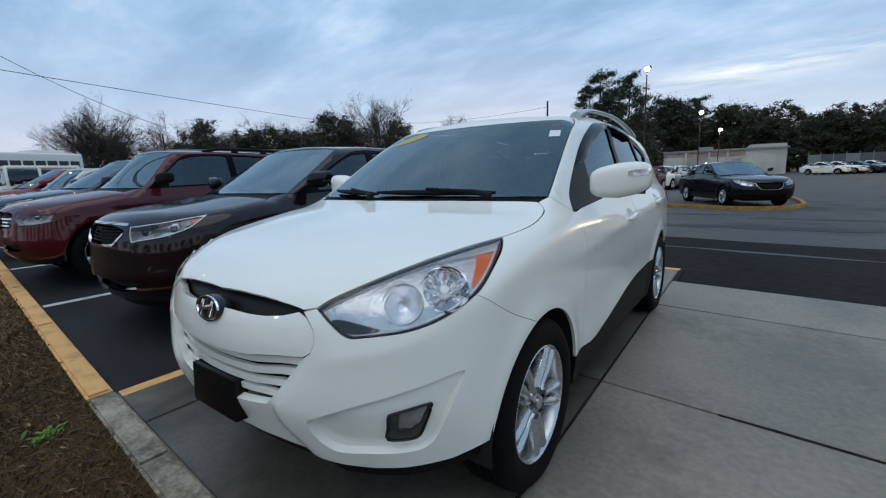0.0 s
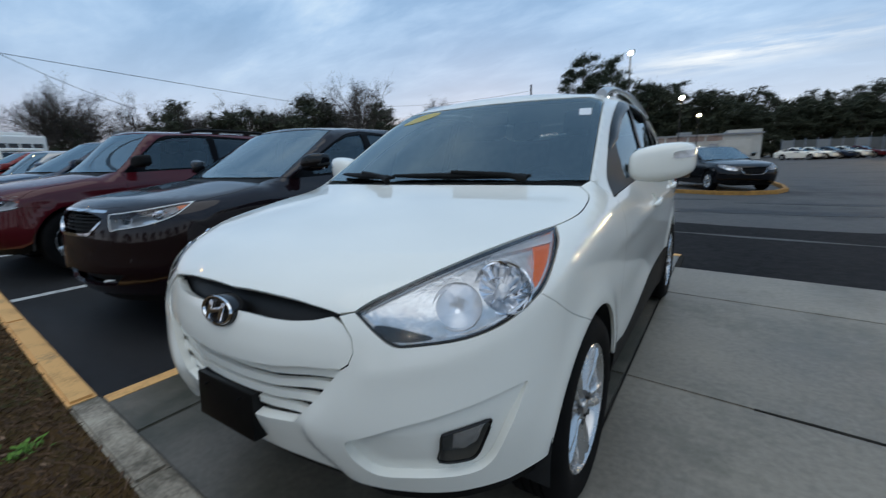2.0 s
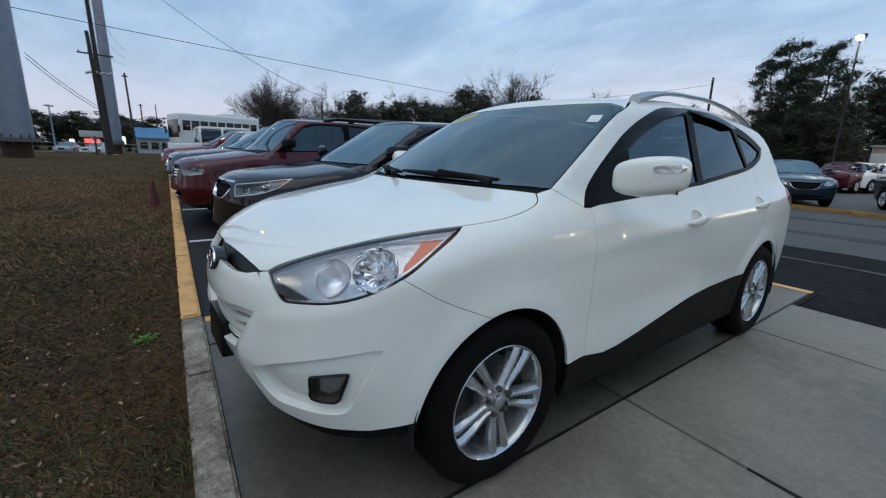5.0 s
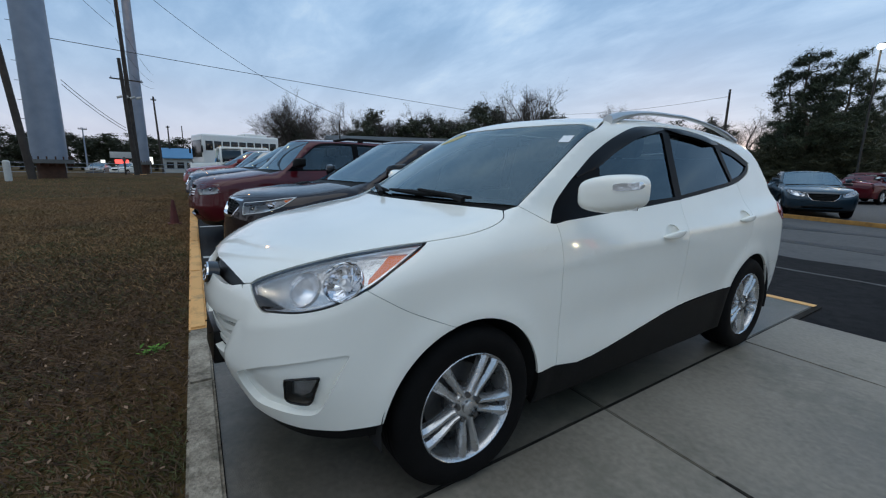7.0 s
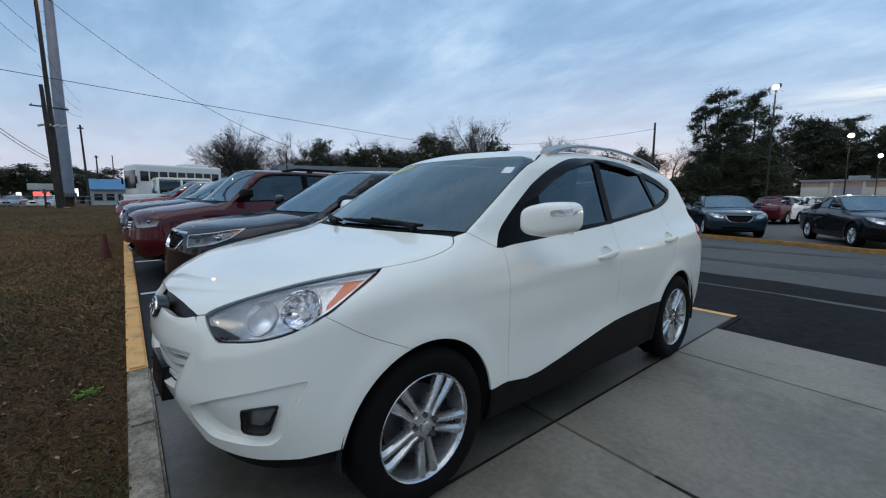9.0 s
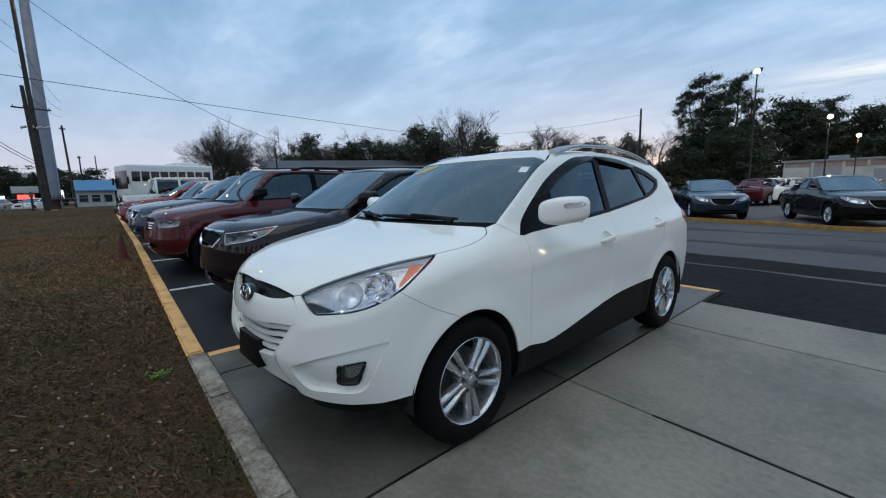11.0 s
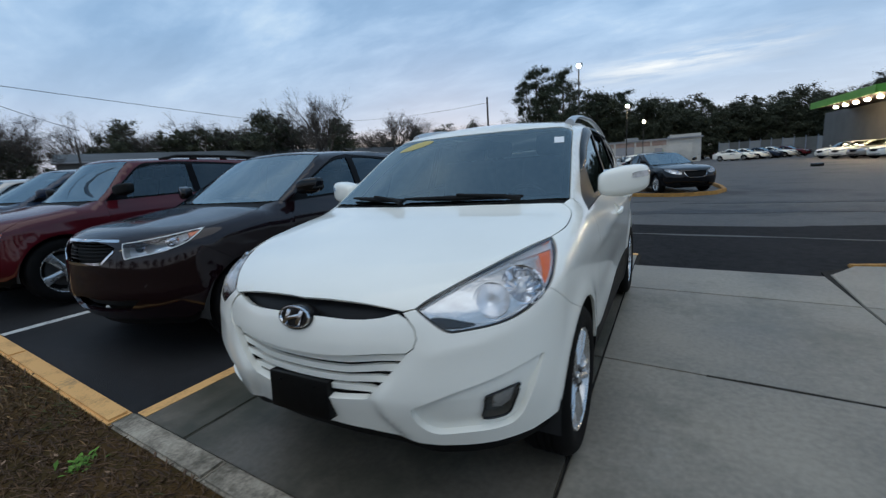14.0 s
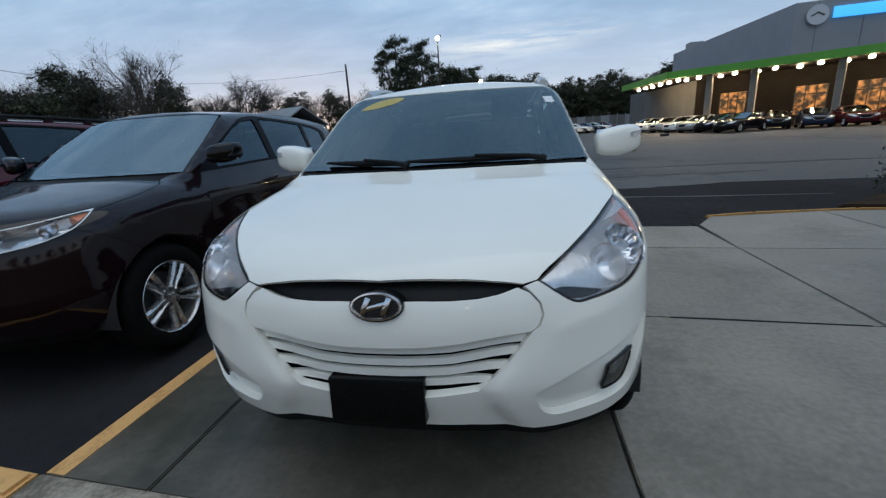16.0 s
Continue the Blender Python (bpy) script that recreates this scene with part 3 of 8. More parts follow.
# ---------------------------------------------------------------- car shells
class Shell:
    """The outer skin of a car as one smooth closed form: front at y = 0, ground at z = 0, mirrored in x."""
    ALPHA = math.tan(radians(27))

    def __init__(self, length, half, axles, tyre, arch, floor, edge, crown, bow, cabmid, wsbow, crease, waist, section, plan, nose, hood, tail, cab, ws, roof, back):
        self.length, self.half, self.axles, self.tyre, self.arch, self.floor = length, half, axles, tyre, arch, floor
        self.edge, self.crown, self.bow, self.cabmid, self.wsbow, self.crease = edge, crown, bow, cabmid, wsbow, crease
        self.waist, self.section, self.plan, self.nose, self.hood, self.tail = waist, section, plan, nose, hood, tail
        self.cab, self.ws, self.roof, self.back = cab, ws, roof, back
        self.fold = None

    def f(self, x, y, z):
        ax = np.abs(x)
        flare = 0.0
        for yc in self.axles:
            r = np.hypot(y - yc, z - self.tyre)
            flare = flare + 0.012 * np.exp(-((r - self.arch - 0.015) / 0.06) ** 2)
        crease = 0.007 * np.exp(-((z - self.crease[0] - self.crease[1] * y) / 0.035) ** 2) * np.clip((y - 1.0) / 0.6, 0, 1)
        waist = self.waist * np.exp(-((z - 0.60) / 0.13) ** 2) * np.exp(-((y - sum(self.axles) / 2) / 0.8) ** 2)
        half = self.half + self.section(z) + self.plan(y) + flare + crease - waist
        side = ax - half
        bow = self.bow * (ax / 0.5) ** 2.2
        front = (self.nose(z) + bow + (0.0 if self.fold is None else self.fold(ax, z)) - y) * 0.95
        top = z - (self.hood(y) - self.crown * (ax / 0.8) ** 2.6)
        rear = y - (self.tail(z) - 0.10 * (ax / 0.8) ** 3)
        low = self.floor - z
        body = smax(smax(side, front, 0.22), top, self.edge)
        body = smax(smax(body, rear, 0.16), low, 0.05)
        cw = self.cab(z) - 0.018 * ((y - self.cabmid) / 1.0) ** 2
        cside = (ax - cw) * 0.95
        ws = (self.ws(z) + self.wsbow * (ax / 0.65) ** 2 - y) * 0.5
        croof = z - (self.roof(y) - 0.045 * (ax / 0.6) ** 2)
        cback = (y - (self.back(z) - 0.10 * (ax / 0.6) ** 2)) * 0.8
        cab = smax(smax(cside, croof, 0.09), ws, 0.015)
        cab = smax(smax(cab, cback, 0.10), 0.9 - z, 0.02)
        return smin(body, cab, 0.05)

    def normal(self, P):
        e = 1e-3
        x, y, z = P.T
        g = np.stack([self.f(x + e, y, z) - self.f(x - e, y, z), self.f(x, y + e, z) - self.f(x, y - e, z),
                      self.f(x, y, z + e) - self.f(x, y, z - e)], 1)
        return g / np.maximum(np.linalg.norm(g, axis=1, keepdims=True), 1e-9)

    def rays(self, how, q):
        """Start, way and reach of the rays on which the flat points q of a panel lie."""
        q = np.asarray(q, float)
        n, a, b = len(q), q[:, 0], q[:, 1]
        one, nil = np.ones(n), np.zeros(n)
        if how == "side":
            return np.stack([1.4 * one, a, b], 1), np.stack([-one, nil, nil], 1), 1.4
        if how == "top":
            return np.stack([a, b, 2.4 * one], 1), np.stack([nil, nil, -one], 1), 2.3
        if how == "rear":
            return np.stack([a, (self.length + 0.6) * one, b], 1), np.stack([nil, -one, nil], 1), 2.5
        phi = a / 0.9
        way = np.stack([-np.sin(phi), np.cos(phi), -self.ALPHA * one], 1)
        return np.stack([nil, self.axles[0] * one, b], 1) - 1.6 * way, way, 1.6

    def flat(self, how, p):
        """The flat place of a point of the skin."""
        x, y, z = p
        if how == "side":
            return (y, z)
        if how == "top":
            return (x, y)
        if how == "rear":
            return (x, z)
        rho = math.hypot(x, self.axles[0] - y)
        return (0.9 * math.atan2(x, self.axles[0] - y), z - rho * self.ALPHA)

    def skin(self, how, q):
        o, w, reach = self.rays(how, q)
        d = np.linspace(0, reach, 90)
        P = o[:, None] + w[:, None] * d[None, :, None]
        v = self.f(P[..., 0], P[..., 1], P[..., 2])
        inside = v < 0
        first = np.where(inside.any(1), inside.argmax(1), v.argmin(1))
        hi = d[first]
        lo = d[np.maximum(first - 1, 0)]
        for _ in range(22):
            m = (lo + hi) / 2
            Q = o + w * m[:, None]
            neg = self.f(Q[:, 0], Q[:, 1], Q[:, 2]) < 0
            hi, lo = np.where(neg, m, hi), np.where(neg, lo, m)
        return o + w * hi[:, None]

    def line(self, how, q):
        """Flat points on to the skin, as a list of places."""
        return [tuple(p) for p in self.skin(how, q)]

    def panel(self, name, how, outline, material, holes=(), off=0.0, rim=0.012, step=0.05, flip=False, ramp=None):
        """A sheet of the skin inside an outline, its edges turned in by rim."""
        bm = bmesh.new()
        for loop in (outline, *holes):
            loop = tidy(loop)
            vs = [bm.verts.new((q[0], q[1], 0)) for q in loop]
            for i in range(len(vs)):
                bm.edges.new((vs[i - 1], vs[i]))
        bmesh.ops.triangle_fill(bm, use_beauty=True, use_dissolve=False, edges=bm.edges[:], normal=(0, 0, 1))
        lo = [min(q[i] for q in outline) for i in (0, 1)]
        hi = [max(q[i] for q in outline) for i in (0, 1)]
        for i in (0, 1):
            k = math.ceil(lo[i] / step)
            while k * step < hi[i]:
                co, no = [0, 0, 0], [0, 0, 0]
                co[i], no[i] = k * step, 1
                bmesh.ops.bisect_plane(bm, geom=bm.verts[:] + bm.edges[:] + bm.faces[:], dist=1e-4, plane_co=co, plane_no=no)
                k += 1
        bm.verts.ensure_lookup_table()
        bm.verts.index_update()
        flat = np.array([v.co[:2] for v in bm.verts])
        faces = []
        for f in bm.faces:
            ids = [v.index for v in f.verts]
            area = sum(flat[ids[i - 1]][0] * flat[ids[i]][1] - flat[ids[i]][0] * flat[ids[i - 1]][1] for i in range(len(ids)))
            if abs(area) > 1e-9:
                faces.append(ids if area > 0 else ids[::-1])
        edge = [(e.verts[0].index, e.verts[1].index) for e in bm.edges if len(e.link_faces) == 1]
        bm.free()
        P = self.skin(how, flat)
        N = self.normal(P)
        if how in ("top", "side"):
            turned = faces
        elif how == "rear":
            turned = [f[::-1] for f in faces]
        else:
            turned = faces
        depth = off if ramp is None else off + ramp(P)
        depth = np.asarray(depth) * np.ones(len(P))
        V = P + N * depth[:, None]
        n0 = len(V)
        faces = [list(f) for f in turned]
        nsurf = len(faces)
        if rim:
            idx = sorted({i for e in edge for i in e})
            high = {v: n0 + k for k, v in enumerate(idx)}
            low = {v: n0 + len(idx) + k for k, v in enumerate(idx)}
            V = np.vstack([V, V[idx], V[idx] - N[idx] * rim])
            N = np.vstack([N, N[idx], N[idx]])
            faces += [[high[a], high[b], low[b], low[a]] for a, b in edge]
        if flip:
            V = V * np.array([-1, 1, 1])
            N = N * np.array([-1, 1, 1])
            faces = [f[::-1] for f in faces]
        return mesh_of(name, V, faces, material, True, N, nsurf)


def arc(cy, cz, r, a0, a1, n=20):
    return [(cy + r * math.cos(radians(a0 + (a1 - a0) * i / n)), cz + r * math.sin(radians(a0 + (a1 - a0) * i / n))) for i in range(n + 1)]


def mirrored(half):
    """A closed flat outline from its right half, whose ends lie on the middle line."""
    return list(half) + [(-a, b) for a, b in reversed(half) if abs(a) > 1e-6]


def tidy(loop):
    """The outline without repeated points."""
    return [q for i, q in enumerate(loop) if math.hypot(q[0] - loop[i - 1][0], q[1] - loop[i - 1][1]) > 1e-4]


def shrink(loop, d):
    """The outline moved in by d."""
    p = [Vector(q) for q in tidy(loop)]
    area = sum(p[i - 1].x * p[i].y - p[i].x * p[i - 1].y for i in range(len(p)))
    s = 1 if area > 0 else -1
    out = []
    for i in range(len(p)):
        t1, t2 = (p[i] - p[i - 1]), (p[(i + 1) % len(p)] - p[i])
        if t1.length < 1e-7 or t2.length < 1e-7:
            continue
        n1, n2 = Vector((-t1.y, t1.x)).normalized(), Vector((-t2.y, t2.x)).normalized()
        n = n1 + n2
        n = n1 if n.length < 1e-6 else n.normalized()
        out.append(tuple(p[i] + n * d * s / max(n.dot(n1), 0.6)))
    return out

# ---------------------------------------------------------------- ground, pavement, kerbs
SLOPE = -0.062          # the kerb and the joints across run a little askew to the bays


def slab_mesh(name, corners, top, thick, material, bevel=0.006):
    """A flat slab on a four-cornered plan with eased edges."""
    bm = bmesh.new()
    lo = [bm.verts.new((x, y, top - thick)) for x, y in corners]
    hi = [bm.verts.new((x, y, top)) for x, y in corners]
    n = len(corners)
    for i in range(n):
        bm.faces.new((lo[i], lo[(i + 1) % n], hi[(i + 1) % n], hi[i]))
    cap = bm.faces.new(hi)
    bm.faces.new(lo[::-1])
    if bevel:
        bmesh.ops.bevel(bm, geom=list(cap.edges), offset=bevel, segments=2, affect="EDGES")
    return bm_mesh(name, bm, material)


def piece(name, corners, top, thick, material, parent, bevel=0.006):
    ob = new(name, slab_mesh(name, corners, top, thick, material, bevel))
    ob.parent = parent
    return ob


def rise(x):
    """The lot and the lawn climb gently to the west of the pad."""
    return 0.033 * min(max(-1.64 - x, 0.0), 8.4)


def lifted(ob):
    for v in ob.data.vertices:
        v.co.z += rise(v.co.x)
    return ob


def sheet(name, xs, near, far, top, thick, material):
    """A long slab in strips between the stations xs; near and far give its two edges."""
    V, F = [], []
    for x in xs:
        z = top + rise(x)
        V += [(x, near(x), z), (x, far(x), z), (x, far(x), top - thick), (x, near(x), top - thick)]
    for i in range(len(xs) - 1):
        a, b = 4 * i, 4 * i + 4
        F += [(a, b, b + 1, a + 1), (a + 1, b + 1, b + 2, a + 2), (a + 2, b + 2, b + 3, a + 3), (a + 3, b + 3, b, a)]
    F += [(0, 1, 2, 3), (len(V) - 1, len(V) - 2, len(V) - 3, len(V) - 4)]
    return mesh_of(name, V, F, material, False)


def across(x, y0):
    """A place on a line that runs askew like the kerb, y0 where x = 0."""
    return (x, y0 + SLOPE * x)


ground = tagged(new("ground", slab_mesh("ground", [(-900, -900), (900, -900), (900, 1500), (-900, 1500)], -0.16, 0.3, EARTH, 0)),
                "brown-green open ground reaching the horizon", "ground", kind="structure")
lot = tagged(new("road", slab_mesh("road", [(-70, -0.02 - SLOPE * -70 * -1), (-1.60, 0.02 - SLOPE * 1.66), (-1.60, 3.6), (40, 3.6), (70, 20), (70, 130), (-70, 130)], -0.030, 0.10, ASPHALT, 0)),
             "grey asphalt car lot with worn lanes", "car lot", kind="structure")
def ragged(pts, jag, seed, n=9):
    """An outline with its straight runs broken up into a wandering edge."""
    rng = random.Random(seed)
    out = []
    for (xa, ya), (xb, yb) in zip(pts, pts[1:] + pts[:1]):
        for k in range(n):
            t = k / n
            out.append((xa + (xb - xa) * t + (rng.uniform(-jag, jag) if k else 0), ya + (yb - ya) * t + (rng.uniform(-jag, jag) if k else 0)))
    return out


patch = tagged(new("road_patch", slab_mesh("road_patch", ragged([(-14, 5.9), (0.80, 5.42), (0.84, 4.5), (2.95, 4.4), (4.9, 5.10), (9.0, 6.0), (12.0, 8.2), (5.0, 8.6), (3.0, 8.2), (-4, 8.9), (-14, 9.0)], 0.07, 4), -0.024, 0.012, SEALER, 0)),
               "darker fresh asphalt patch across the lane", "asphalt patch", kind="structure")
for k, (xa, xb, yc, w) in enumerate(((-3.5, 6.5, 10.4, 0.42), (1.5, 11.0, 12.3, 0.30), (-9.0, 1.2, 13.6, 0.35))):
    rg = random.Random(40 + k)
    up, dn = [], []
    for i in range(21):
        u = i / 20
        h = w * (1 - (2 * u - 1) ** 2) ** 0.5 * rg.uniform(0.5, 1.1) + 0.02
        x, y = xa + (xb - xa) * u, yc + 0.25 * math.sin(3 * u + k)
        dn.append((x, y - h))
        up.append((x, y + h * rg.uniform(0.4, 1)))
    tagged(new("tar_streak", slab_mesh("tar_streak", dn + up[::-1], -0.0255, 0.010, TAR, 0)), "dark sealed streak along the lane", "asphalt patch", "sealed streaks", kind="structure")
for pts, w in (([(-4.0, 7.75), (-1.0, 7.45), (0.1, 7.33), (0.8, 7.30), (1.5, 7.20), (2.2, 7.14), (2.9, 7.06), (3.6, 6.92), (5.6, 6.75)], 0.085),):
    wob = np.random.default_rng(int(w * 1000))
    up_ = [(x, y + w * wob.uniform(0.1, 1.0)) for x, y in pts]
    dn_ = [(x, y - w * wob.uniform(0.05, 0.9)) for x, y in pts]
    tagged(new("sand_streak", slab_mesh("sand_streak", dn_ + up_[::-1], -0.0205, 0.003, ASPHALT, 0)), "pale gritty streak on sealed asphalt", "asphalt streak", "gritty streaks", kind="structure")
bays = tagged(new("parking_bay", sheet("parking_bay", (-34.0, -10.04, -1.67), lambda x: 0.03 + SLOPE * x, lambda x: 5.3 + SLOPE * x, -0.022, 0.012, TAR)),
              "dark asphalt under the parked row", "parking bay", kind="structure")

# concrete pad: slabs with recessed joints
pad = tagged(new("pavement", slab_mesh("pavement", [across(-1.64, 0.03), across(14, 0.03), (14, 4.2), (6.4, 4.98), (5.0, 5.28), (3.7, 5.22), (3.02, 5.06), (2.70, 4.79), (2.68, 4.57), (0.90, 4.71), across(0.90, 5.48), across(-1.64, 5.48)], -0.007, 0.09, JOINTDIRT, 0)),
             "grey concrete parking pad with dark joints", "pavement", kind="structure")
J = 0.005


def joint(x, y0):
    """A place on a joint across the pad; the joints run more askew than the kerb."""
    return (x, y0 + (SLOPE if y0 < 0.1 or y0 > 5.4 else -0.09) * x)


cols = [-1.64, -1.085, 0.85, 2.68, 4.5, 6.3, 8.1, 9.9, 12.0, 14.0]
rows = [0.03, 1.957, 3.77, 4.80]
for i, (xa, xb) in enumerate(zip(cols, cols[1:])):
    ends = list(rows)
    if xb <= 0.9:
        ends = rows[:1] + [1.957, 3.77, 5.48]
    elif xa > 2.5:
        ends = rows[:3] + [5.56]
    for ya, yb in zip(ends, ends[1:]):
        far = [(3.05, 5.10), (2.74, 4.64)] if xa == 2.68 and ya > 3 else [joint(xa + J, yb - J)]
        # slabs under and left of the car: damp concrete, car shade in its colour
        piece("slab", [joint(xa + J, ya + J), joint(xb - J, ya + J), joint(xb - J, yb - J)] + far, random.uniform(-0.0015, 0.0015), 0.05, DAMPSHADECON if xb < 0.9 else CONCRETE, pad)

tagged(new("joint_filler", slab_mesh("joint_filler", [joint(1.46, 1.963), joint(1.70, 1.969), joint(2.10, 1.964), joint(2.60, 1.963), joint(2.60, 1.951), joint(2.0, 1.949), joint(1.80, 1.945), joint(1.46, 1.951)], 0.0035, 0.004, JOINTDIRT, 0)),
       "dark spalled stretch of a slab joint", "slab joint", kind="structure")
crumb = np.random.default_rng(19)
ragged = [(0.85 - crumb.uniform(0.001, 0.007), y) for y in np.linspace(0.06, 3.8, 46)] + [(0.85 + crumb.uniform(0.001, 0.007), y) for y in np.linspace(3.8, 0.06, 46)]
tagged(new("joint_filler", slab_mesh("joint_filler", [across(x, y) for x, y in ragged], 0.0035, 0.004, JOINTDIRT, 0)),
       "dark open joint between two slabs", "slab joint", kind="structure")

# kerb: worn bare concrete by the pad, yellow paint along the bays
kerb = tagged(new("kerb", sheet("kerb", (-60.0, -10.04, -1.64, 14.0), lambda x: -0.10 + SLOPE * x, lambda x: 0.03 + SLOPE * x, -0.05, 0.08, INNER)),
              "long low concrete kerb, partly painted yellow", "kerb", kind="structure")
x = -1.64
edges = [(-1.64, -0.655), (-0.655, 0.60), (0.60, 2.45), (2.45, 4.3), (4.3, 6.2), (6.2, 8.0)]
KW = 0.135
for xa, xb in edges:
    piece("kerb_stone", [across(xa + 0.005, 0.030), across(xa + 0.005, 0.022 - KW), across(xb - 0.005, 0.022 - KW), across(xb - 0.005, 0.030)], 0.022, 0.10, KERBC, kerb, 0.014)
xa = -1.645
while xa > -46:
    xb = xa - random.uniform(1.75, 1.95)
    lifted(piece("kerb_stone", [across(xb + 0.003, 0.022), across(xb + 0.003, 0.022 - KW), across(xa - 0.003, 0.022 - KW), across(xa - 0.003, 0.022)], 0.032, 0.12, YELPAINT, kerb, 0.016))
    xa = xb

# painted lines
tagged(new("yellow_line", slab_mesh("yellow_line", [across(-1.635, 0.045), across(-1.535, 0.045), across(-1.535, 5.40), across(-1.635, 5.40)], 0.0045, 0.003, YELPAINT, 0)),
       "worn yellow line along the pad's edge", "road marking", kind="structure")
tagged(new("yellow_line", slab_mesh("yellow_line", [across(-1.52, 5.365), across(0.86, 5.365), across(0.86, 5.47), across(-1.52, 5.47)], 0.0045, 0.003, YELPAINT, 0)),
       "worn yellow line along the pad's edge", "road marking", kind="structure")
for i in range(9):
    xl = -4.41 - 2.68 * i
    tagged(lifted(new("bay_line", slab_mesh("bay_line", [(xl - 0.05, 0.05 + SLOPE * xl), (xl + 0.05, 0.05 + SLOPE * xl), (xl + 0.05, 5.2 + SLOPE * xl), (xl - 0.05, 5.2 + SLOPE * xl)], -0.017, 0.003, WHTPAINT, 0))),
           "thin white bay line on dark asphalt", "road marking", "bay lines", kind="structure")

# island opposite, with a yellow kerb
isl = tagged(new("island", slab_mesh("island", [(-46, 18.5), (-20, 17.2), (-3.2, 16.65), (-0.4, 15.75), (1.2, 14.95), (1.9, 15.05), (2.45, 15.6), (2.8, 16.5), (2.5, 24.5), (-46, 27)], -0.018, 0.03, ASPHALT, 0)),
             "asphalt island for parked cars across the lane", "traffic island", kind="structure")
edge = [(-46, 18.4), (-30, 17.65), (-20, 17.1), (-10, 16.75), (-3.2, 16.5), (-0.4, 15.55), (0.5, 15.1), (1.2, 14.78), (1.9, 14.85), (2.6, 15.4), (2.95, 16.4), (3.0, 18.0), (2.85, 20.5), (2.6, 24.0)]
for (xa, ya), (xb, yb) in zip(edge, edge[1:]):
    d = Vector((xb - xa, yb - ya)).normalized()
    nx, ny = -d.y * 0.13, d.x * 0.13
    piece("kerb_stone", [(xa + d.x * 0.004, ya), (xb - d.x * 0.004, yb), (xb - d.x * 0.004 + nx, yb + ny), (xa + d.x * 0.004 + nx, ya + ny)], 0.085, 0.15, DULLYEL, isl, 0.02)

# planted island beside the pad
bed = tagged(new("planting_bed", slab_mesh("planting_bed", [(4.85, 5.52), (6.0, 5.24), (10.0, 4.88), (11.5, 8.5), (8.4, 8.4), (6.9, 7.1), (5.6, 6.0)], 0.035, 0.2, MULCH, 0.02)),
             "mulched planting bed beside the pad", "planting bed", kind="structure")
for (xa, ya), (xb, yb) in zip([(3.02, 5.10), (3.7, 5.25), (5.0, 5.32), (6.6, 5.03)], [(3.68, 5.25), (4.98, 5.32), (6.58, 5.03), (9.4, 4.72)]):
    piece("kerb_stone", [(xa, ya), (xb, yb), (xb, yb + 0.085), (xa, ya + 0.085)], 0.010, 0.1, DULLYEL, pad, 0.012)

# lawn
lawn = tagged(new("lawn", sheet("lawn", (-60.0, -10.04, -1.64, 14.0), lambda x: -40.0, lambda x: -0.108 + SLOPE * x, 0.004, 0.2, SOIL)), "brown dormant lawn with green tufts", "lawn", kind="structure")


def grass_patch(name, count, area, height, materials, label, seed, clump=0.0, lean=0.5, broad=1.0):
    """Blades scattered over a stretch of lawn, joined in one object."""
    rng = np.random.default_rng(seed)
    x = rng.uniform(area[0], area[1], count)
    y = rng.uniform(area[2], area[3], count)
    x = x + rng.normal(0, 0.55, count)
    y = y + rng.normal(0, 0.55, count)
    if clump:
        c = rng.uniform(0, 1, (60, 2)) * [area[1] - area[0], area[3] - area[2]] + [area[0], area[2]]
        pick = rng.integers(0, 60, count)
        x = c[pick, 0] + rng.normal(0, clump, count)
        y = c[pick, 1] + rng.normal(0, clump, count)
    keep = y < -0.118 + SLOPE * x
    x, y = x[keep], y[keep]
    count = len(x)
    a = rng.uniform(0, 2 * math.pi, count)
    h = height * rng.uniform(0.4, 1.2, count)
    w = rng.uniform(0.0015, 0.004, count) * broad
    le = h * rng.uniform(0.3, 1.9, count) * lean
    dx, dy = np.cos(a), np.sin(a)
    z0 = 0.002 + 0.033 * np.clip(-1.64 - x, 0, 8.4)
    V = np.empty((count, 4, 3))
    V[:, 0] = np.stack([x - dy * w, y + dx * w, z0], 1)
    V[:, 1] = np.stack([x + dy * w, y - dx * w, z0], 1)
    V[:, 2] = np.stack([x + dx * le * 0.45 + dy * w * 0.8, y + dy * le * 0.45 - dx * w * 0.8, z0 + h * 0.7], 1)
    V[:, 3] = np.stack([x + dx * le, y + dy * le, z0 + h], 1)
    V[:, 3, 1] = np.minimum(V[:, 3, 1], -0.105 + SLOPE * V[:, 3, 0])
    V = V.reshape(-1, 3)
    F = []
    for i in range(count):
        b = 4 * i
        F += [(b, b + 1, b + 2), (b, b + 2, b + 3)]
    ob = new(name, mesh_of(name, V, F, materials, False))
    return tagged(ob, label, "grass", kind="stuff")


grass_patch("grass", 120000, (-4.4, 2.6, -2.8, 0.12), 0.024, BLADE, "short dry brown grass blades", 3, lean=1.5)
grass_patch("grass", 105000, (-14, -3.0, -4.6, 0.8), 0.034, TANBLADE, "short dry brown grass blades", 4, lean=1.0, broad=1.5)
grass_patch("grass", 45000, (-42, -13.5, -13, 2.6), 0.035, TANBLADE, "short dry brown grass blades", 6, lean=1.3, broad=2.2)
grass_patch("grass", 16000, (-44, -9, -12, 2.6), 0.05, GREENBLADE, "dull green tufts in the dry lawn", 8, clump=1.2, broad=2.2)
grass_patch("grass", 22000, (-6, 2.6, -2.4, 0.2), 0.026, GREENBLADE, "small green tufts in the dry lawn", 5, clump=0.20, lean=1.2)


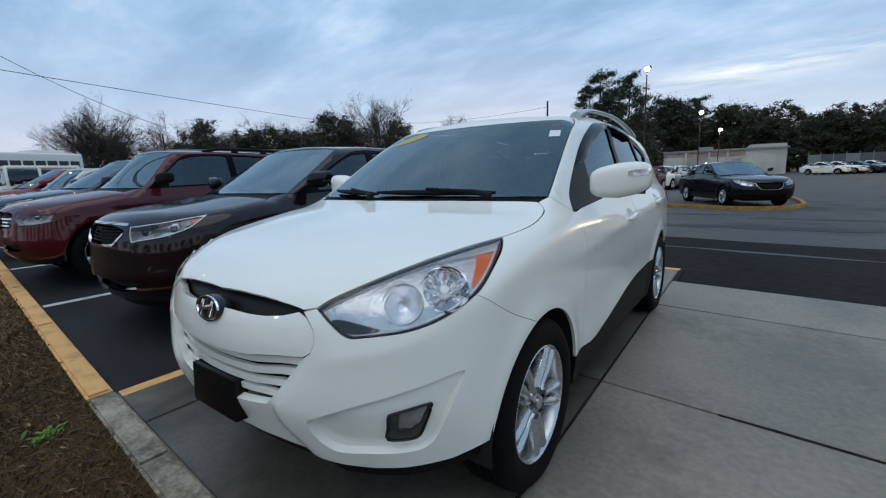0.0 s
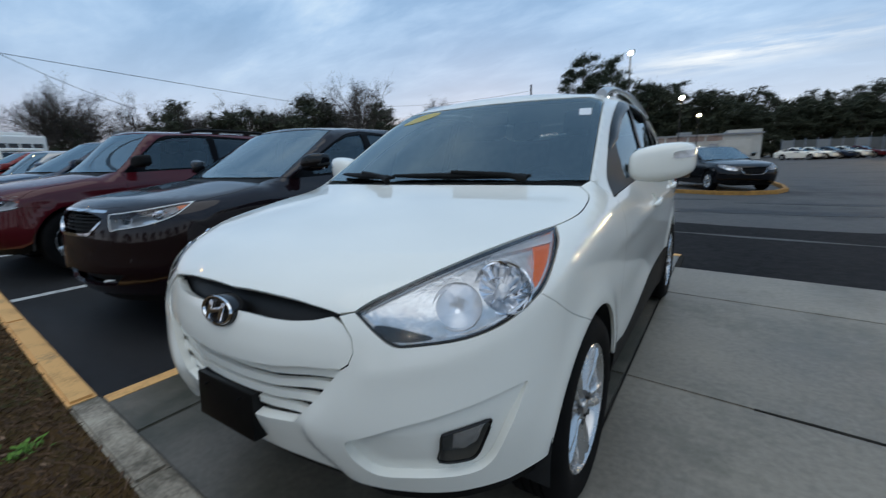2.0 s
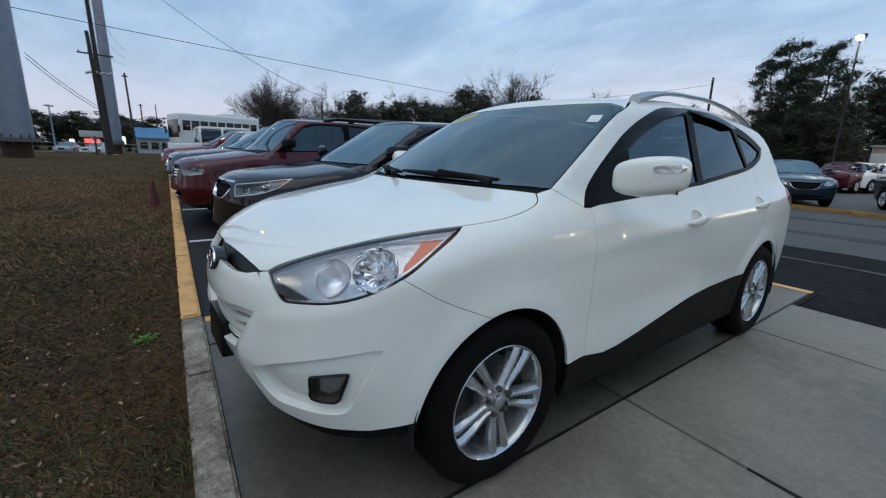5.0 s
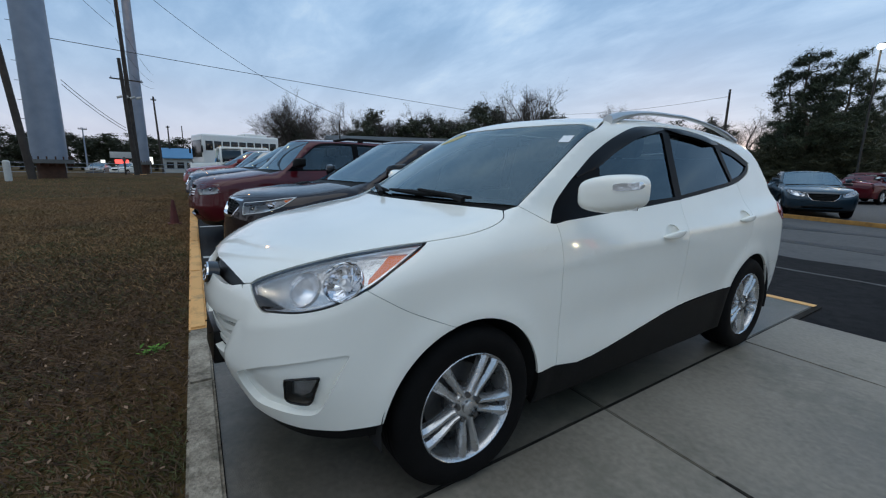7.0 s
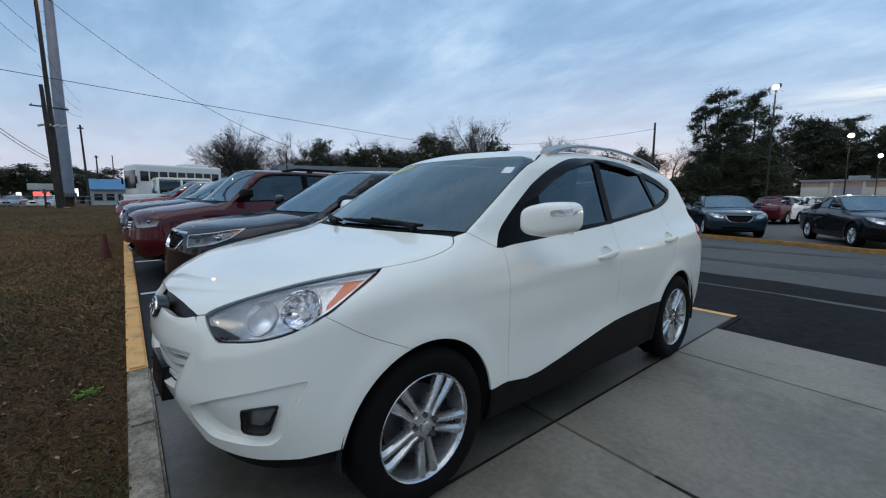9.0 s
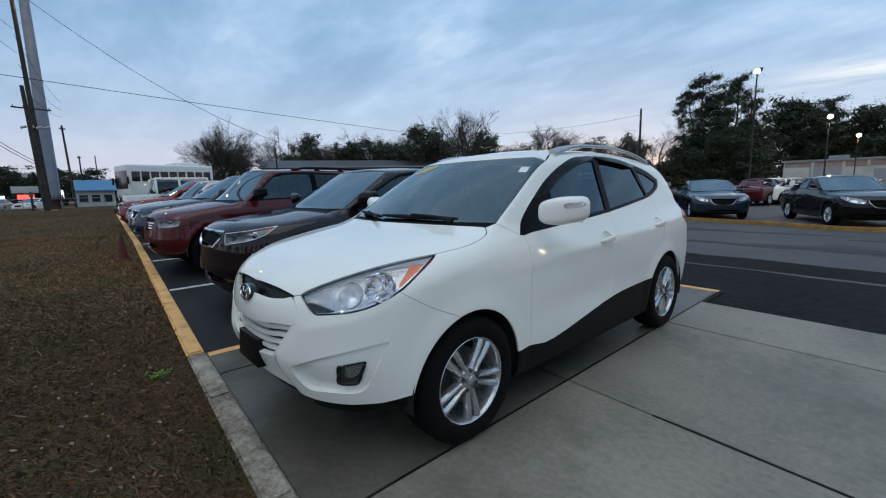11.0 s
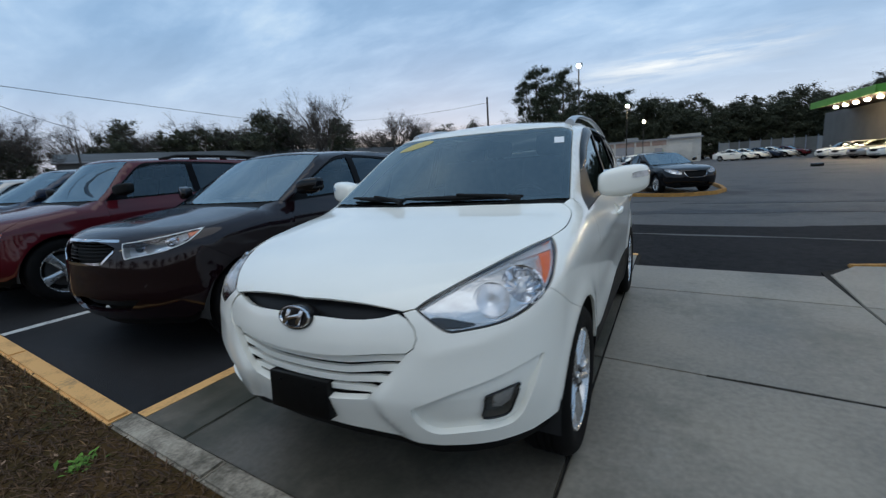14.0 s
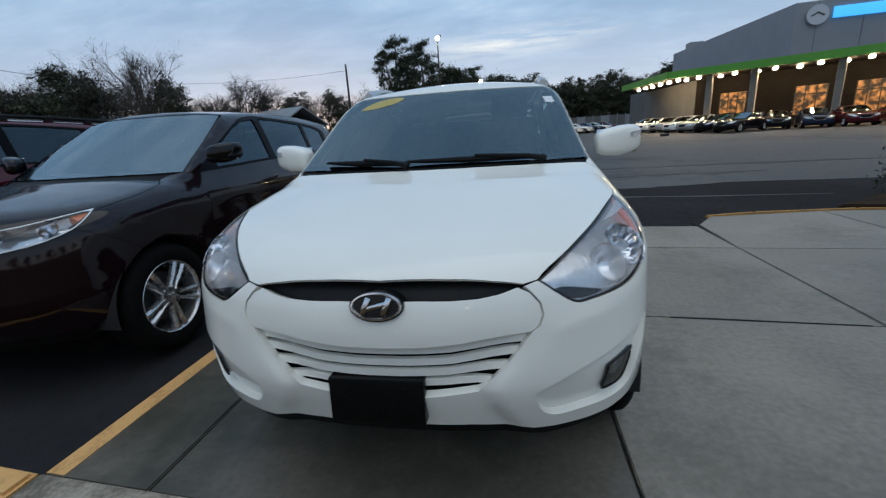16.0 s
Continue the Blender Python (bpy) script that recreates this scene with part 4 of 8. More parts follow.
# ---------------------------------------------------------------- cars
def wheel_meshes(R, rim, spokes, width=0.225):
    """Meshes of one wheel with its outer face at x = 0, the hub on the x axis."""
    w = width
    k = R - rim
    prof = [(rim - 0.008, -0.016), (rim + 0.006, -0.010), (rim + 0.02, -0.002), (rim + 0.45 * k, 0.004), (rim + 0.72 * k, -0.001),
            (R - 0.02, -0.010), (R - 0.005, -0.026), (R, -0.045)]
    for g in (0.075, 0.105, 0.14):
        prof += [(R, -g + 0.008), (R - 0.009, -g + 0.005), (R - 0.009, -g - 0.004), (R, -g - 0.007)]
    prof += [(R, -w + 0.045), (R - 0.012, -w + 0.018), (R - 0.04, -w), (rim, -w + 0.012)]
    out = {"tyre": bm_mesh("tyre", lathe(prof, 56), RUBBER, True)}
    barrel = lathe([(rim + 0.004, -0.014), (rim - 0.001, -0.009), (rim - 0.007, -0.014), (rim - 0.013, -0.034), (rim - 0.030, -0.10),
                    (rim - 0.036, -w + 0.02)], 56)
    out["wheel"] = bm_mesh("wheel", barrel, ALLOY, True)
    bm = bmesh.new()
    rings = [(0.052, 0.024, -0.022), (0.080, 0.026, -0.026), (rim * 0.62, 0.030, -0.016), (rim - 0.03, 0.036, -0.014), (rim - 0.008, 0.044, -0.018)]
    twin = spokes == "twin"
    count = 5 if twin or spokes == "five" else 10
    for i in range(count):
        base = 2 * math.pi * (i - 0.194) / count
        for sgn in ((-1, 1) if twin else (0,)):
            prev = None
            for r, hw, x in rings:
                hw = hw * (0.60 if twin else (1.35 if count == 5 else 0.55))
                open_by = (0.0165 + 0.105 * (r - 0.052)) if twin else 0.0
                c = Vector((0, math.cos(base), math.sin(base)))
                t = Vector((0, -math.sin(base), math.cos(base)))
                mid = c * r + t * sgn * open_by
                row = [bm.verts.new(mid + t * a * hw + Vector((x + b, 0, 0))) for a, b in
                       ((-1, -0.040), (-1, -0.012), (-0.30, 0.003), (0.30, 0.003), (1, -0.012), (1, -0.040))]
                if prev:
                    for j in range(6):
                        bm.faces.new((prev[j], prev[(j + 1) % 6], row[(j + 1) % 6], row[j]))
                prev = row
    out["rim_spokes"] = bm_mesh("rim_spokes", bm, ALLOY, True)
    out["hub_cap"] = bm_mesh("hub_cap", lathe([(0.0005, -0.012), (0.020, -0.013), (0.027, -0.017), (0.029, -0.027), (0.064, -0.031), (0.072, -0.042), (0.074, -0.09)], 28), ALLOY, True)
    for i in range(5):
        a = 2 * math.pi * (i + 0.306) / 5
        out["wheel_nut%d" % i] = bm_mesh("wheel_nut", cyl((-0.045, 0.055 * math.cos(a), 0.055 * math.sin(a)), (-0.014, 0.055 * math.cos(a), 0.055 * math.sin(a)), 0.0125, 0.011, 6), DARKALLOY, True)
    out["brake_disc"] = bm_mesh("brake_disc", lathe([(0.0005, -0.10), (0.07, -0.10), (0.075, -0.115), (rim - 0.075, -0.115), (rim - 0.075, -0.14), (0.07, -0.14)], 36), DARKALLOY, True)
    out["wheel_backing"] = bm_mesh("wheel_backing", lathe([(0.0005, -0.165), (rim - 0.034, -0.165)], 36), INNER, True)
    return out


def put_wheels(car, sh, meshes, x):
    for yc in sh.axles:
        for sgn in (1, -1):
            w = new("wheel", meshes["wheel"])
            w.parent = car
            w.matrix_local = pose(sgn * x, yc, sh.tyre, 0, 0, 0 if sgn > 0 else 180)
            for n, me in meshes.items():
                if n != "wheel":
                    o = new(n.rstrip("0123456789"), me)
                    o.parent = w


def seat(car, x, y, z, w=0.50, name="seat", cloth=None):
    bm = box((x, y, z), (w, 0.52, 0.16), None, 0.05, 3)
    add_box(bm, (x, y + 0.30, z + 0.36), (w * 0.94, 0.15, 0.66), pose(0, 0, 0, -14), 0.055, 3)
    s = part(name, bm, cloth or CLOTH, car)
    for hx in ((x,) if w < 0.7 else (x - 0.42, x + 0.42)):
        part("headrest", box((hx, y + 0.40, z + 0.78), (0.27, 0.10, 0.17), pose(0, 0, 0, -10), 0.045, 3), cloth or CLOTH, s)


def fz(sh, x, z):
    """A place on the front face from its x and z."""
    return (x, float(sh.nose(z) + sh.bow * (abs(x) / 0.5) ** 2.2), z)


def front_flat(sh, pts):
    return [sh.flat("front", p) for p in pts]


def make_car(c, name, label, m, group=""):
    """A whole car from its shell and its outlines; returns its Empty."""
    sh, paintm = c["shell"], c["paint"]
    hero = c.get("hero", False)
    st = c.get("step", 0.10)
    car = thing(name, label, "car", None, group)
    y1, y2 = sh.axles
    tz, ar, L = sh.tyre, sh.arch, sh.length

    def cabx(z, y):
        return float(sh.cab(z) - 0.018 * (y - sh.cabmid) ** 2)

    # windscreen edge and hood line, as places on the skin
    zs = np.linspace(c["ws_z"][0], c["ws_z"][1], 9)
    ws_edge = []
    for z in zs:
        y = float(sh.ws(z)) + 0.12
        x = cabx(z, y) - c.get("pillar", 0.055)
        ws_edge.append((x, float(sh.ws(z) + sh.wsbow * (x / 0.65) ** 2)))
    ws_b, ws_t = ws_edge[0], ws_edge[-1]
    base = [(ws_b[0] * k, float(sh.ws(zs[0]) + sh.wsbow * (ws_b[0] * k / 0.65) ** 2)) for k in (0, 0.25, 0.5, 0.75)]
    topl = [(ws_t[0] * k, float(sh.ws(zs[-1]) + sh.wsbow * (ws_t[0] * k / 0.65) ** 2)) for k in (0.75, 0.5, 0.25, 0)]
    windscreen = mirrored(base + ws_edge + topl)
    hlu, hll = c["lamp_top"], c["lamp_low"]
    hood_side = spline([(p[0], p[1]) for p in hlu] + c["hood_side"], 5)
    hx, hy = hood_side[-1]
    hood_back = [(hx * k, hy - 0.17 * (1 - k * k)) for k in (0.8, 0.6, 0.4, 0.2, 0)]
    hood_front = [(p[0], p[1]) for p in c["hood_front"]]
    hood = mirrored(hood_front + hood_side + hood_back)
    GAP = 0.0013
    part("hood", sh.panel("hood", "top", shrink(hood, 0.0018), paintm, step=st * (0.36 if hero else 0.7), rim=0.014), None, car)
    cowl = mirrored(hood_back[::-1] + [(hx + 0.0, hy), ws_b] + base[::-1])
    part("cowl", sh.panel("cowl", "top", shrink(cowl, 0.001), BLACKPL, off=-0.012, rim=0.01, step=st), None, car, "black plastic cowl")
    # glass with its dark printed border
    part("windscreen_border", sh.panel("windscreen_border", "top", windscreen, GLOSSBLK, [shrink(windscreen, 0.042)], off=-0.007, rim=0, step=st), None, car)
    w = part("windscreen", sh.panel("windscreen", "top", shrink(windscreen, 0.003), c.get("glass", GLASS), off=-0.003, rim=0, step=st), None, car, "sky-reflecting laminated windscreen")
    # side openings
    dlo = spline(c["dlo_top"], 5) + spline(c["dlo_low"], 5)[1:-1]
    doors = c["doors"]
    sill = c["sill"]
    ws3 = sh.line("top", ws_edge)
    ditch = [(x, y) for x, y in c["ditch"]]
    ditch3 = sh.line("top", ditch)
    seam3 = sh.line("top", hood_side)
    n_l = 5 * (len(hlu) - 1)
    fender_top = [(p[1], p[2]) for p in seam3[n_l:]]
    corner = (ws3[0][1], ws3[0][2])
    beltf = c["dlo_low"][-1]
    dfx = doors["front"]
    lamp_back = [sh.flat("side", p) for p in spline(hll, 4)[:9]]
    seam_b = spline(c["bumper_seam"], 6)
    a_bot = math.degrees(math.asin(min(1, (tz - c["arch_z"]) / ar)))
    a_seam = math.degrees(math.atan2(seam_b[-1][1] - tz, seam_b[-1][0] - y1))
    fender = (fender_top + [corner, beltf] + [dfx[0], dfx[1]] + [(dfx[1][0], sill[0][1])]
              + arc(y1, tz, ar, -a_bot, a_seam) + [tuple(q) for q in seam_b[-2:0:-1]] + lamp_back[::-1])
    rear_arch = arc(y2, tz, ar, -a_bot, 180 + a_bot, 28)
    d0, d1 = dfx
    b0, b1 = doors["mid"]
    r_edge = doors["rear"]
    dl_low = spline(c["dlo_low"], 5)
    dl_low_y = sorted(dl_low)
    front_belt = [q for q in dl_low_y if d0[0] < q[0] < b0[0]]
    rear_belt = [q for q in dl_low_y if b0[0] < q[0] < r_edge[0][0]]
    zs_at = keyed(*sill)
    fdoor = [d0] + front_belt + [b0, b1] + [(y, float(zs_at(y))) for y in np.linspace(b1[0], d1[0], 8)[1:-1]] + [d1]
    rdoor = [b0] + rear_belt + r_edge + [(y, float(zs_at(y))) for y in np.linspace(r_edge[-1][0], b1[0], 6)[1:-1]] + [b1]
    roof_in = [(p[1], p[2]) for p in ditch3]
    tailz = c.get("bumper_z", 0.62)
    quarter_end = [(float(sh.tail(z)) - c.get("wrap", 0.22), z) for z in (1.25, 1.1, 0.95, 0.8, tailz)]
    uni = ([corner] + [(p[1], p[2]) for p in ws3[1:]] + roof_in + quarter_end
           + [(y2 + ar * math.cos(math.asin((tailz - tz) / ar)), tailz)] + [q for q in arc(y2, tz, ar, math.degrees(math.asin((tailz - tz) / ar)), 180 - math.degrees(math.asin((r_edge[-1][1] - tz) / ar)), 24)][1:-1]
           + r_edge[::-1] + [q for q in dl_low if q[0] > r_edge[0][0]][::-1] + spline(c["dlo_top"], 5)[::-1] )
    clad = c["clad"]
    clad_out = ([(q[0], q[1]) for q in clad] )
    cups = {yy: [(yy + 0.075 * math.cos(a), zz + 0.012 + 0.040 * math.sin(a)) for a in np.linspace(0, 2 * math.pi, 21)[:-1]] for yy, zz in c["handles"]} if hero else {}
    for flip in (False, True):
        part("fender", sh.panel("fender", "side", shrink(fender, GAP), paintm, step=st * 0.7, rim=0.014, flip=flip), None, car)
        f = part("front_door", sh.panel("front_door", "side", shrink(fdoor, GAP), paintm, [q for y, q in cups.items() if y < b0[0]], step=st * 0.8, rim=0.014, flip=flip), None, car)
        r = part("rear_door", sh.panel("rear_door", "side", shrink(rdoor, GAP), paintm, [q for y, q in cups.items() if y > b0[0]], step=st * 0.8, rim=0.014, flip=flip), None, car)
        part("side_frame", sh.panel("side_frame", "side", shrink(uni, 0.0015), paintm, step=st * 0.8, rim=0.014, flip=flip), None, car)
        part("sill_cladding", sh.panel("sill_cladding", "side", shrink(clad_out, 0.001), c.get("cladmat", BLACKPL), off=0.003, rim=0.03, step=st, flip=flip), None, car, "black lower cladding")
        panes = c["panes"]
        frame_holes = [shrink(p, 0.0) for p in panes]
        part("window_frame", sh.panel("window_frame", "side", shrink(dlo, 0.002), FRAMEBLK, frame_holes, off=-0.004, rim=0.02, step=st, flip=flip), None, car)
        for i, p in enumerate(panes):
            g = part("window_pane", sh.panel("window_pane", "side", shrink(p, -0.006), SIDEGLASS if i == 0 else PRIVACY, off=-0.012, rim=0, step=st, flip=flip), None, car)
        # wheel well liners
        for yc in sh.axles:
            bm = bmesh.new()
            rows = [[bm.verts.new((x * (-1 if flip else 1), yc + (ar + 0.012) * math.cos(radians(a)), tz + (ar + 0.012) * math.sin(radians(a)))) for x in (sh.half - 0.015, 0.55)]
                    for a in range(-13, 195, 10)]
            for a, b in zip(rows, rows[1:]):
                bm.faces.new((a[0], a[1], b[1], b[0]))
            part("wheel_liner", bm, INNER, car)
        sg = -1 if flip else 1
        for yy, zz in c["handles"]:
            p = sh.skin("side", [(yy, zz)])[0]
            h = bmesh.new()
            bmesh.ops.create_uvsphere(h, u_segments=20, v_segments=12, radius=1.0)
            for v in h.verts:
                q = [math.copysign(abs(t) ** 0.7, t) for t in v.co]
                v.co = Vector((sg * (p[0] + 0.026 - 0.020 * q[1] ** 2 + 0.013 * q[0]), yy + 0.118 * q[1], zz + 0.010 * q[1] + 0.021 * q[2] * (1 - 0.35 * abs(q[1]))))
            ho = part("door_handle", h, c.get("handlemat", paintm), f if yy < b0[0] else r)
            if hero:
                part("handle_cup", sh.panel("handle_cup", "side", shrink(cups[yy], -0.003), paintm, off=-0.002, rim=0, step=0.02, flip=flip,
                                            ramp=lambda P, yy=yy, zz=zz: -0.024 * np.clip(1 - ((P[:, 1] - yy) / 0.078) ** 2 - ((P[:, 2] - zz - 0.012) / 0.042) ** 2, 0, 1) ** 0.6), None, ho)
        # mirror: a rounded shell on a short arm
        my, mz = c["mirror"]
        px = sh.skin("side", [(my - 0.03, mz - 0.10)])[0][0]
        mb = bmesh.new()
        bmesh.ops.create_uvsphere(mb, u_segments=28, v_segments=18, radius=1.0)
        mxx, mw, mh, md = c.get("mirror_size", (0.140, 0.130, 0.084, 0.095) if hero else (0.115, 0.112, 0.074, 0.080))
        for v in mb.verts:
            q = v.co
            s3 = [math.copysign(abs(t) ** 0.52, t) for t in q]
            y = s3[1] * md
            if y > 0.25 * md:
                y = 0.25 * md
            k = 1 - 0.16 * max(0, -s3[0]) - (0.20 * max(0, s3[0]) if s3[2] < 0 else 0)
            v.co = Vector((sg * (px + 0.03 + mxx + s3[0] * mw), my + y + 0.02 * s3[0] + 0.035 * (s3[0] > 0) * s3[0], mz + 0.01 + s3[2] * mh * k + 0.010 * s3[0]))
        mo = part("side_mirror", mb, c.get("mirrormat", paintm), car)
        part("mirror_arm", box((sg * (px + 0.045), my + 0.005, mz - 0.105), (0.17, 0.085, 0.055), pose(0, -sg * 12, 0, 0), 0.018, 3), GLOSSBLK, mo)
        part("mirror_glass", box((sg * (px + 0.03 + mxx), my + 0.25 * md + 0.002, mz + 0.01), (mw * 1.7, 0.004, mh * 1.6), None, 0.0015), CHROME, mo)
        if c.get("repeater"):
            part("turn_repeater", repeater(sg, px + 0.03 + mxx, my, mz, mw, md), LAMPCHROME, mo, "clear mirror turn signal strip")
    # roof, tail
    rf = mirrored(topl[::-1] + [ws_t] + ditch + [(ditch[-1][0] * k, ditch[-1][1] + 0.06 * (1 - k)) for k in (0.75, 0.5, 0.25, 0)])
    part("roof", sh.panel("roof", "top", shrink(rf, 0.001), paintm, step=st, rim=0.012), None, car)
    z_t = [float(p) for p in (tailz, 0.9, 1.1, 1.25)]
    qx = [abs(sh.skin("side", [(float(sh.tail(z)) - c.get("wrap", 0.22), z)])[0][0]) - 0.004 for z in z_t]
    end3 = sh.line("top", [(ditch[-1][0], ditch[-1][1]), (0, ditch[-1][1] + 0.06)])
    hatch = mirrored([(0, tailz)] + list(zip(qx, z_t)) + [(end3[0][0], end3[0][2] - 0.01), (0, end3[1][2] - 0.015)])
    zg = c.get("back_glass", (1.18, 1.52))
    gl = mirrored([(0, zg[0]), (0.58, zg[0]), (0.52, zg[1] - 0.03), (0, zg[1])])
    part("tailgate", sh.panel("tailgate", "rear", hatch, paintm, [gl], step=st, rim=0.012), None, car)
    g = part("rear_window", sh.panel("rear_window", "rear", shrink(gl, -0.004), PRIVACY, off=-0.004, rim=0, step=st), None, car)
    rb = mirrored([(0, 0.30), (sh.half - 0.10, 0.30), (sh.half - 0.03, 0.42), (sh.half - 0.035, tailz - 0.003), (0, tailz - 0.003)])
    part("rear_bumper", sh.panel("rear_bumper", "rear", rb, paintm, step=st, rim=0.3), None, car)
    for flip in (False, True):
        side_b = [(y2 + ar * math.cos(math.asin((tailz - tz) / ar)) + 0.003, tailz - 0.003)] + arc(y2, tz, ar, math.degrees(math.asin((tailz - tz) / ar)) - 2, -12, 8)[1:] + [(L - 0.25, 0.30), (L - 0.16, 0.40), (L - 0.17, tailz - 0.003)]
        part("rear_bumper_side", sh.panel("rear_bumper_side", "side", side_b[::-1], paintm, step=st, rim=0.014, flip=flip), None, car)
        tl = [(float(sh.tail(z)) - e, z) for e, z in ((0.34, 1.03), (0.24, 1.10), (0.10, 1.08), (0.10, 0.97), (0.24, 0.96))]
        part("tail_lamp", sh.panel("tail_lamp", "side", tl, REDLENS, off=0.006, rim=0.03, step=st, flip=flip), None, car, "red tail lamp")
    # front fascia
    lampf = front_flat(sh, spline(hlu, 4)[:-1] + spline(hll, 4)[:-1])
    lo = front_flat(sh, spline(hll, 4))
    k = 8
    arch_f = [(float(sh.skin("side", [q])[0][0]), q[0], q[1]) for q in [tuple(q) for q in seam_b[1:]] + arc(y1, tz, ar, a_seam, 180 + a_bot - 4, 12)[1:]]
    bump = front_flat(sh, c["fascia_top"]) + lo[:k - 1:-1] + front_flat(sh, arch_f) + front_flat(sh, c["fascia_low"])
    holes = [mirrored(front_flat(sh, g)) for g in c["grilles"]]
    for fg in c.get("fog_holes", ()):
        q = spline(front_flat(sh, fg), 4, True)
        holes += [q, [(-a, b) for a, b in q]]
    part("front_bumper", sh.panel("front_bumper", "front", shrink(mirrored(bump), 0.0008), c.get("fasciamat", paintm), holes, step=st * (0.36 if hero else 0.6), rim=0.03), None, car)
    lip = front_flat(sh, c["fascia_low"])
    lipo = mirrored([(a, b - c.get("lip", 0.055)) for a, b in lip[::-1]] + [(a, b + 0.01) for a, b in lip])
    part("front_valance", sh.panel("front_valance", "front", lipo, BLACKPL, off=-0.022, rim=0.05, step=st), None, car, "black lower front lip")
    for g in c["grilles"] + c.get("backings", []):
        part("grille_backing", sh.panel("grille_backing", "front", shrink(mirrored(front_flat(sh, g)), -0.012), INNER, off=-0.075, rim=0, step=st), None, car)
    for s_name, s_mat, s_line, s_h, s_off in c.get("slats", ()):
        mid_l = [fz(sh, x, z) for x, z in s_line]
        up, dn = [(p[0], p[1], p[2] + s_h / 2) for p in mid_l], [(p[0], p[1], p[2] - s_h / 2) for p in mid_l]
        fl = mirrored(front_flat(sh, dn) + front_flat(sh, up)[::-1])
        zc = sum(z for x, z in s_line) / len(s_line)
        part(s_name, sh.panel(s_name, "front", fl, s_mat, off=s_off, rim=0.018 if hero else 0.03, step=st), None, car)
    # lamps
    for flip in (False, True):
        sg = -1 if flip else 1
        hl = part("headlight", sh.panel("headlight", "front", shrink(lampf, 0.002), GLOSSBLK, [shrink(lampf, c.get("lamp_rim", 0.010))], off=-0.004, rim=0.008, step=st, flip=flip), None, car, "clear-lens headlight with black edge")
        part("lamp_housing", sh.panel("lamp_housing", "front", shrink(lampf, 0.007), c.get("housing", LAMPCHROME), off=-0.070, rim=-0.058, step=st, flip=flip), None, hl)
        e = part("lamp_lens", sh.panel("lamp_lens", "front", shrink(lampf, 0.008), LENS, off=0.0, rim=0, step=st * 0.5, flip=flip), None, hl)
        e.visible_shadow = False
        if "amber" in c:
            am = front_flat(sh, c["amber"])
            part("turn_signal", sh.panel("turn_signal", "front", am, AMBER, off=-0.014, rim=0.05, step=st * 0.5, flip=flip), None, hl, "orange turn signal")
        rings = []
        for (bx, by, bz, br, bmat) in c["bowls"]:
            qf = sh.flat("front", (bx, by, bz))
            p0 = sh.skin("front", [qf])
            n0 = sh.normal(p0)[0]
            c0 = p0[0] - n0 * 0.017
            bx, by, bz = (float(v) for v in c0)
            d = (Vector((0.22, -1, 0.05)).normalized() + Vector(n0) * (3.5 if hero else 1.2)).normalized()
            u = d.cross(Vector((0, 0, 1))).normalized()
            w2 = d.cross(u)
            rings.append([sh.flat("front", tuple(Vector(c0) + (u * math.cos(a) + w2 * math.sin(a)) * br * 0.99)) for a in np.linspace(0, 2 * math.pi, 29)[:-1]])
            d.x *= sg
            prof = [(0.0005, -0.056), (br * 0.30, -0.050), (br * 0.62, -0.034), (br * 0.88, -0.012), (br, 0.0), (br * 1.05, 0.003), (br * 1.08, -0.006)]
            b = lathe(prof, 24 if hero and bmat == REFLECT else 26)
            if not (hero and bmat == LAMPCHROME):
                add_cyl(b, (-0.05, 0, 0), (-0.018, 0, 0), 0.012, 0.010, 10)
            q = d.to_track_quat("X", "Z").to_matrix().to_4x4()
            mv = Matrix.Translation((sg * bx, by, bz)) @ q
            for v in b.verts:
                v.co = mv @ v.co
            if hero and bmat == REFLECT:
                jr = random.Random(8)
                for v in b.verts:
                    v.co += d * jr.uniform(-0.003, 0.003)
            part("lamp_bowl", b, bmat, hl, smooth=not (hero and bmat == REFLECT))
            if hero and bmat == REFLECT:
                shade = lathe([(0.0005, 0.0), (br * 0.18, -0.002), (br * 0.24, -0.010), (br * 0.24, -0.05)], 18)
                for v in shade.verts:
                    v.co = mv @ v.co
                part("bulb_shield", shade, SATIN, hl)
        if c.get("trim"):
            part("lamp_trim", sh.panel("lamp_trim", "front", shrink(lampf, 0.007), LAMPGREY, [shrink(lampf, 0.0135)], off=0.001, rim=0.01, step=st, flip=flip), None, hl, "bright lamp edge strip")
        if hero:
            part("lamp_trim", sh.panel("lamp_trim", "front", shrink(lampf, 0.011), LAMPCHROME, [shrink(lampf, 0.017)], off=-0.009, rim=0.008, step=st, flip=flip), None, hl, "thin chrome edge strip")
            part("lamp_bezel", sh.panel("lamp_bezel", "front", shrink(lampf, 0.006), LAMPDULL, rings, off=-0.016, rim=0.01, step=st * 0.6, flip=flip), None, hl)
    # dark inside: floor pan, firewall
    inner = box((0, (y1 + y2) / 2 + 0.02, 0.50), (2 * (sh.half - 0.09), y2 - y1 - 2 * ar - 0.10, 0.52))
    add_box(inner, (0, L / 2 + 0.05, 0.50), (1.08, L - 0.75, 0.52))
    add_box(inner, (0, y1 + 0.17, 0.82), (1.30, 0.62, 0.22))
    part("underbody", inner, INNER, car)
    # cabin fittings
    cy = c.get("seat_y", 2.15)
    for sx in (-0.37, 0.37):
        seat(car, sx, cy, c.get("seat_z", 0.72))
    seat(car, 0, cy + 0.88, c.get("seat_z", 0.72) + 0.02, 1.28, "rear_seat")
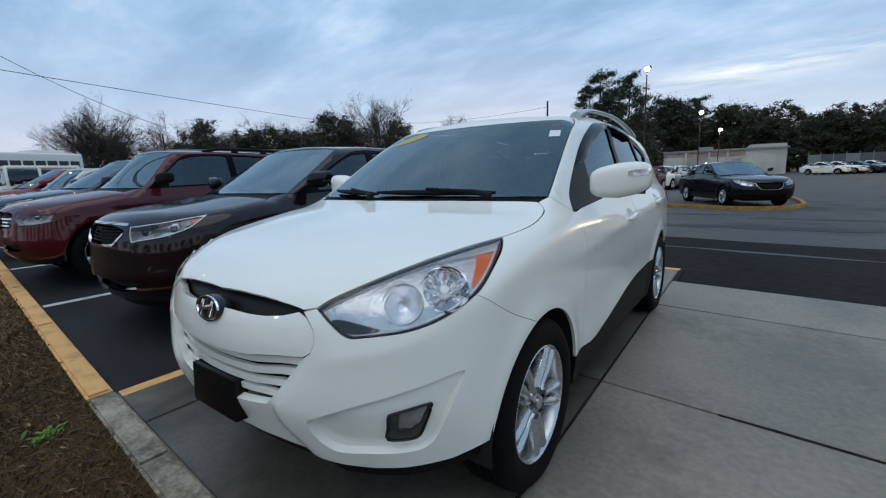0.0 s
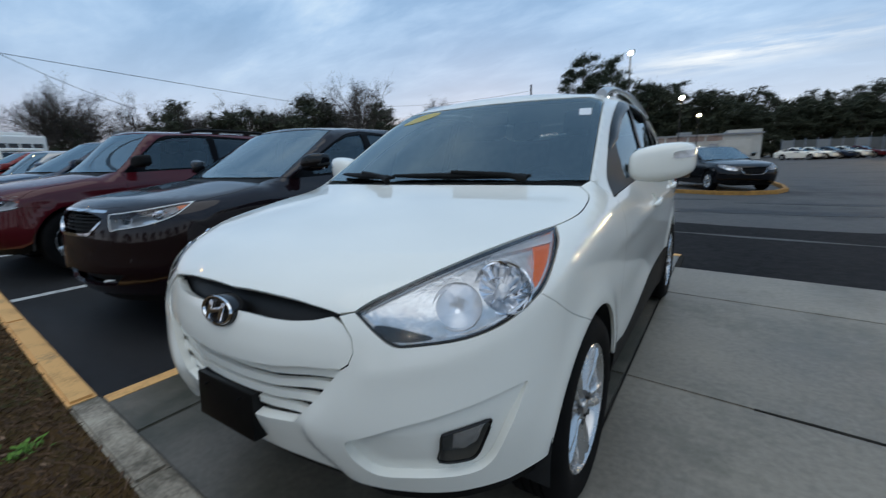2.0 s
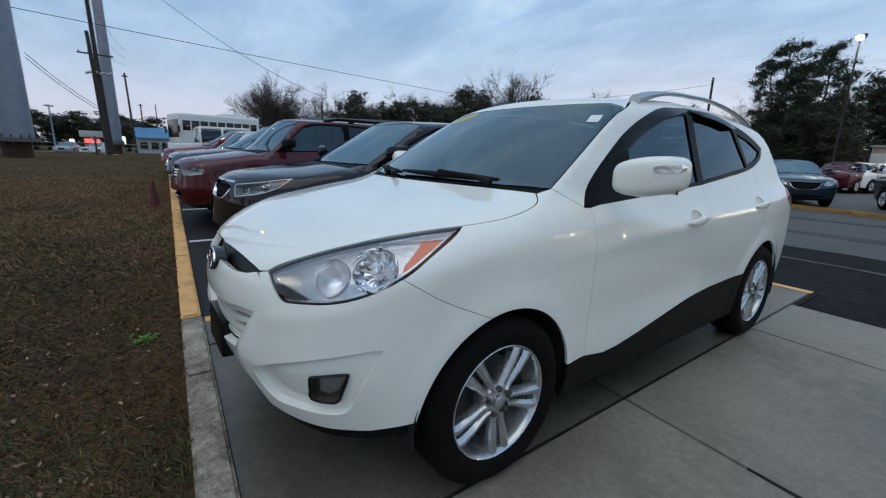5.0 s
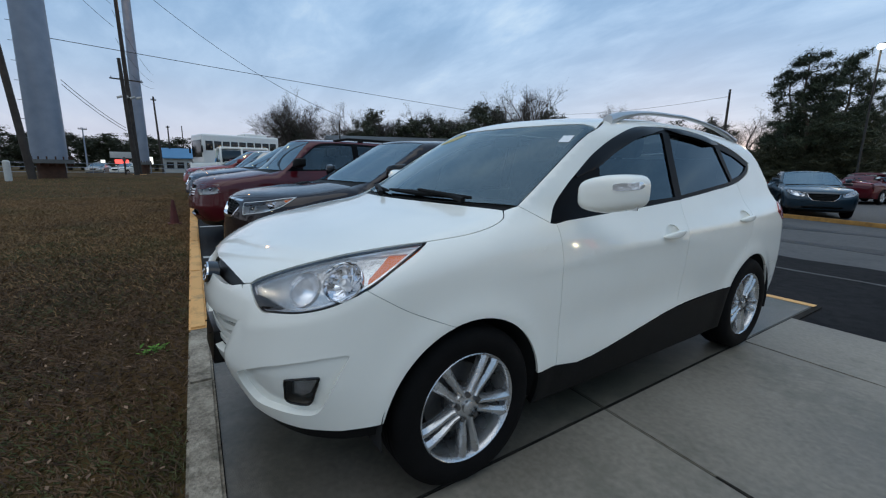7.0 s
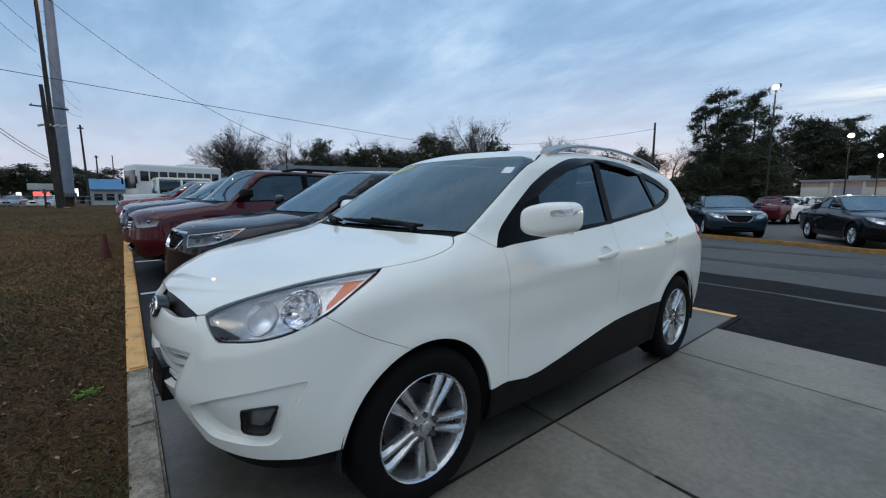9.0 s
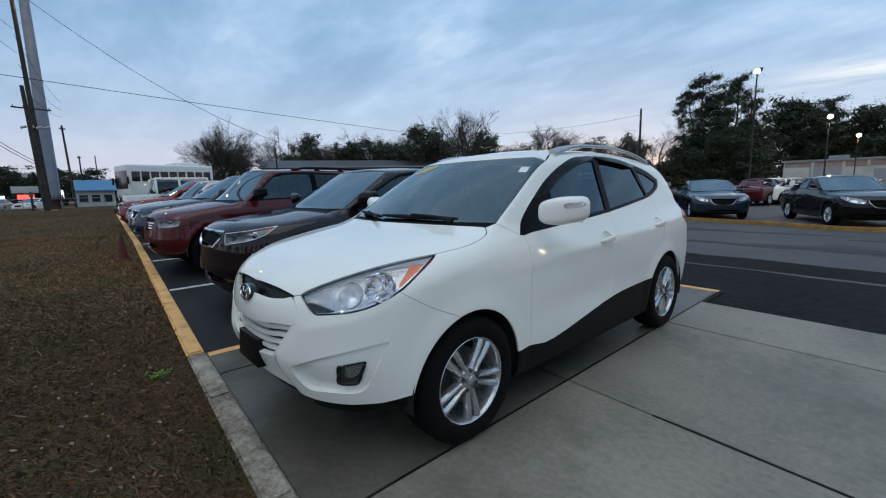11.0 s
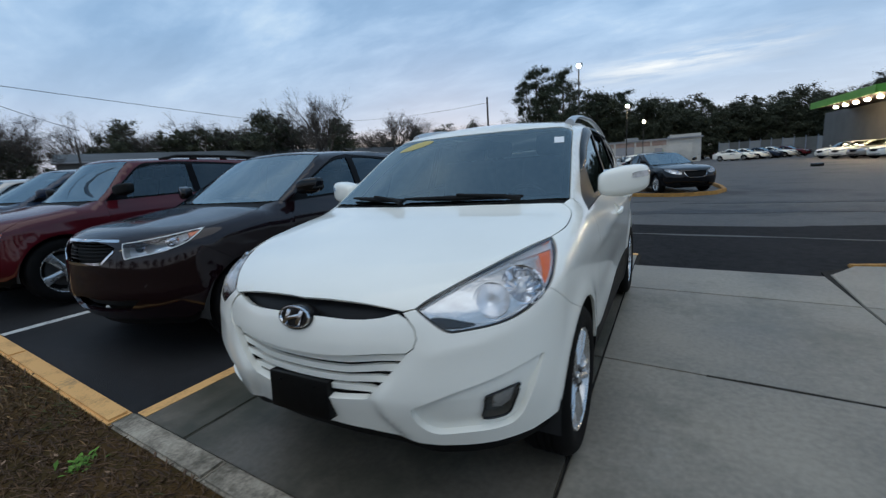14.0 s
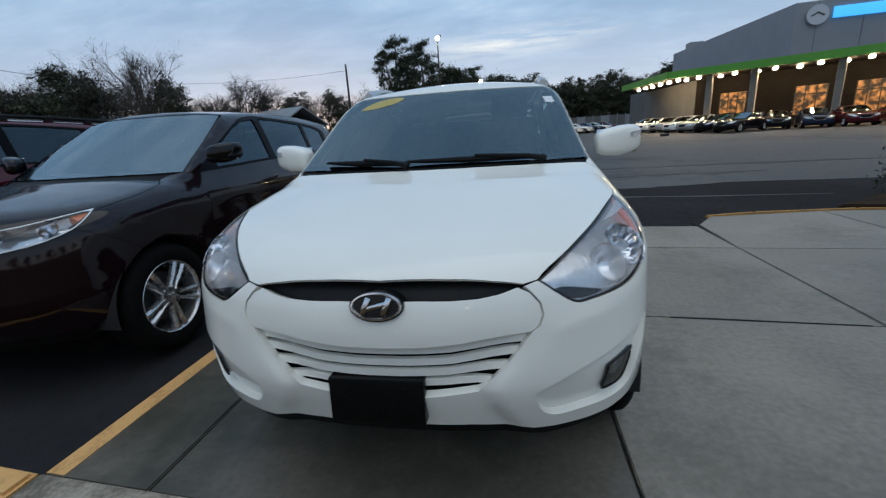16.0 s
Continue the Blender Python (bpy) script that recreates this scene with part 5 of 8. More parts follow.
    db = box((0, cy - 0.76, c["ws_z"][0] - 0.14), (1.34, 0.44, 0.22), pose(0, 0, 0, 6), 0.06, 3)
    add_box(db, (0, cy - 1.05, c["ws_z"][0] - 0.13), (1.30, 0.34, 0.14), None, 0.03)
    part("dashboard", db, DASH, car)
    sw = tube([(0.37 + 0.185 * math.cos(a), cy - 0.46 + 0.06 * math.sin(a), c["ws_z"][0] - 0.13 + 0.17 * math.sin(a)) for a in np.linspace(0, 2 * math.pi, 25)], 0.015, 8)
    add_cyl(sw, (0.37, cy - 0.46, c["ws_z"][0] - 0.13), (0.37, cy - 0.66, c["ws_z"][0] - 0.19), 0.055, 0.05, 12)
    part("steering_wheel", sw, DASH, car)
    put_wheels(car, sh, c["wheels"], c.get("wheel_x", sh.half - 0.002))
    car.matrix_world = m
    return car


def repeater(sg, cx, my, mz, mw, md):
    """A slim clear strip let into the mirror's leading face."""
    bm = bmesh.new()
    rows = []
    for i in range(13):
        u = 0.16 + 0.84 * i / 12
        s = math.sin(u * 1.30)
        co = math.cos(u * 1.30)
        x = cx + mw * math.copysign(abs(s) ** 0.62, s)
        y = my - md * abs(co) ** 0.62 + 0.055 * (abs(s) ** 0.62)
        h = 0.016 * min(1, 4 * u, 6 * (1 - u) + 0.3)
        rows.append([bm.verts.new((sg * (x + 0.004 * s), y - 0.004, mz + 0.040 + 0.012 * u + v * h)) for v in (-1, 1)])
    for a, b in zip(rows, rows[1:]):
        bm.faces.new((a[0], b[0], b[1], a[1]))
    g = bmesh.ops.extrude_face_region(bm, geom=bm.faces[:])
    for v in g["geom"]:
        if isinstance(v, bmesh.types.BMVert):
            v.co.y += 0.02
    return bm


def strip_along(sh, line, width, thick, off, flip, n=5):
    """A moulded strip that follows flat points on the side of the skin, curving off at its upper edge."""
    pts = sh.skin("side", line)
    nrm = sh.normal(pts)
    sg = -1 if flip else 1
    bm = bmesh.new()
    rows = []
    for i in range(len(pts)):
        t = pts[min(i + 1, len(pts) - 1)] - pts[max(i - 1, 0)]
        t = t / np.linalg.norm(t)
        down = np.cross(nrm[i], t)
        if down[2] > 0:
            down = -down
        fade = min(1.0, 4 * i / (len(pts) - 1) + 0.25, 4 * (1 - i / (len(pts) - 1)) + 0.25)
        row = []
        for k, o in ((-0.30, 0.002), (0.05, off * 0.8), (0.45, off), (0.85, off * 0.92), (1.0, off * 0.85), (1.0, off * 0.85 - thick), (0.45, off - thick), (0.0, 0.0)):
            q = pts[i] + down * width * k * fade + nrm[i] * o * fade
            row.append(bm.verts.new((sg * q[0], q[1], q[2])))
        rows.append(row)
    for a, b in zip(rows, rows[1:]):
        for k in range(8):
            bm.faces.new((a[k], a[(k + 1) % 8], b[(k + 1) % 8], b[k]))
    bm.faces.new(rows[0])
    bm.faces.new(rows[-1][::-1])
    return bm


def drop(P):
    """How far a place lies below the fog pocket's upper edge."""
    return 0.545 + (np.abs(P[:, 0]) - 0.46) * 0.20 - P[:, 2]


def dress_crossover(car, c):
    """What only the white car wears: badge, plate holder, fog lamps, roof rails, window visors, stickers, wipers."""
    sh = c["shell"]
    # dark slot under the hood's lip
    slot = mirrored(front_flat(sh, [fz(sh, 0, 0.835), fz(sh, 0.18, 0.835), fz(sh, 0.34, 0.848), fz(sh, 0.45, 0.872), fz(sh, 0.45, 0.915), fz(sh, 0.3, 0.93), fz(sh, 0, 0.935)]))
    part("slot_backing", sh.panel("slot_backing", "front", slot, SLOTBLK, off=-0.045, rim=0, step=0.05), None, car)
    chin = mirrored(front_flat(sh, [fz(sh, x, z) for x, z in ((0, 0.858), (0.13, 0.857), (0.22, 0.854), (0.30, 0.856), (0.36, 0.864), (0.415, 0.879), (0.448, 0.861), (0.476, 0.828), (0.484, 0.795), (0.473, 0.764),
                                                              (0.452, 0.749), (0.36, 0.744), (0.22, 0.730), (0.12, 0.724), (0, 0.722))]))
    part("grille_cover", sh.panel("grille_cover", "front", shrink(chin, -0.0010), WHITE, step=0.02, rim=0.03, off=-0.004,
                                  ramp=lambda P: 0.004 / (1 + np.exp(np.clip((np.abs(P[:, 0]) - 0.27 - 0.5 * (P[:, 2] - 0.73)) / 0.006, -30, 30)))), None, car)
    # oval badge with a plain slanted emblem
    by, bz = float(sh.skin("front", front_flat(sh, [fz(sh, 0, 0.835)]))[0][1]) - 0.004, 0.848
    tilt = pose(0, by, bz, 78, 0, 0)
    def oval(rx, ry, h0, h1, n=40):
        bm = bmesh.new()
        lo = [bm.verts.new(tilt @ Vector((rx * math.cos(2 * math.pi * i / n), ry * math.sin(2 * math.pi * i / n), h0))) for i in range(n)]
        hi = [bm.verts.new(tilt @ Vector(((rx - 0.003) * math.cos(2 * math.pi * i / n), (ry - 0.003) * math.sin(2 * math.pi * i / n), h1))) for i in range(n)]
        for i in range(n):
            bm.faces.new((lo[i], lo[(i + 1) % n], hi[(i + 1) % n], hi[i]))
        bm.faces.new(hi)
        return bm
    badge = part("badge", oval(0.086, 0.050, -0.04, 0.004), GLOSSBLK, car, "oval chrome and black badge")
    ring = bmesh.new()
    n = 44
    loops = []
    for rx, ry, h in ((0.080, 0.0445, 0.003), (0.077, 0.042, 0.010), (0.072, 0.037, 0.010), (0.069, 0.034, 0.004)):
        loops.append([ring.verts.new(tilt @ Vector((rx * math.cos(2 * math.pi * i / n), ry * math.sin(2 * math.pi * i / n), h))) for i in range(n)])
    for a, b in zip(loops, loops[1:]):
        for i in range(n):
            ring.faces.new((a[i], a[(i + 1) % n], b[(i + 1) % n], b[i]))
    part("badge_ring", ring, CHROME, badge)
    em = bmesh.new()
    for cx, sl in ((-0.032, 14), (0.032, 14)):
        add_box(em, tilt @ Vector((cx, 0, 0.008)), (0.017, 0.058, 0.008), tilt.to_3x3().to_4x4() @ pose(0, 0, 0, 0, 0, -sl - 8), 0.003)
    add_box(em, tilt @ Vector((0, 0, 0.008)), (0.062, 0.015, 0.008), tilt.to_3x3().to_4x4() @ pose(0, 0, 0, 0, 0, 16), 0.003)
    part("badge_emblem", em, CHROME, badge)
    # plate holder
    py = float(sh.skin("front", front_flat(sh, [fz(sh, 0, 0.53)]))[0][1]) - 0.006
    ph = box((-0.030, py + 0.018, 0.527), (0.312, 0.050, 0.152), pose(0, 0, 0, -4), 0.006)
    plate = part("plate_holder", ph, PLATEBLK, car, "empty black number plate holder")
    for sx in (-0.115, 0.065):
        part("plate_screw", cyl((sx, py - 0.016, 0.580), (sx, py - 0.006, 0.580), 0.0035, 0.0035, 8), BLACKPL, plate)
    # fog lamp pockets
    for flip in (False, True):
        sg = -1 if flip else 1
        hole = spline(front_flat(sh, c["fog_holes"][0]), 4, True)
        bez = [(0.688, 0.190, 0.490), (0.742, 0.230, 0.488), (0.768, 0.255, 0.500), (0.784, 0.268, 0.545), (0.797, 0.281, 0.596), (0.791, 0.274, 0.603), (0.750, 0.226, 0.594), (0.712, 0.188, 0.584), (0.703, 0.182, 0.576), (0.695, 0.186, 0.534)]
        bf = spline(front_flat(sh, bez), 3, True)
        pocket = part("fog_pocket", sh.panel("fog_pocket", "front", shrink(hole, -0.004), WHITE, [shrink(bf, 0.002)], off=0.0, rim=0, step=0.009, flip=flip,
                                             ramp=lambda P: -0.004 - 0.017 * np.clip(1 + drop(P) / 0.08, 0, 1) - 0.006 * np.clip(drop(P) / 0.010, 0, 1)), None, car)
        rim_at = sh.skin("front", bf)
        rim_at = rim_at - sh.normal(rim_at) * 0.016
        fog = part("fog_lamp", tube([(sg * q[0], q[1], q[2]) for q in list(rim_at) + [rim_at[0], rim_at[1]]], 0.0042, 8), GLOSSBLK, car, "rectangular fog lamp in black bezel")
        part("fog_housing", sh.panel("fog_housing", "front", shrink(bf, 0.002), FOGDARK, off=-0.050, rim=-0.034, step=0.03, flip=flip), None, fog)
        cup = [(0.722, 0.205, 0.524), (0.752, 0.236, 0.521), (0.772, 0.255, 0.540), (0.790, 0.273, 0.590), (0.758, 0.236, 0.586), (0.728, 0.205, 0.578)]
        part("fog_reflector", sh.panel("fog_reflector", "front", front_flat(sh, cup), LAMPDULL, off=-0.026, rim=0.02, step=0.012, flip=flip,
                                       ramp=lambda P: 0.003 * np.sin(P[:, 0] * 170 + P[:, 1] * 60)), None, fog)
        e = part("fog_lens", sh.panel("fog_lens", "front", shrink(bf, 0.007), LENS, off=-0.015, rim=0, step=0.03, flip=flip), None, fog)
        e.visible_shadow = False
        # window visors
        part("window_visor", strip_along(sh, spline([(1.60, 1.302), (1.80, 1.412), (1.985, 1.496), (2.21, 1.563), (2.50, 1.590)], 6), 0.056, 0.004, 0.020, flip), SMOKE, car, "smoked window visor")
        part("window_visor", strip_along(sh, spline([(2.545, 1.590), (2.75, 1.584), (2.95, 1.567), (3.20, 1.528)], 6), 0.052, 0.004, 0.020, flip), SMOKE, car, "smoked window visor")
        # roof rail: a flat oval bar on two feet
        rl = [sh.skin("top", [(0.60, y)])[0] for y in np.linspace(2.02, 3.62, 17)]
        bm = bmesh.new()
        rows = []
        for i, p in enumerate(rl):
            u = i / 16
            lift = 0.064 * math.sin(math.pi * min(max((u * 1.02), 0), 1)) ** 0.42 * (0.92 if u < 0.5 else 1)
            wid = 0.021 + 0.012 * (1 - min(1, 6 * u))
            hgt = 0.012 + 0.020 * (1 - min(1, 5 * u)) + 0.010 * max(0, 5 * (u - 0.8))
            row = []
            for k in range(10):
                a = 2 * math.pi * k / 10
                row.append(bm.verts.new((sg * (p[0] + 0.012 - 0.014 * lift / 0.08 + wid * math.cos(a)), p[1], p[2] + max(lift - hgt * 0.4, 0) + hgt * math.sin(a))))
            rows.append(row)
        for a, b in zip(rows, rows[1:]):
            for k in range(10):
                bm.faces.new((a[k], a[(k + 1) % 10], b[(k + 1) % 10], b[k]))
        bm.faces.new(rows[0])
        bm.faces.new(rows[-1][::-1])
        part("roof_rail", bm, SATIN, car, "silver roof rail")
    # stickers laid over the glass, the yellow one dulled as if seen through it
    stk = spline([(-0.55, 1.670), (-0.48, 1.722), (-0.36, 1.728), (-0.27, 1.695), (-0.33, 1.650), (-0.45, 1.640)], 5, True)
    part("window_sticker", sh.panel("window_sticker", "top", stk, YELSTK, off=-0.0015, rim=0, step=0.06), None, car, "yellow oval price sticker")
    stk = [(0.600, 1.635), (0.655, 1.655), (0.640, 1.715), (0.585, 1.695)]
    part("window_sticker", sh.panel("window_sticker", "top", stk, WHTSTK, off=-0.0015, rim=0, step=0.06), None, car, "small white windscreen sticker")
    # wipers: a flat blade and a bent arm each
    for x0, x1, ya, yb in ((0.56, -0.12, 0.03, 0.030), (-0.10, -0.60, 0.03, 0.045)):
        xs = np.linspace(x0, x1, 9)
        base = [(x, float(sh.ws(1.168) + sh.wsbow * (x / 0.65) ** 2) - 0.004 + ya * (1 - k / 8) * 0.4 + yb * k / 8) for k, x in enumerate(xs)]
        p = sh.skin("top", base)
        blade = part("wiper", tube([(q[0], q[1], q[2] + 0.016) for q in p], [0.007, 0.012, 0.013, 0.014, 0.015, 0.014, 0.012, 0.010, 0.006], 8), BLACKPL, car)
        part("wiper_arm", tube([(p[0][0], p[0][1] - 0.050, p[0][2] + 0.004), (p[1][0], p[1][1] - 0.035, p[1][2] + 0.022), (p[4][0], p[4][1] - 0.006, p[4][2] + 0.034)], [0.016, 0.011, 0.008], 8), BLACKPL, blade)
    # interior mirror
    part("interior_mirror", box((0, 1.83, 1.50), (0.24, 0.03, 0.07), pose(0, 0, 0, 10), 0.012, 3), DASH, car)
    # dark parking light cluster in the inner lower headlight corner
    for flip in (False, True):
        dk = [(0.528, 0.146, 0.862), (0.565, 0.158, 0.866), (0.625, 0.188, 0.848), (0.665, 0.208, 0.833), (0.625, 0.180, 0.824), (0.575, 0.158, 0.824), (0.545, 0.149, 0.840)]
        lampob = [o for o in car.children if o.name.startswith("headlight")][1 if flip else 0]
        part("lamp_corner", sh.panel("lamp_corner", "front", spline(front_flat(sh, dk), 4, True), GLOSSBLK, off=-0.009, rim=0.02, step=0.03, flip=flip), None, lampob)


def roof_rack(car, sh, x, y0, y1, material):
    """Two plain rails on feet along the roof."""
    for sg in (1, -1):
        p = [sh.skin("top", [(x, y)])[0] for y in np.linspace(y0, y1, 9)]
        bm = tube([(sg * q[0], q[1], q[2] + (0.0 if i in (0, 8) else 0.045)) for i, q in enumerate(p)], 0.022, 8)
        for i in (2, 4, 6):
            add_box(bm, (sg * p[i][0], p[i][1], p[i][2] + 0.015), (0.04, 0.10, 0.06), None, 0.01)
        part("roof_rail", bm, material, car)


def crossover():
    """The white compact crossover."""
    sh = Shell(length=4.41, half=0.897, axles=(0.88, 3.52), tyre=0.348, arch=0.392, floor=0.20, edge=0.11, crown=0.045, bow=0.082,
               cabmid=2.3, wsbow=0.14, crease=(0.83, 0.055), waist=0.018,
               section=keyed((0.2, -0.05), (0.35, -0.022), (0.55, -0.006), (0.75, 0), (0.9, 0.0), (1.0, -0.012), (1.1, -0.045), (1.2, -0.10)),
               plan=keyed((0, -0.06), (0.5, -0.012), (0.9, 0), (3.0, 0), (3.6, -0.012), (4.41, -0.07)),
               nose=keyed((0.2, 0.14), (0.32, 0.086), (0.40, 0.054), (0.46, 0.032), (0.52, 0.012), (0.58, 0.002), (0.72, 0.018), (0.85, 0.048), (0.93, 0.085), (1.0, 0.16)),
               hood=keyed((0, 0.915), (0.15, 0.965), (0.4, 1.035), (0.7, 1.098), (1.0, 1.150), (1.2, 1.172), (1.6, 1.16), (2.1, 1.10), (4.4, 1.18)),
               tail=keyed((0.2, 4.25), (0.45, 4.38), (0.7, 4.40), (0.95, 4.36), (1.15, 4.30), (1.3, 4.20)),
               cab=keyed((0.9, 0.865), (1.05, 0.852), (1.2, 0.798), (1.42, 0.726), (1.6, 0.668), (1.72, 0.61)),
               ws=keyed((1.0, 0.70), (1.17, 1.0), (1.60, 1.75), (1.7, 1.95)),
               roof=keyed((1.4, 1.555), (1.75, 1.615), (2.1, 1.660), (2.5, 1.682), (3.0, 1.672), (3.6, 1.622), (4.1, 1.55)),
               back=keyed((1.0, 4.40), (1.15, 4.34), (1.35, 4.20), (1.55, 3.98), (1.65, 3.85)))
    fold_edge = keyed((0.30, 0.44), (0.41, 0.395), (0.50, 0.345), (0.56, 0.332), (0.66, 0.40), (0.80, 0.50))
    fold_depth = keyed((0.30, 0.030), (0.56, 0.026), (0.66, 0.016), (0.78, 0.0), (1.2, 0.0))
    ridge = keyed((0.45, 0.735), (0.52, 0.743), (0.65, 0.768), (0.75, 0.796), (0.826, 0.832), (0.87, 0.872))

    def fold(ax, z):
        centre = fold_depth(z) / (1 + np.exp(np.clip((ax - fold_edge(z)) / 0.014, -30, 30)))
        side = np.clip((ax - 0.47) / 0.08, 0, 1)
        return centre - 0.010 * np.exp(-np.sqrt((z - ridge(ax)) ** 2 + 0.014 ** 2) / 0.05) * side * side * (3 - 2 * side)
    sh.fold = fold
    c = dict(shell=sh, paint=WHITE, hero=True, step=0.05, ws_z=(1.168, 1.575), pillar=0.006)
    c["lamp_top"] = [(0.472, 0.142, 0.890), (0.568, 0.247, 0.952), (0.669, 0.403, 1.003), (0.752, 0.590, 1.038), (0.800, 0.720, 1.053)]
    c["lamp_low"] = [(0.800, 0.720, 1.053), (0.852, 0.555, 0.975), (0.853, 0.445, 0.912), (0.812, 0.340, 0.862), (0.740, 0.250, 0.832), (0.630, 0.178, 0.815),
                     (0.580, 0.155, 0.815), (0.530, 0.141, 0.850), (0.472, 0.142, 0.890)]
    c["lamp_rim"] = 0.0075
    c["hood_side"] = [(0.822, 0.87), (0.818, 1.0), (0.803, 1.09), (0.755, 1.135)]
    c["hood_front"] = [(0, 0.090), (0.2, 0.100), (0.34, 0.112), (0.43, 0.124)]
    c["ditch"] = [(0.60, 2.0), (0.605, 2.5), (0.60, 3.0), (0.585, 3.5), (0.55, 3.93)]
    c["dlo_top"] = [(1.345, 1.090), (1.46, 1.205), (1.70, 1.366), (1.985, 1.502), (2.20, 1.568), (2.5, 1.598), (2.85, 1.586), (3.2, 1.540), (3.5, 1.475), (3.71, 1.402)]
    c["dlo_low"] = [(3.71, 1.402), (3.665, 1.340), (3.54, 1.292), (3.34, 1.248), (2.95, 1.205), (2.45, 1.158), (1.9, 1.120), (1.345, 1.090)]
    c["doors"] = dict(front=[(1.38, 1.086), (1.405, 0.40)], mid=[(2.515, 1.160), (2.50, 0.508)],
                      rear=[(3.40, 1.258), (3.46, 1.05), (3.40, 0.86), (3.25, 0.70), (3.178, 0.54)])
    c["sill"] = [(1.405, 0.40), (1.6, 0.372), (2.0, 0.432), (2.5, 0.508), (3.18, 0.54)]
    c["clad"] = ([(1.262, 0.398), (1.405, 0.398)] + [(1.6, 0.370), (2.0, 0.430), (2.5, 0.506), (3.18, 0.538)]
                 + arc(3.52, 0.348, 0.392, 150.5, 196, 6)[1:] + [(2.9, 0.215), (1.5, 0.215)] + arc(0.88, 0.348, 0.392, -16, 6, 3))
    c["arch_z"] = 0.40
    c["bumper_seam"] = [(0.445, 0.912), (0.595, 0.818), (0.786, 0.728)]
    c["panes"] = [[(1.78, 1.145), (1.80, 1.345), (2.02, 1.470), (2.23, 1.535), (2.480, 1.562), (2.480, 1.180)],
                  [(2.555, 1.188), (2.555, 1.562), (2.86, 1.550), (3.16, 1.505), (3.29, 1.300), (3.31, 1.265)],
                  [(3.345, 1.280), (3.235, 1.490), (3.46, 1.445), (3.655, 1.380), (3.61, 1.345), (3.52, 1.312)]]
    c["handles"] = [(2.33, 0.975), (3.33, 1.015)]
    c["mirror"] = (1.56, 1.215)
    c["repeater"] = True
    opening = ((0, 0.560), (0.16, 0.562), (0.30, 0.578), (0.385, 0.662), (0.455, 0.746), (0.477, 0.762), (0.488, 0.795), (0.480, 0.830), (0.452, 0.864), (0.434, 0.882))
    c["fascia_top"] = [fz(sh, x, z) for x, z in opening]
    c["fascia_low"] = [(0.872, 0.49, 0.405), (0.804, 0.357, 0.388), (0.709, 0.247, 0.384), (0.62, 0.195, 0.379)] + [fz(sh, x, z) for x, z in ((0.53, 0.377), (0.46, 0.384), (0.385, 0.412), (0.27, 0.425), (0.12, 0.431), (0, 0.433))]
    c["lip"] = 0.055
    c["grilles"] = []
    c["backings"] = [[fz(sh, x, z) for x, z in ((0, 0.560), (0.16, 0.562), (0.30, 0.578), (0.385, 0.662), (0.455, 0.746), (0.36, 0.742), (0.22, 0.728), (0.12, 0.722), (0, 0.720))]]
    c["slats"] = []
    for z0, lift, xe in ((0.700, 0.029, 0.478), (0.664, 0.031, 0.446), (0.628, 0.027, 0.414), (0.592, 0.017, 0.383)):
        c["slats"].append(("grille_slat", WHITE, [(0, z0), (0.12, z0 + 0.001), (0.22, z0 + 0.004), (0.235, z0 + 0.006), (0.34, z0 + lift * 0.62), (xe, z0 + lift)], 0.0232, -0.028))
    c["fog_holes"] = [[(0.463, 0.076, 0.543), (0.502, 0.085, 0.567), (0.61, 0.135, 0.612), (0.724, 0.203, 0.653), (0.830, 0.337, 0.689), (0.848, 0.374, 0.690), (0.846, 0.369, 0.668), (0.813, 0.311, 0.540), (0.785, 0.288, 0.478),
                       (0.738, 0.250, 0.450), (0.62, 0.169, 0.443), (0.525, 0.128, 0.439), (0.478, 0.093, 0.485)]]
    c["amber"] = [(0.774, 0.580, 1.030), (0.786, 0.640, 1.041), (0.801, 0.712, 1.050), (0.842, 0.600, 0.998), (0.856, 0.505, 0.948), (0.848, 0.448, 0.922), (0.832, 0.462, 0.950)]
    c["bowls"] = [(0.772, 0.388, 0.938, 0.073, REFLECT), (0.690, 0.281, 0.902, 0.060, LAMPCHROME)]
    c["wheels"] = wheel_meshes(0.348, 0.236, "twin")
    return c


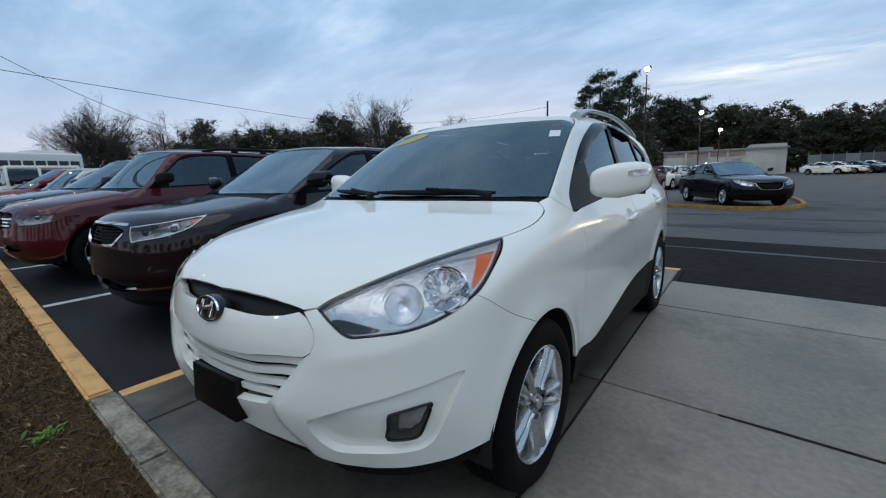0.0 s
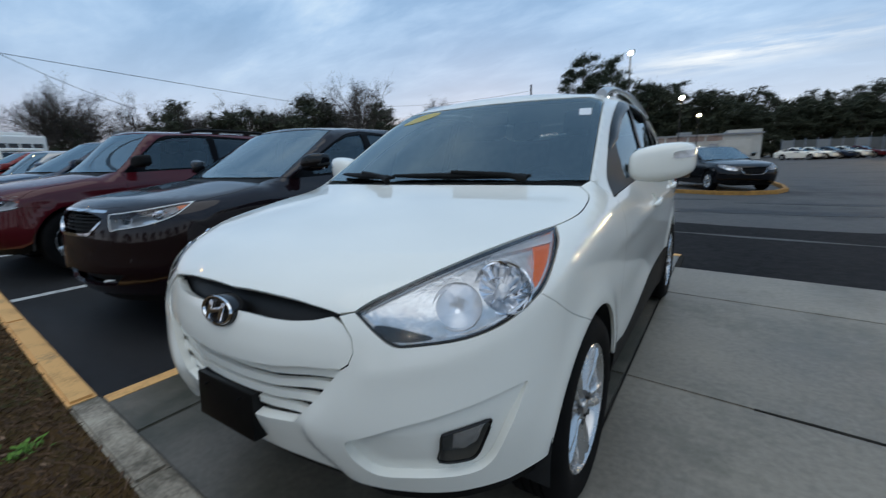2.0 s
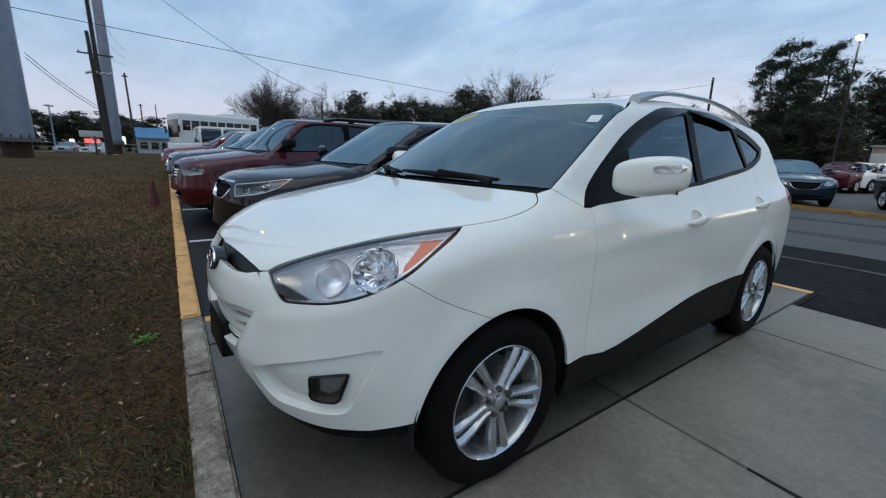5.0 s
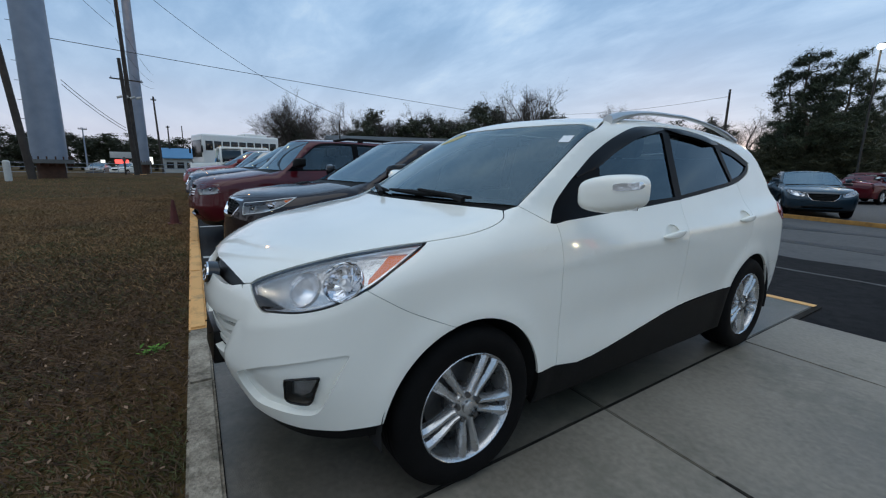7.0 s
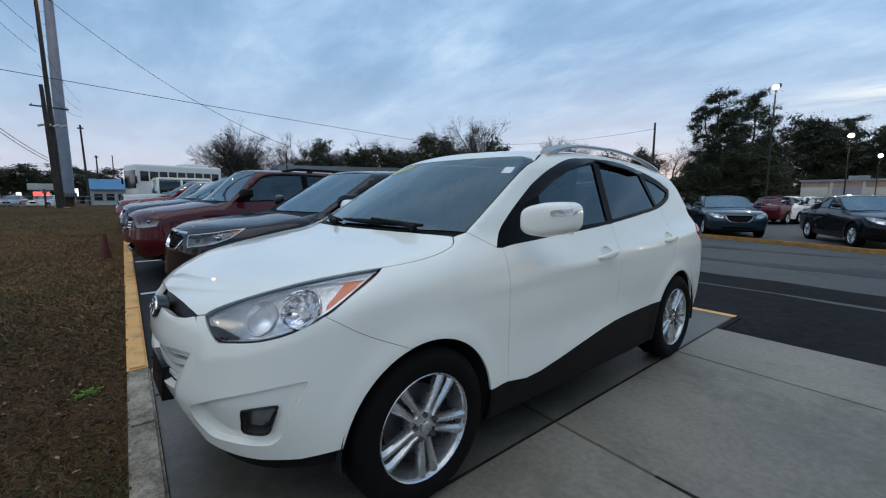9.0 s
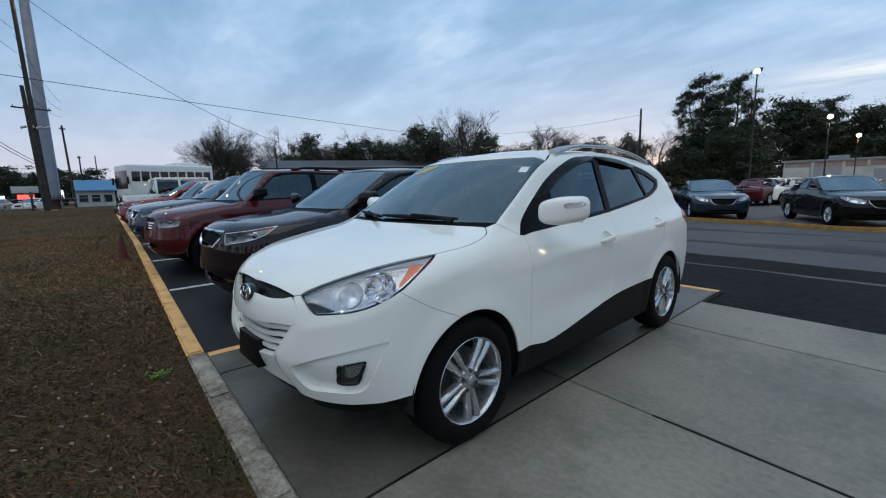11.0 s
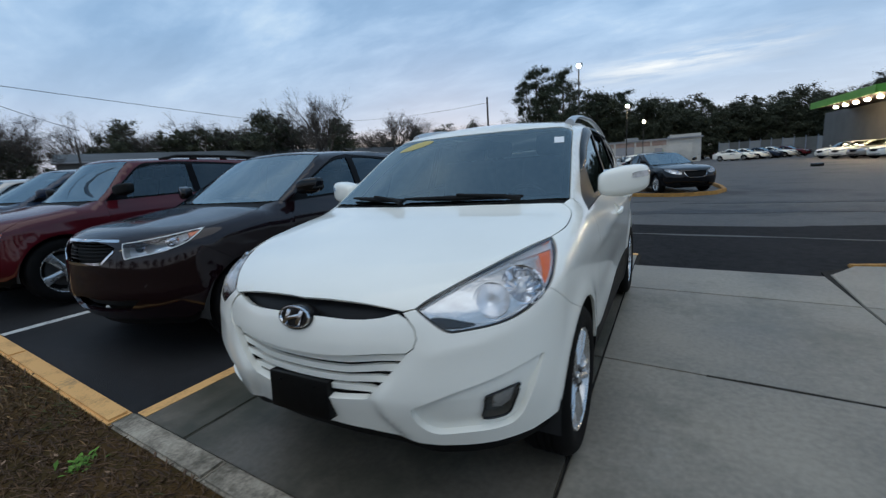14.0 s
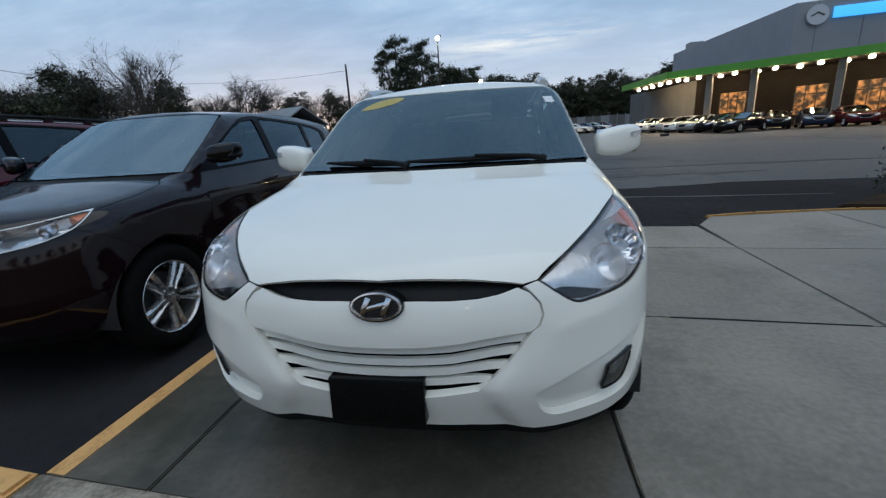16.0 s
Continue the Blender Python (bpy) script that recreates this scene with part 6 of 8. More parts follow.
def plain_car(paintm, length, half, axles, tyre, roof, hoodz, kind, step=0.11, rim=None, spokes="ten", lamp=None, tallness=1.0):
    """A crossover, an older tall wagon or a saloon, by its main sizes."""
    y1, y2 = axles
    arch = tyre + 0.045
    suv = kind != "saloon"
    hf, hc = hoodz
    cy = y1 + (0.26 if suv else 0.50)
    rt = roof
    belt = hc - 0.02 if suv else hc + 0.0
    wsl = 0.86 if kind == "suv" else (0.60 if kind == "wagon" else 0.95)
    L = length
    end = L - 0.45 if suv else L - 1.05
    sh = Shell(length=L, half=half, axles=axles, tyre=tyre, arch=arch, floor=0.20, edge=0.13, crown=0.05, bow=0.098 if kind == "suv" else 0.075,
               cabmid=y1 + 1.5, wsbow=0.14, crease=(hc - 0.30, 0.03), waist=0.015,
               section=keyed((0.2, -0.05), (0.35, -0.02), (0.6, 0), (hc - 0.2, 0), (hc - 0.05, -0.02), (hc + 0.05, -0.06), (hc + 0.15, -0.12)),
               plan=keyed((0, -0.11 if suv else -0.07), (0.4, -0.03 if suv else -0.018), (y1, 0), (y2 - 0.4, 0), (y2, -0.012), (L, -0.08)),
               nose=keyed((0.2, 0.22 if suv else 0.12), (0.32, 0.12 if suv else 0.05), (0.45, 0.03 if suv else 0.01), (0.55, 0.0), (0.65, 0.01), (hf - 0.12, 0.04), (hf, 0.09), (hf + 0.1, 0.2)),
               hood=keyed((0, hf), (0.15, hf + 0.035), (0.4, hf + 0.45 * (hc - hf)), (0.8, hf + 0.78 * (hc - hf)), (cy, hc), (cy + 0.5, hc), (L - 0.8, belt + 0.04), (L, belt)),
               tail=keyed((0.2, L - 0.15), (0.45, L - 0.02), (0.7, L), (hc, L - 0.05), (hc + 0.2, L - 0.15)),
               cab=keyed((0.9, half - 0.03), (hc - 0.05, half - 0.05), (hc + 0.1, half - 0.10), ((hc + rt) / 2 + 0.05, half - 0.17), (rt, half - 0.25), (rt + 0.1, half - 0.3)),
               ws=keyed((hc - 0.15, cy - 0.28), (hc, cy), (rt - 0.04, cy + wsl), (rt + 0.08, cy + wsl + 0.2)),
               roof=keyed((cy + 0.4, rt - 0.10), (cy + wsl, rt - 0.035), (cy + wsl + 0.5, rt - 0.005), (cy + wsl + 0.9, rt), (end - 0.5, rt - 0.04), (end, rt - 0.09), (L, rt - 0.25)),
               back=keyed((hc - 0.1, (L - 0.02) if suv else L - 0.42), (hc + 0.1, (L - 0.12) if suv else L - 0.62), (rt - 0.1, end), (rt, end - 0.15)))
    c = dict(shell=sh, paint=paintm, step=step, ws_z=(hc + 0.005, rt - 0.065), pillar=0.06)
    tipx, tipy = half - 0.10, y1 - (0.17 if suv else 0.34)
    lz = hf - 0.02
    if kind == "wagon":
        c["lamp_top"] = [(0.50, 0.115, lz), (0.62, 0.16, lz + 0.005), (0.72, 0.22, lz + 0.01), (half - 0.09, 0.36, lz + 0.015)]
        c["lamp_low"] = [(half - 0.09, 0.36, lz + 0.015), (half - 0.04, 0.38, lz - 0.06), (half - 0.05, 0.33, lz - 0.13), (0.78, 0.22, lz - 0.165), (0.66, 0.15, lz - 0.175), (0.56, 0.10, lz - 0.17),
                         (0.50, 0.085, lz - 0.09), (0.50, 0.115, lz)]
    elif suv:
        ty = y1 - 0.28
        c["lamp_top"] = [(0.44, 0.125, lz - 0.012), (0.58, 0.190, lz + 0.008), (0.72, 0.310, lz + 0.026), (tipx, ty, lz + 0.050)]
        c["lamp_low"] = [(tipx, ty, lz + 0.050), (tipx + 0.028, ty - 0.08, lz + 0.010), (tipx + 0.022, ty - 0.18, lz - 0.040), (0.780, 0.255, lz - 0.080), (0.66, 0.175, lz - 0.108),
                         (0.54, 0.125, lz - 0.130), (0.475, 0.108, lz - 0.138), (0.44, 0.125, lz - 0.012)]
        c["trim"] = True
    else:
        c["lamp_top"] = [(0.42, 0.115, lz - 0.005), (0.56, 0.20, lz + 0.025), (0.70, 0.37, lz + 0.058), (tipx, tipy, lz + 0.085)]
        c["lamp_low"] = [(tipx, tipy, lz + 0.085), (tipx + 0.035, tipy - 0.10, lz + 0.035), (tipx + 0.03, tipy - 0.22, lz - 0.01), (tipx - 0.06, 0.24, lz - 0.085), (0.62, 0.15, lz - 0.125),
                         (0.52, 0.105, lz - 0.135), (0.46, 0.09, lz - 0.115), (0.42, 0.115, lz - 0.005)]
    tx, ty = c["lamp_top"][-1][:2]
    c["hood_side"] = [(tx + 0.015, ty + 0.18), (tx + 0.01, cy - 0.22), (tx - 0.02, cy - 0.06), (tx - 0.09, cy + 0.03)]
    xi = c["lamp_top"][0][0]
    c["hood_front"] = [(0, 0.090), (xi * 0.5, 0.095), (xi - 0.03, 0.112)]
    wt_y = cy + wsl
    c["ditch"] = [(half - 0.30, wt_y + 0.30), (half - 0.295, wt_y + 0.7), (half - 0.30, (wt_y + end) / 2 + 0.35), (half - 0.33, end - 0.05)]
    by = belt + 0.01
    mid = y1 + (y2 - y1) * 0.60
    re = y2 - 0.22
    qe = (L - 0.75) if suv else (y2 + 0.15)
    f0 = cy + (0.27 if suv else 0.20)
    up = rt - 0.085
    c["dlo_top"] = [(f0, by), (cy + 0.25 + 0.5 * wsl, by + 0.5 * (up - by)), (wt_y + 0.20, up - 0.045), (min(wt_y + 0.44, mid - 0.04), up - 0.005), (mid, up), (re, up - 0.05), (qe - 0.15, up - 0.11 if suv else up - 0.2), (qe, up - 0.17 if suv else by + 0.10)]
    c["dlo_low"] = [(qe, up - 0.17 if suv else by + 0.10), (qe - 0.10, by + 0.09 if suv else by + 0.055), (re, by + 0.05), (mid, by + 0.03), (f0 + 0.5, by + 0.012), (f0, by)]
    sl = 0.36
    az = tyre + arch * math.sin(radians(25))
    c["doors"] = dict(front=[(f0 - 0.01, by - 0.008), (y1 + arch + 0.10, sl)], mid=[(mid, by + 0.028), (mid - 0.01, sl)],
                      rear=[(re + 0.03, by + 0.045), (re + 0.03, by - 0.12), (re - 0.02, tyre + arch + 0.05), (y2 - arch * math.cos(radians(25)) - 0.004, az)])
    c["sill"] = [(y1 + arch + 0.10, sl), (mid - 0.01, sl), (y2 - arch - 0.14, sl + 0.02), (y2 - arch * 0.9, az)]
    c["clad"] = [(y1 + arch + 0.02, sl - 0.002), (mid, sl - 0.002), (y2 - arch - 0.14, sl + 0.018), (y2 - arch - 0.012, az - 0.03), (y2 - arch - 0.012, 0.25), (y2 - arch - 0.2, 0.215), (y1 + arch + 0.2, 0.215), (y1 + arch + 0.02, 0.25)]
    c["cladmat"] = BLACKPL if suv else paintm
    c["arch_z"] = sl
    l2 = c["lamp_low"][2]
    sa = 112
    sp = (y1 + arch * math.cos(radians(sa)), tyre + arch * math.sin(radians(sa)))
    c["bumper_seam"] = [(l2[1], l2[2]), ((l2[1] + sp[0]) / 2 + 0.02, (l2[2] + sp[1]) / 2), sp]
    fu = f0 + 0.36
    wy = keyed(*sorted(set(c["dlo_top"])))
    wl = keyed(*sorted(set(c["dlo_low"])))

    def pane(a, b, n=5):
        ys = np.linspace(a, b, n)
        lo_ = [(float(y), float(wl(y)) + 0.022) for y in ys]
        hi_ = [(float(y), float(wy(y)) - 0.024) for y in ys[::-1]]
        return lo_ + hi_
    c["panes"] = [pane(f0 + 0.26, mid - 0.05), pane(mid + 0.05, re + 0.0), pane(re + 0.07, qe - 0.09, 4)]
    c["handles"] = [(mid - 0.22, by - 0.13), (re - 0.16, by - 0.10)]
    c["mirror"] = (f0 + 0.16, by + 0.12)
    c["fascia_top"] = [fz(sh, x, hf - 0.01) for x in (0, xi * 0.5)] + [fz(sh, xi - 0.03, lz)]
    fl = 0.355 if suv else 0.285
    c["fascia_low"] = [(half - 0.045, y1 - arch * 0.93 - 0.06, fl + 0.06), (half - 0.12, 0.32, fl + 0.02)] + [fz(sh, x, fl) for x in (0.66, 0.5, 0.3, 0)]
    gt, gb = (hf - 0.035, hf - 0.235) if kind == "wagon" else (hf - 0.022, hf - 0.190)
    if kind == "saloon":
        gt, gb = hf - 0.05, hf - 0.27
        c["grilles"] = [[fz(sh, x, z) for x, z in ((0, gb), (0.24, gb + 0.01), (0.36, gb + 0.10), (0.39, gt), (0.2, gt), (0, gt))],
                        [fz(sh, x, z) for x, z in ((0, 0.31), (0.46, 0.32), (0.52, 0.38), (0, 0.39))]]
        c["slats"] = [("grille_slat", BLACKPL, [(0, z), (0.2, z), (0.33, z)], 0.014, -0.02) for z in (gb + 0.05, gb + 0.09, gb + 0.13, gb + 0.17)]
        c["slats"].append(("grille_surround", CHROME, [(0, gb - 0.004), (0.22, gb + 0.004), (0.30, gb + 0.04), (0.36, gb + 0.11), (0.40, gb + 0.20)], 0.016, 0.006))
    elif kind == "wagon":
        c["grilles"] = [[fz(sh, x, z) for x, z in ((0, gb), (0.40, gb + 0.01), (0.44, gt), (0.2, gt), (0, gt))],
                        [fz(sh, x, z) for x, z in ((0, 0.44), (0.5, 0.45), (0.55, 0.54), (0, 0.55))]]
        c["slats"] = [("grille_slat", CHROME, [(0, z), (0.2, z), (0.415, z)], 0.020, -0.008) for z in (gb + 0.035, gb + 0.075, gb + 0.115)]
    else:
        c["grilles"] = [[fz(sh, x, z) for x, z in ((0, gb), (0.28, gb + 0.006), (0.385, gb + 0.095), (0.40, gt - 0.01), (0.2, gt), (0, gt))],
                        [fz(sh, x, z) for x, z in ((0, 0.43), (0.44, 0.44), (0.56, 0.53), (0, 0.55))]]
        c["slats"] = [("grille_slat", BLACKPL, [(0, z), (0.2, z), (0.32, z)], 0.010, -0.03) for z in (gb + 0.03, gb + 0.06, gb + 0.09, gb + 0.12, gb + 0.15)]
        c["slats"] += [("grille_surround", CHROME, [(0, gb - 0.006), (0.20, gb - 0.004), (0.285, gb + 0.002), (0.39, gb + 0.09)], 0.022, 0.006),
                       ("grille_surround", CHROME, [(0, gt + 0.006), (0.20, gt + 0.006), (0.41, gt - 0.004)], 0.026, 0.006)]
    lt, ll = c["lamp_top"], c["lamp_low"]
    if kind != "saloon":
        c["amber"] = [tuple(0.5 * (a + b) for a, b in zip(lt[2], lt[3])), tuple(0.93 * a + 0.07 * b for a, b in zip(lt[3], lt[2])), ll[1],
                      tuple(0.6 * a + 0.4 * b for a, b in zip(ll[1], ll[2]))]
        c["amber"] = [(p[0] - 0.006, p[1], p[2] - 0.006) for p in c["amber"]]
    m1 = [0.5 * (a + b) for a, b in zip(lt[2], ll[3])]
    m2 = [0.5 * (a + b) for a, b in zip(lt[1], ll[5])]
    c["bowls"] = [(m1[0] - 0.01, m1[1] + 0.05, m1[2], 0.045, REFLECT), (m2[0], m2[1] + 0.04, m2[2], 0.04, REFLECT)]
    if kind == "saloon":
        c["mirror_size"] = (0.10, 0.095, 0.062, 0.07)
    c["glass"] = ROWGLASS
    c["housing"] = LAMPGREY if kind == "wagon" else lamp or LAMPCHROME
    c["seat_y"] = cy + 1.05
    c["seat_z"] = 0.72 if suv else 0.50
    c["back_glass"] = (hc + 0.06, rt - 0.14)
    c["bumper_z"] = 0.60
    c["wheels"] = wheel_meshes(tyre, rim or tyre - 0.12, spokes)
    return c

# ---------------------------------------------------------------- the parked cars
spec = crossover()
hero = make_car(spec, "white_crossover", "glossy white compact crossover parked on the concrete pad", pose(0, 0, 0))
dress_crossover(hero, spec)

ROW = "cars parked along the kerb"
suv = plain_car(MAROON, 4.69, 0.935, (0.84, 3.54), 0.362, 1.67, (1.00, 1.15), "suv", spokes="twin")
suv["mirrormat"] = BLACKP
make_car(suv, "dark_suv", "dark maroon-black midsize SUV with chrome-edged grille", pose(-2.80, 0.43, 0.018), ROW)
wag = plain_car(RED, 4.95, 0.945, (0.84, 3.74), 0.375, 1.70, (0.96, 1.14), "wagon", spokes="five")
wag["mirrormat"] = BLACKPL
red_suv = make_car(wag, "red_suv", "dark red older SUV with barred chrome grille", pose(-5.86, 0.28, 0.12), ROW)
roof_rack(red_suv, wag["shell"], 0.60, 2.25, 4.25, BLACKPL)
blu = plain_car(NAVY, 4.55, 0.92, (0.92, 3.55), 0.350, 1.62, (0.90, 1.08), "suv", spokes="five")
make_car(blu, "blue_suv", "dark blue crossover parked in the row", pose(-8.65, 0.38, 0.21), ROW)
sil = plain_car(SILVER, 4.70, 0.91, (0.94, 3.68), 0.335, 1.52, (0.84, 1.01), "wagon", spokes="five")
make_car(sil, "silver_wagon", "beige-silver wagon parked in the row", pose(-11.4, 0.55, 0.256), ROW)
rd2 = plain_car(BRIGHTRED, 4.55, 0.90, (0.92, 3.60), 0.340, 1.60, (0.92, 1.08), "suv", spokes="five")
make_car(rd2, "red_crossover", "bright red small crossover parked in the row", pose(-14.2, 0.60, 0.27), ROW)

LOT = "cars parked across the lane"
sal = plain_car(TEAL, 4.87, 0.92, (0.97, 3.80), 0.338, 1.50, (0.83, 1.02), "saloon", step=0.14, spokes="ten")
blue_saloon = make_car(sal, "blue_saloon", "slate blue saloon with black grille and chrome wing", pose(-2.05, 16.75, -0.02, 0, 0, 27), LOT)
sal = plain_car(BLACKP, 4.87, 0.92, (0.97, 3.80), 0.338, 1.50, (0.83, 1.02), "saloon", step=0.14, spokes="ten")
black_saloon = make_car(sal, "black_saloon", "glossy black saloon with chrome-winged grille on the island", pose(2.02, 15.75, -0.02, 0, 0, 28), LOT)


# ---------------------------------------------------------------- trees
def leaf_cloud(name, centres, spread, per, size, material, seed, squash=0.7, thin=0.35):
    """Many small leaf blades gathered loosely round the given centres, thinning outward."""
    rng = np.random.default_rng(seed)
    c = np.repeat(np.asarray(centres, float), per, axis=0)
    n = len(c)
    rad = np.repeat(np.asarray(spread, float), per)
    p = c + rng.normal(0, 0.55, (n, 3)) * rad[:, None] * [1, 1, squash]
    u = rng.normal(0, 1, (n, 3))
    u /= np.linalg.norm(u, axis=1, keepdims=True)
    v = np.cross(u, rng.normal(0, 1, (n, 3)))
    v /= np.linalg.norm(v, axis=1, keepdims=True)
    s = size * rng.uniform(0.5, 1.4, n)[:, None]
    V = np.stack([p - u * s, p + v * s * thin, p + u * s], 1).reshape(-1, 3)
    return mesh_of(name, V, [(3 * i, 3 * i + 1, 3 * i + 2) for i in range(n)], material, False)


def limbs(rng, h, r0, lean, n, low, reach, rise):
    """A trunk and its limbs as one branching mesh; returns it with the limb ends."""
    top = Vector((lean[0] * h, lean[1] * h, h))
    pts = [Vector((0, 0, -0.1))]
    for k in range(1, 7):
        t = k / 6
        pts.append(top * t + Vector((rng.normal(0, 0.02 * h), rng.normal(0, 0.02 * h), 0)) * (1 if k < 6 else 0))
    bm = tube(pts, [r0 * (1 - 0.85 * k / 6) for k in range(7)], 8)
    ends = []
    for i in range(n):
        t = low + (1 - low) * (i + rng.uniform(0, 1)) / n
        k = min(int(t * 6), 5)
        a = pts[k].lerp(pts[k + 1], t * 6 - k)
        ang = rng.uniform(0, 2 * math.pi)
        ln = reach * (1 - 0.55 * (t - low) / (1 - low)) * rng.uniform(0.6, 1.15)
        b = a + Vector((math.cos(ang) * ln, math.sin(ang) * ln, rise * ln * rng.uniform(0.5, 1.3)))
        m = a.lerp(b, 0.5) + Vector((0, 0, 0.06 * ln))
        add_cyl(bm, a, m, r0 * 0.30 * (1.1 - t), r0 * 0.18 * (1.1 - t), 5, False)
        add_cyl(bm, m, b, r0 * 0.18 * (1.1 - t), r0 * 0.05, 5, False)
        ends += [m, b, a.lerp(b, 0.78)]
    return bm, ends, top


def twig_cloud(name, tips, h, seed):
    """Fine twigs that stand off the branch ends."""
    rng = np.random.default_rng(seed)
    c = np.repeat(np.array([tuple(t) for t in tips]), 5, axis=0)
    n = len(c)
    d = rng.normal(0, 1, (n, 3)) + [0, 0, 0.35]
    d /= np.linalg.norm(d, axis=1, keepdims=True)
    p = c + rng.normal(0, 0.012 * h, (n, 3))
    q = p + d * (h * rng.uniform(0.025, 0.07, n))[:, None]
    v = np.cross(d, rng.normal(0, 1, (n, 3)))
    v *= (0.0007 * h) / np.linalg.norm(v, axis=1, keepdims=True)
    V = np.stack([p - v, p + v, q], 1).reshape(-1, 3)
    return mesh_of(name, V, [(3 * i, 3 * i + 1, 3 * i + 2) for i in range(n)], TWIG, False)


def make_tree(kind, h, seed, label):
    rng = np.random.default_rng(seed)
    t = thing(kind, label, "tree")
    if kind == "pine_tree":
        bm, ends, top = limbs(rng, h, h * 0.018, (rng.normal(0, 0.03), rng.normal(0, 0.03)), 30, 0.30, h * 0.23, 0.30)
        cs = [e + Vector(rng.normal(0, 0.014 * h, 3)) for e in ends if rng.uniform() < 0.9] + [top, top * 0.97]
        sp = [h * rng.uniform(0.030, 0.062) for _ in cs]
        part("trunk", bm, BARK, t)
        part("crown", leaf_cloud("crown", cs, sp, 160, h * 0.011, PINE, seed, 0.75, 0.22), None, t)
        part("inner_crown", leaf_cloud("inner_crown", cs, [0.6 * q for q in sp], 20, h * 0.020, PINE, seed + 1, 0.6, 0.5), None, t)
    elif kind == "evergreen_tree":
        bm, ends, top = limbs(rng, h, h * 0.028, (rng.normal(0, 0.03), rng.normal(0, 0.03)), 18, 0.06, h * 0.34, 0.5)
        cs = [e + Vector(rng.normal(0, 0.045 * h, 3)) for e in ends + [top] for _ in range(3)]
        sp = [h * rng.uniform(0.040, 0.085) for _ in cs]
        part("trunk", bm, BARK, t)
        part("crown", leaf_cloud("crown", cs, sp, 46, h * 0.013, OAK, seed, 0.8, 0.45), None, t)
        part("inner_crown", leaf_cloud("inner_crown", cs, [0.7 * q for q in sp], 10, h * 0.035, OAK, seed + 1, 0.8, 0.5), None, t)
    else:
        dome = seed == 31
        fork = 0.36 if dome else 0.30
        bm = tube([(0, 0, -0.1), (0.01 * h, 0, h * 0.2), (0, 0.01 * h, h * fork)], [h * 0.022, h * 0.017, h * 0.012], 7)
        tw = bmesh.new()
        queue, tips = [], []
        for i in range(11 if dome else 6):
            a = rng.uniform(0, 2 * math.pi)
            w = rng.uniform(0.35, 1.1) if dome else rng.uniform(0.12, 0.55)
            d = Vector((math.cos(a) * w, math.sin(a) * w, 1.0)).normalized()
            queue.append((Vector((0, 0, h * rng.uniform(0.14, fork))), d, h * (0.22 if dome else 0.27), h * 0.0085, 0))
        while queue:
            p, d, ln, r, lev = queue.pop()
            q = p + d * ln
            add_cyl(tw, p, q, r, r * 0.62, 4 if lev < 2 else 3, False)
            if lev >= 2:
                tips.append(q)
            if lev < 4:
                for k in range(3):
                    e = (d + Vector(rng.normal(0, 0.34 if dome else 0.40, 3)) + Vector((0, 0, 0.06))).normalized()
                    queue.append((p.lerp(q, rng.uniform(0.5, 1.0)), e, ln * rng.uniform(0.55, 0.82), max(r * 0.56, h * 0.0011), lev + 1))
        part("trunk", bm, BARK, t)
        part("branchwork", tw, TWIG, t, smooth=False)
        part("twig_haze", twig_cloud("twig_haze", tips, h, seed), None, t)
    return t


def at(az, dist):
    """A place by its bearing from the pad's corner and its distance."""
    return 2.1 + dist * math.sin(radians(az)), -0.4 + dist * math.cos(radians(az))


KIT = {"pine_tree": [make_tree("pine_tree", 10.0, s, "tall pine with clumped dark needles against the sky") for s in (11, 12, 13)],
       "evergreen_tree": [make_tree("evergreen_tree", 8.0, s, "dark broadleaf evergreen at the lot's far edge") for s in (21, 22, 23, 24)],
       "bare_tree": [make_tree("bare_tree", 8.0, s, "leafless winter tree with fine branches") for s in (31, 32, 33, 34)]}
used = set()
trng = np.random.default_rng(7)


def plant(kind, az, el, dist, wide=1.0, base=0.0, pick=None):
    x, y = at(az, dist)
    h = 1.3 + dist * math.tan(radians(el)) - base
    k = int(trng.integers(1 if kind == "bare_tree" else 0, len(KIT[kind])))
    k = k if pick is None else pick
    src = KIT[kind][k]
    s = h / float(np.percentile([v.co.z for o in src.children for v in o.data.vertices], 99.2))
    m = Matrix.Translation((x, y, -0.12)) @ Matrix.Rotation(trng.uniform(0, 6.28), 4, "Z") @ Matrix.Diagonal((s * wide, s * wide, s, 1))
    if (kind, k) not in used:
        used.add((kind, k))
        src.matrix_world = m
        return src
    ob = copy_thing(src, m)
    ob.scale = (s * wide, s * wide, s)
    return ob


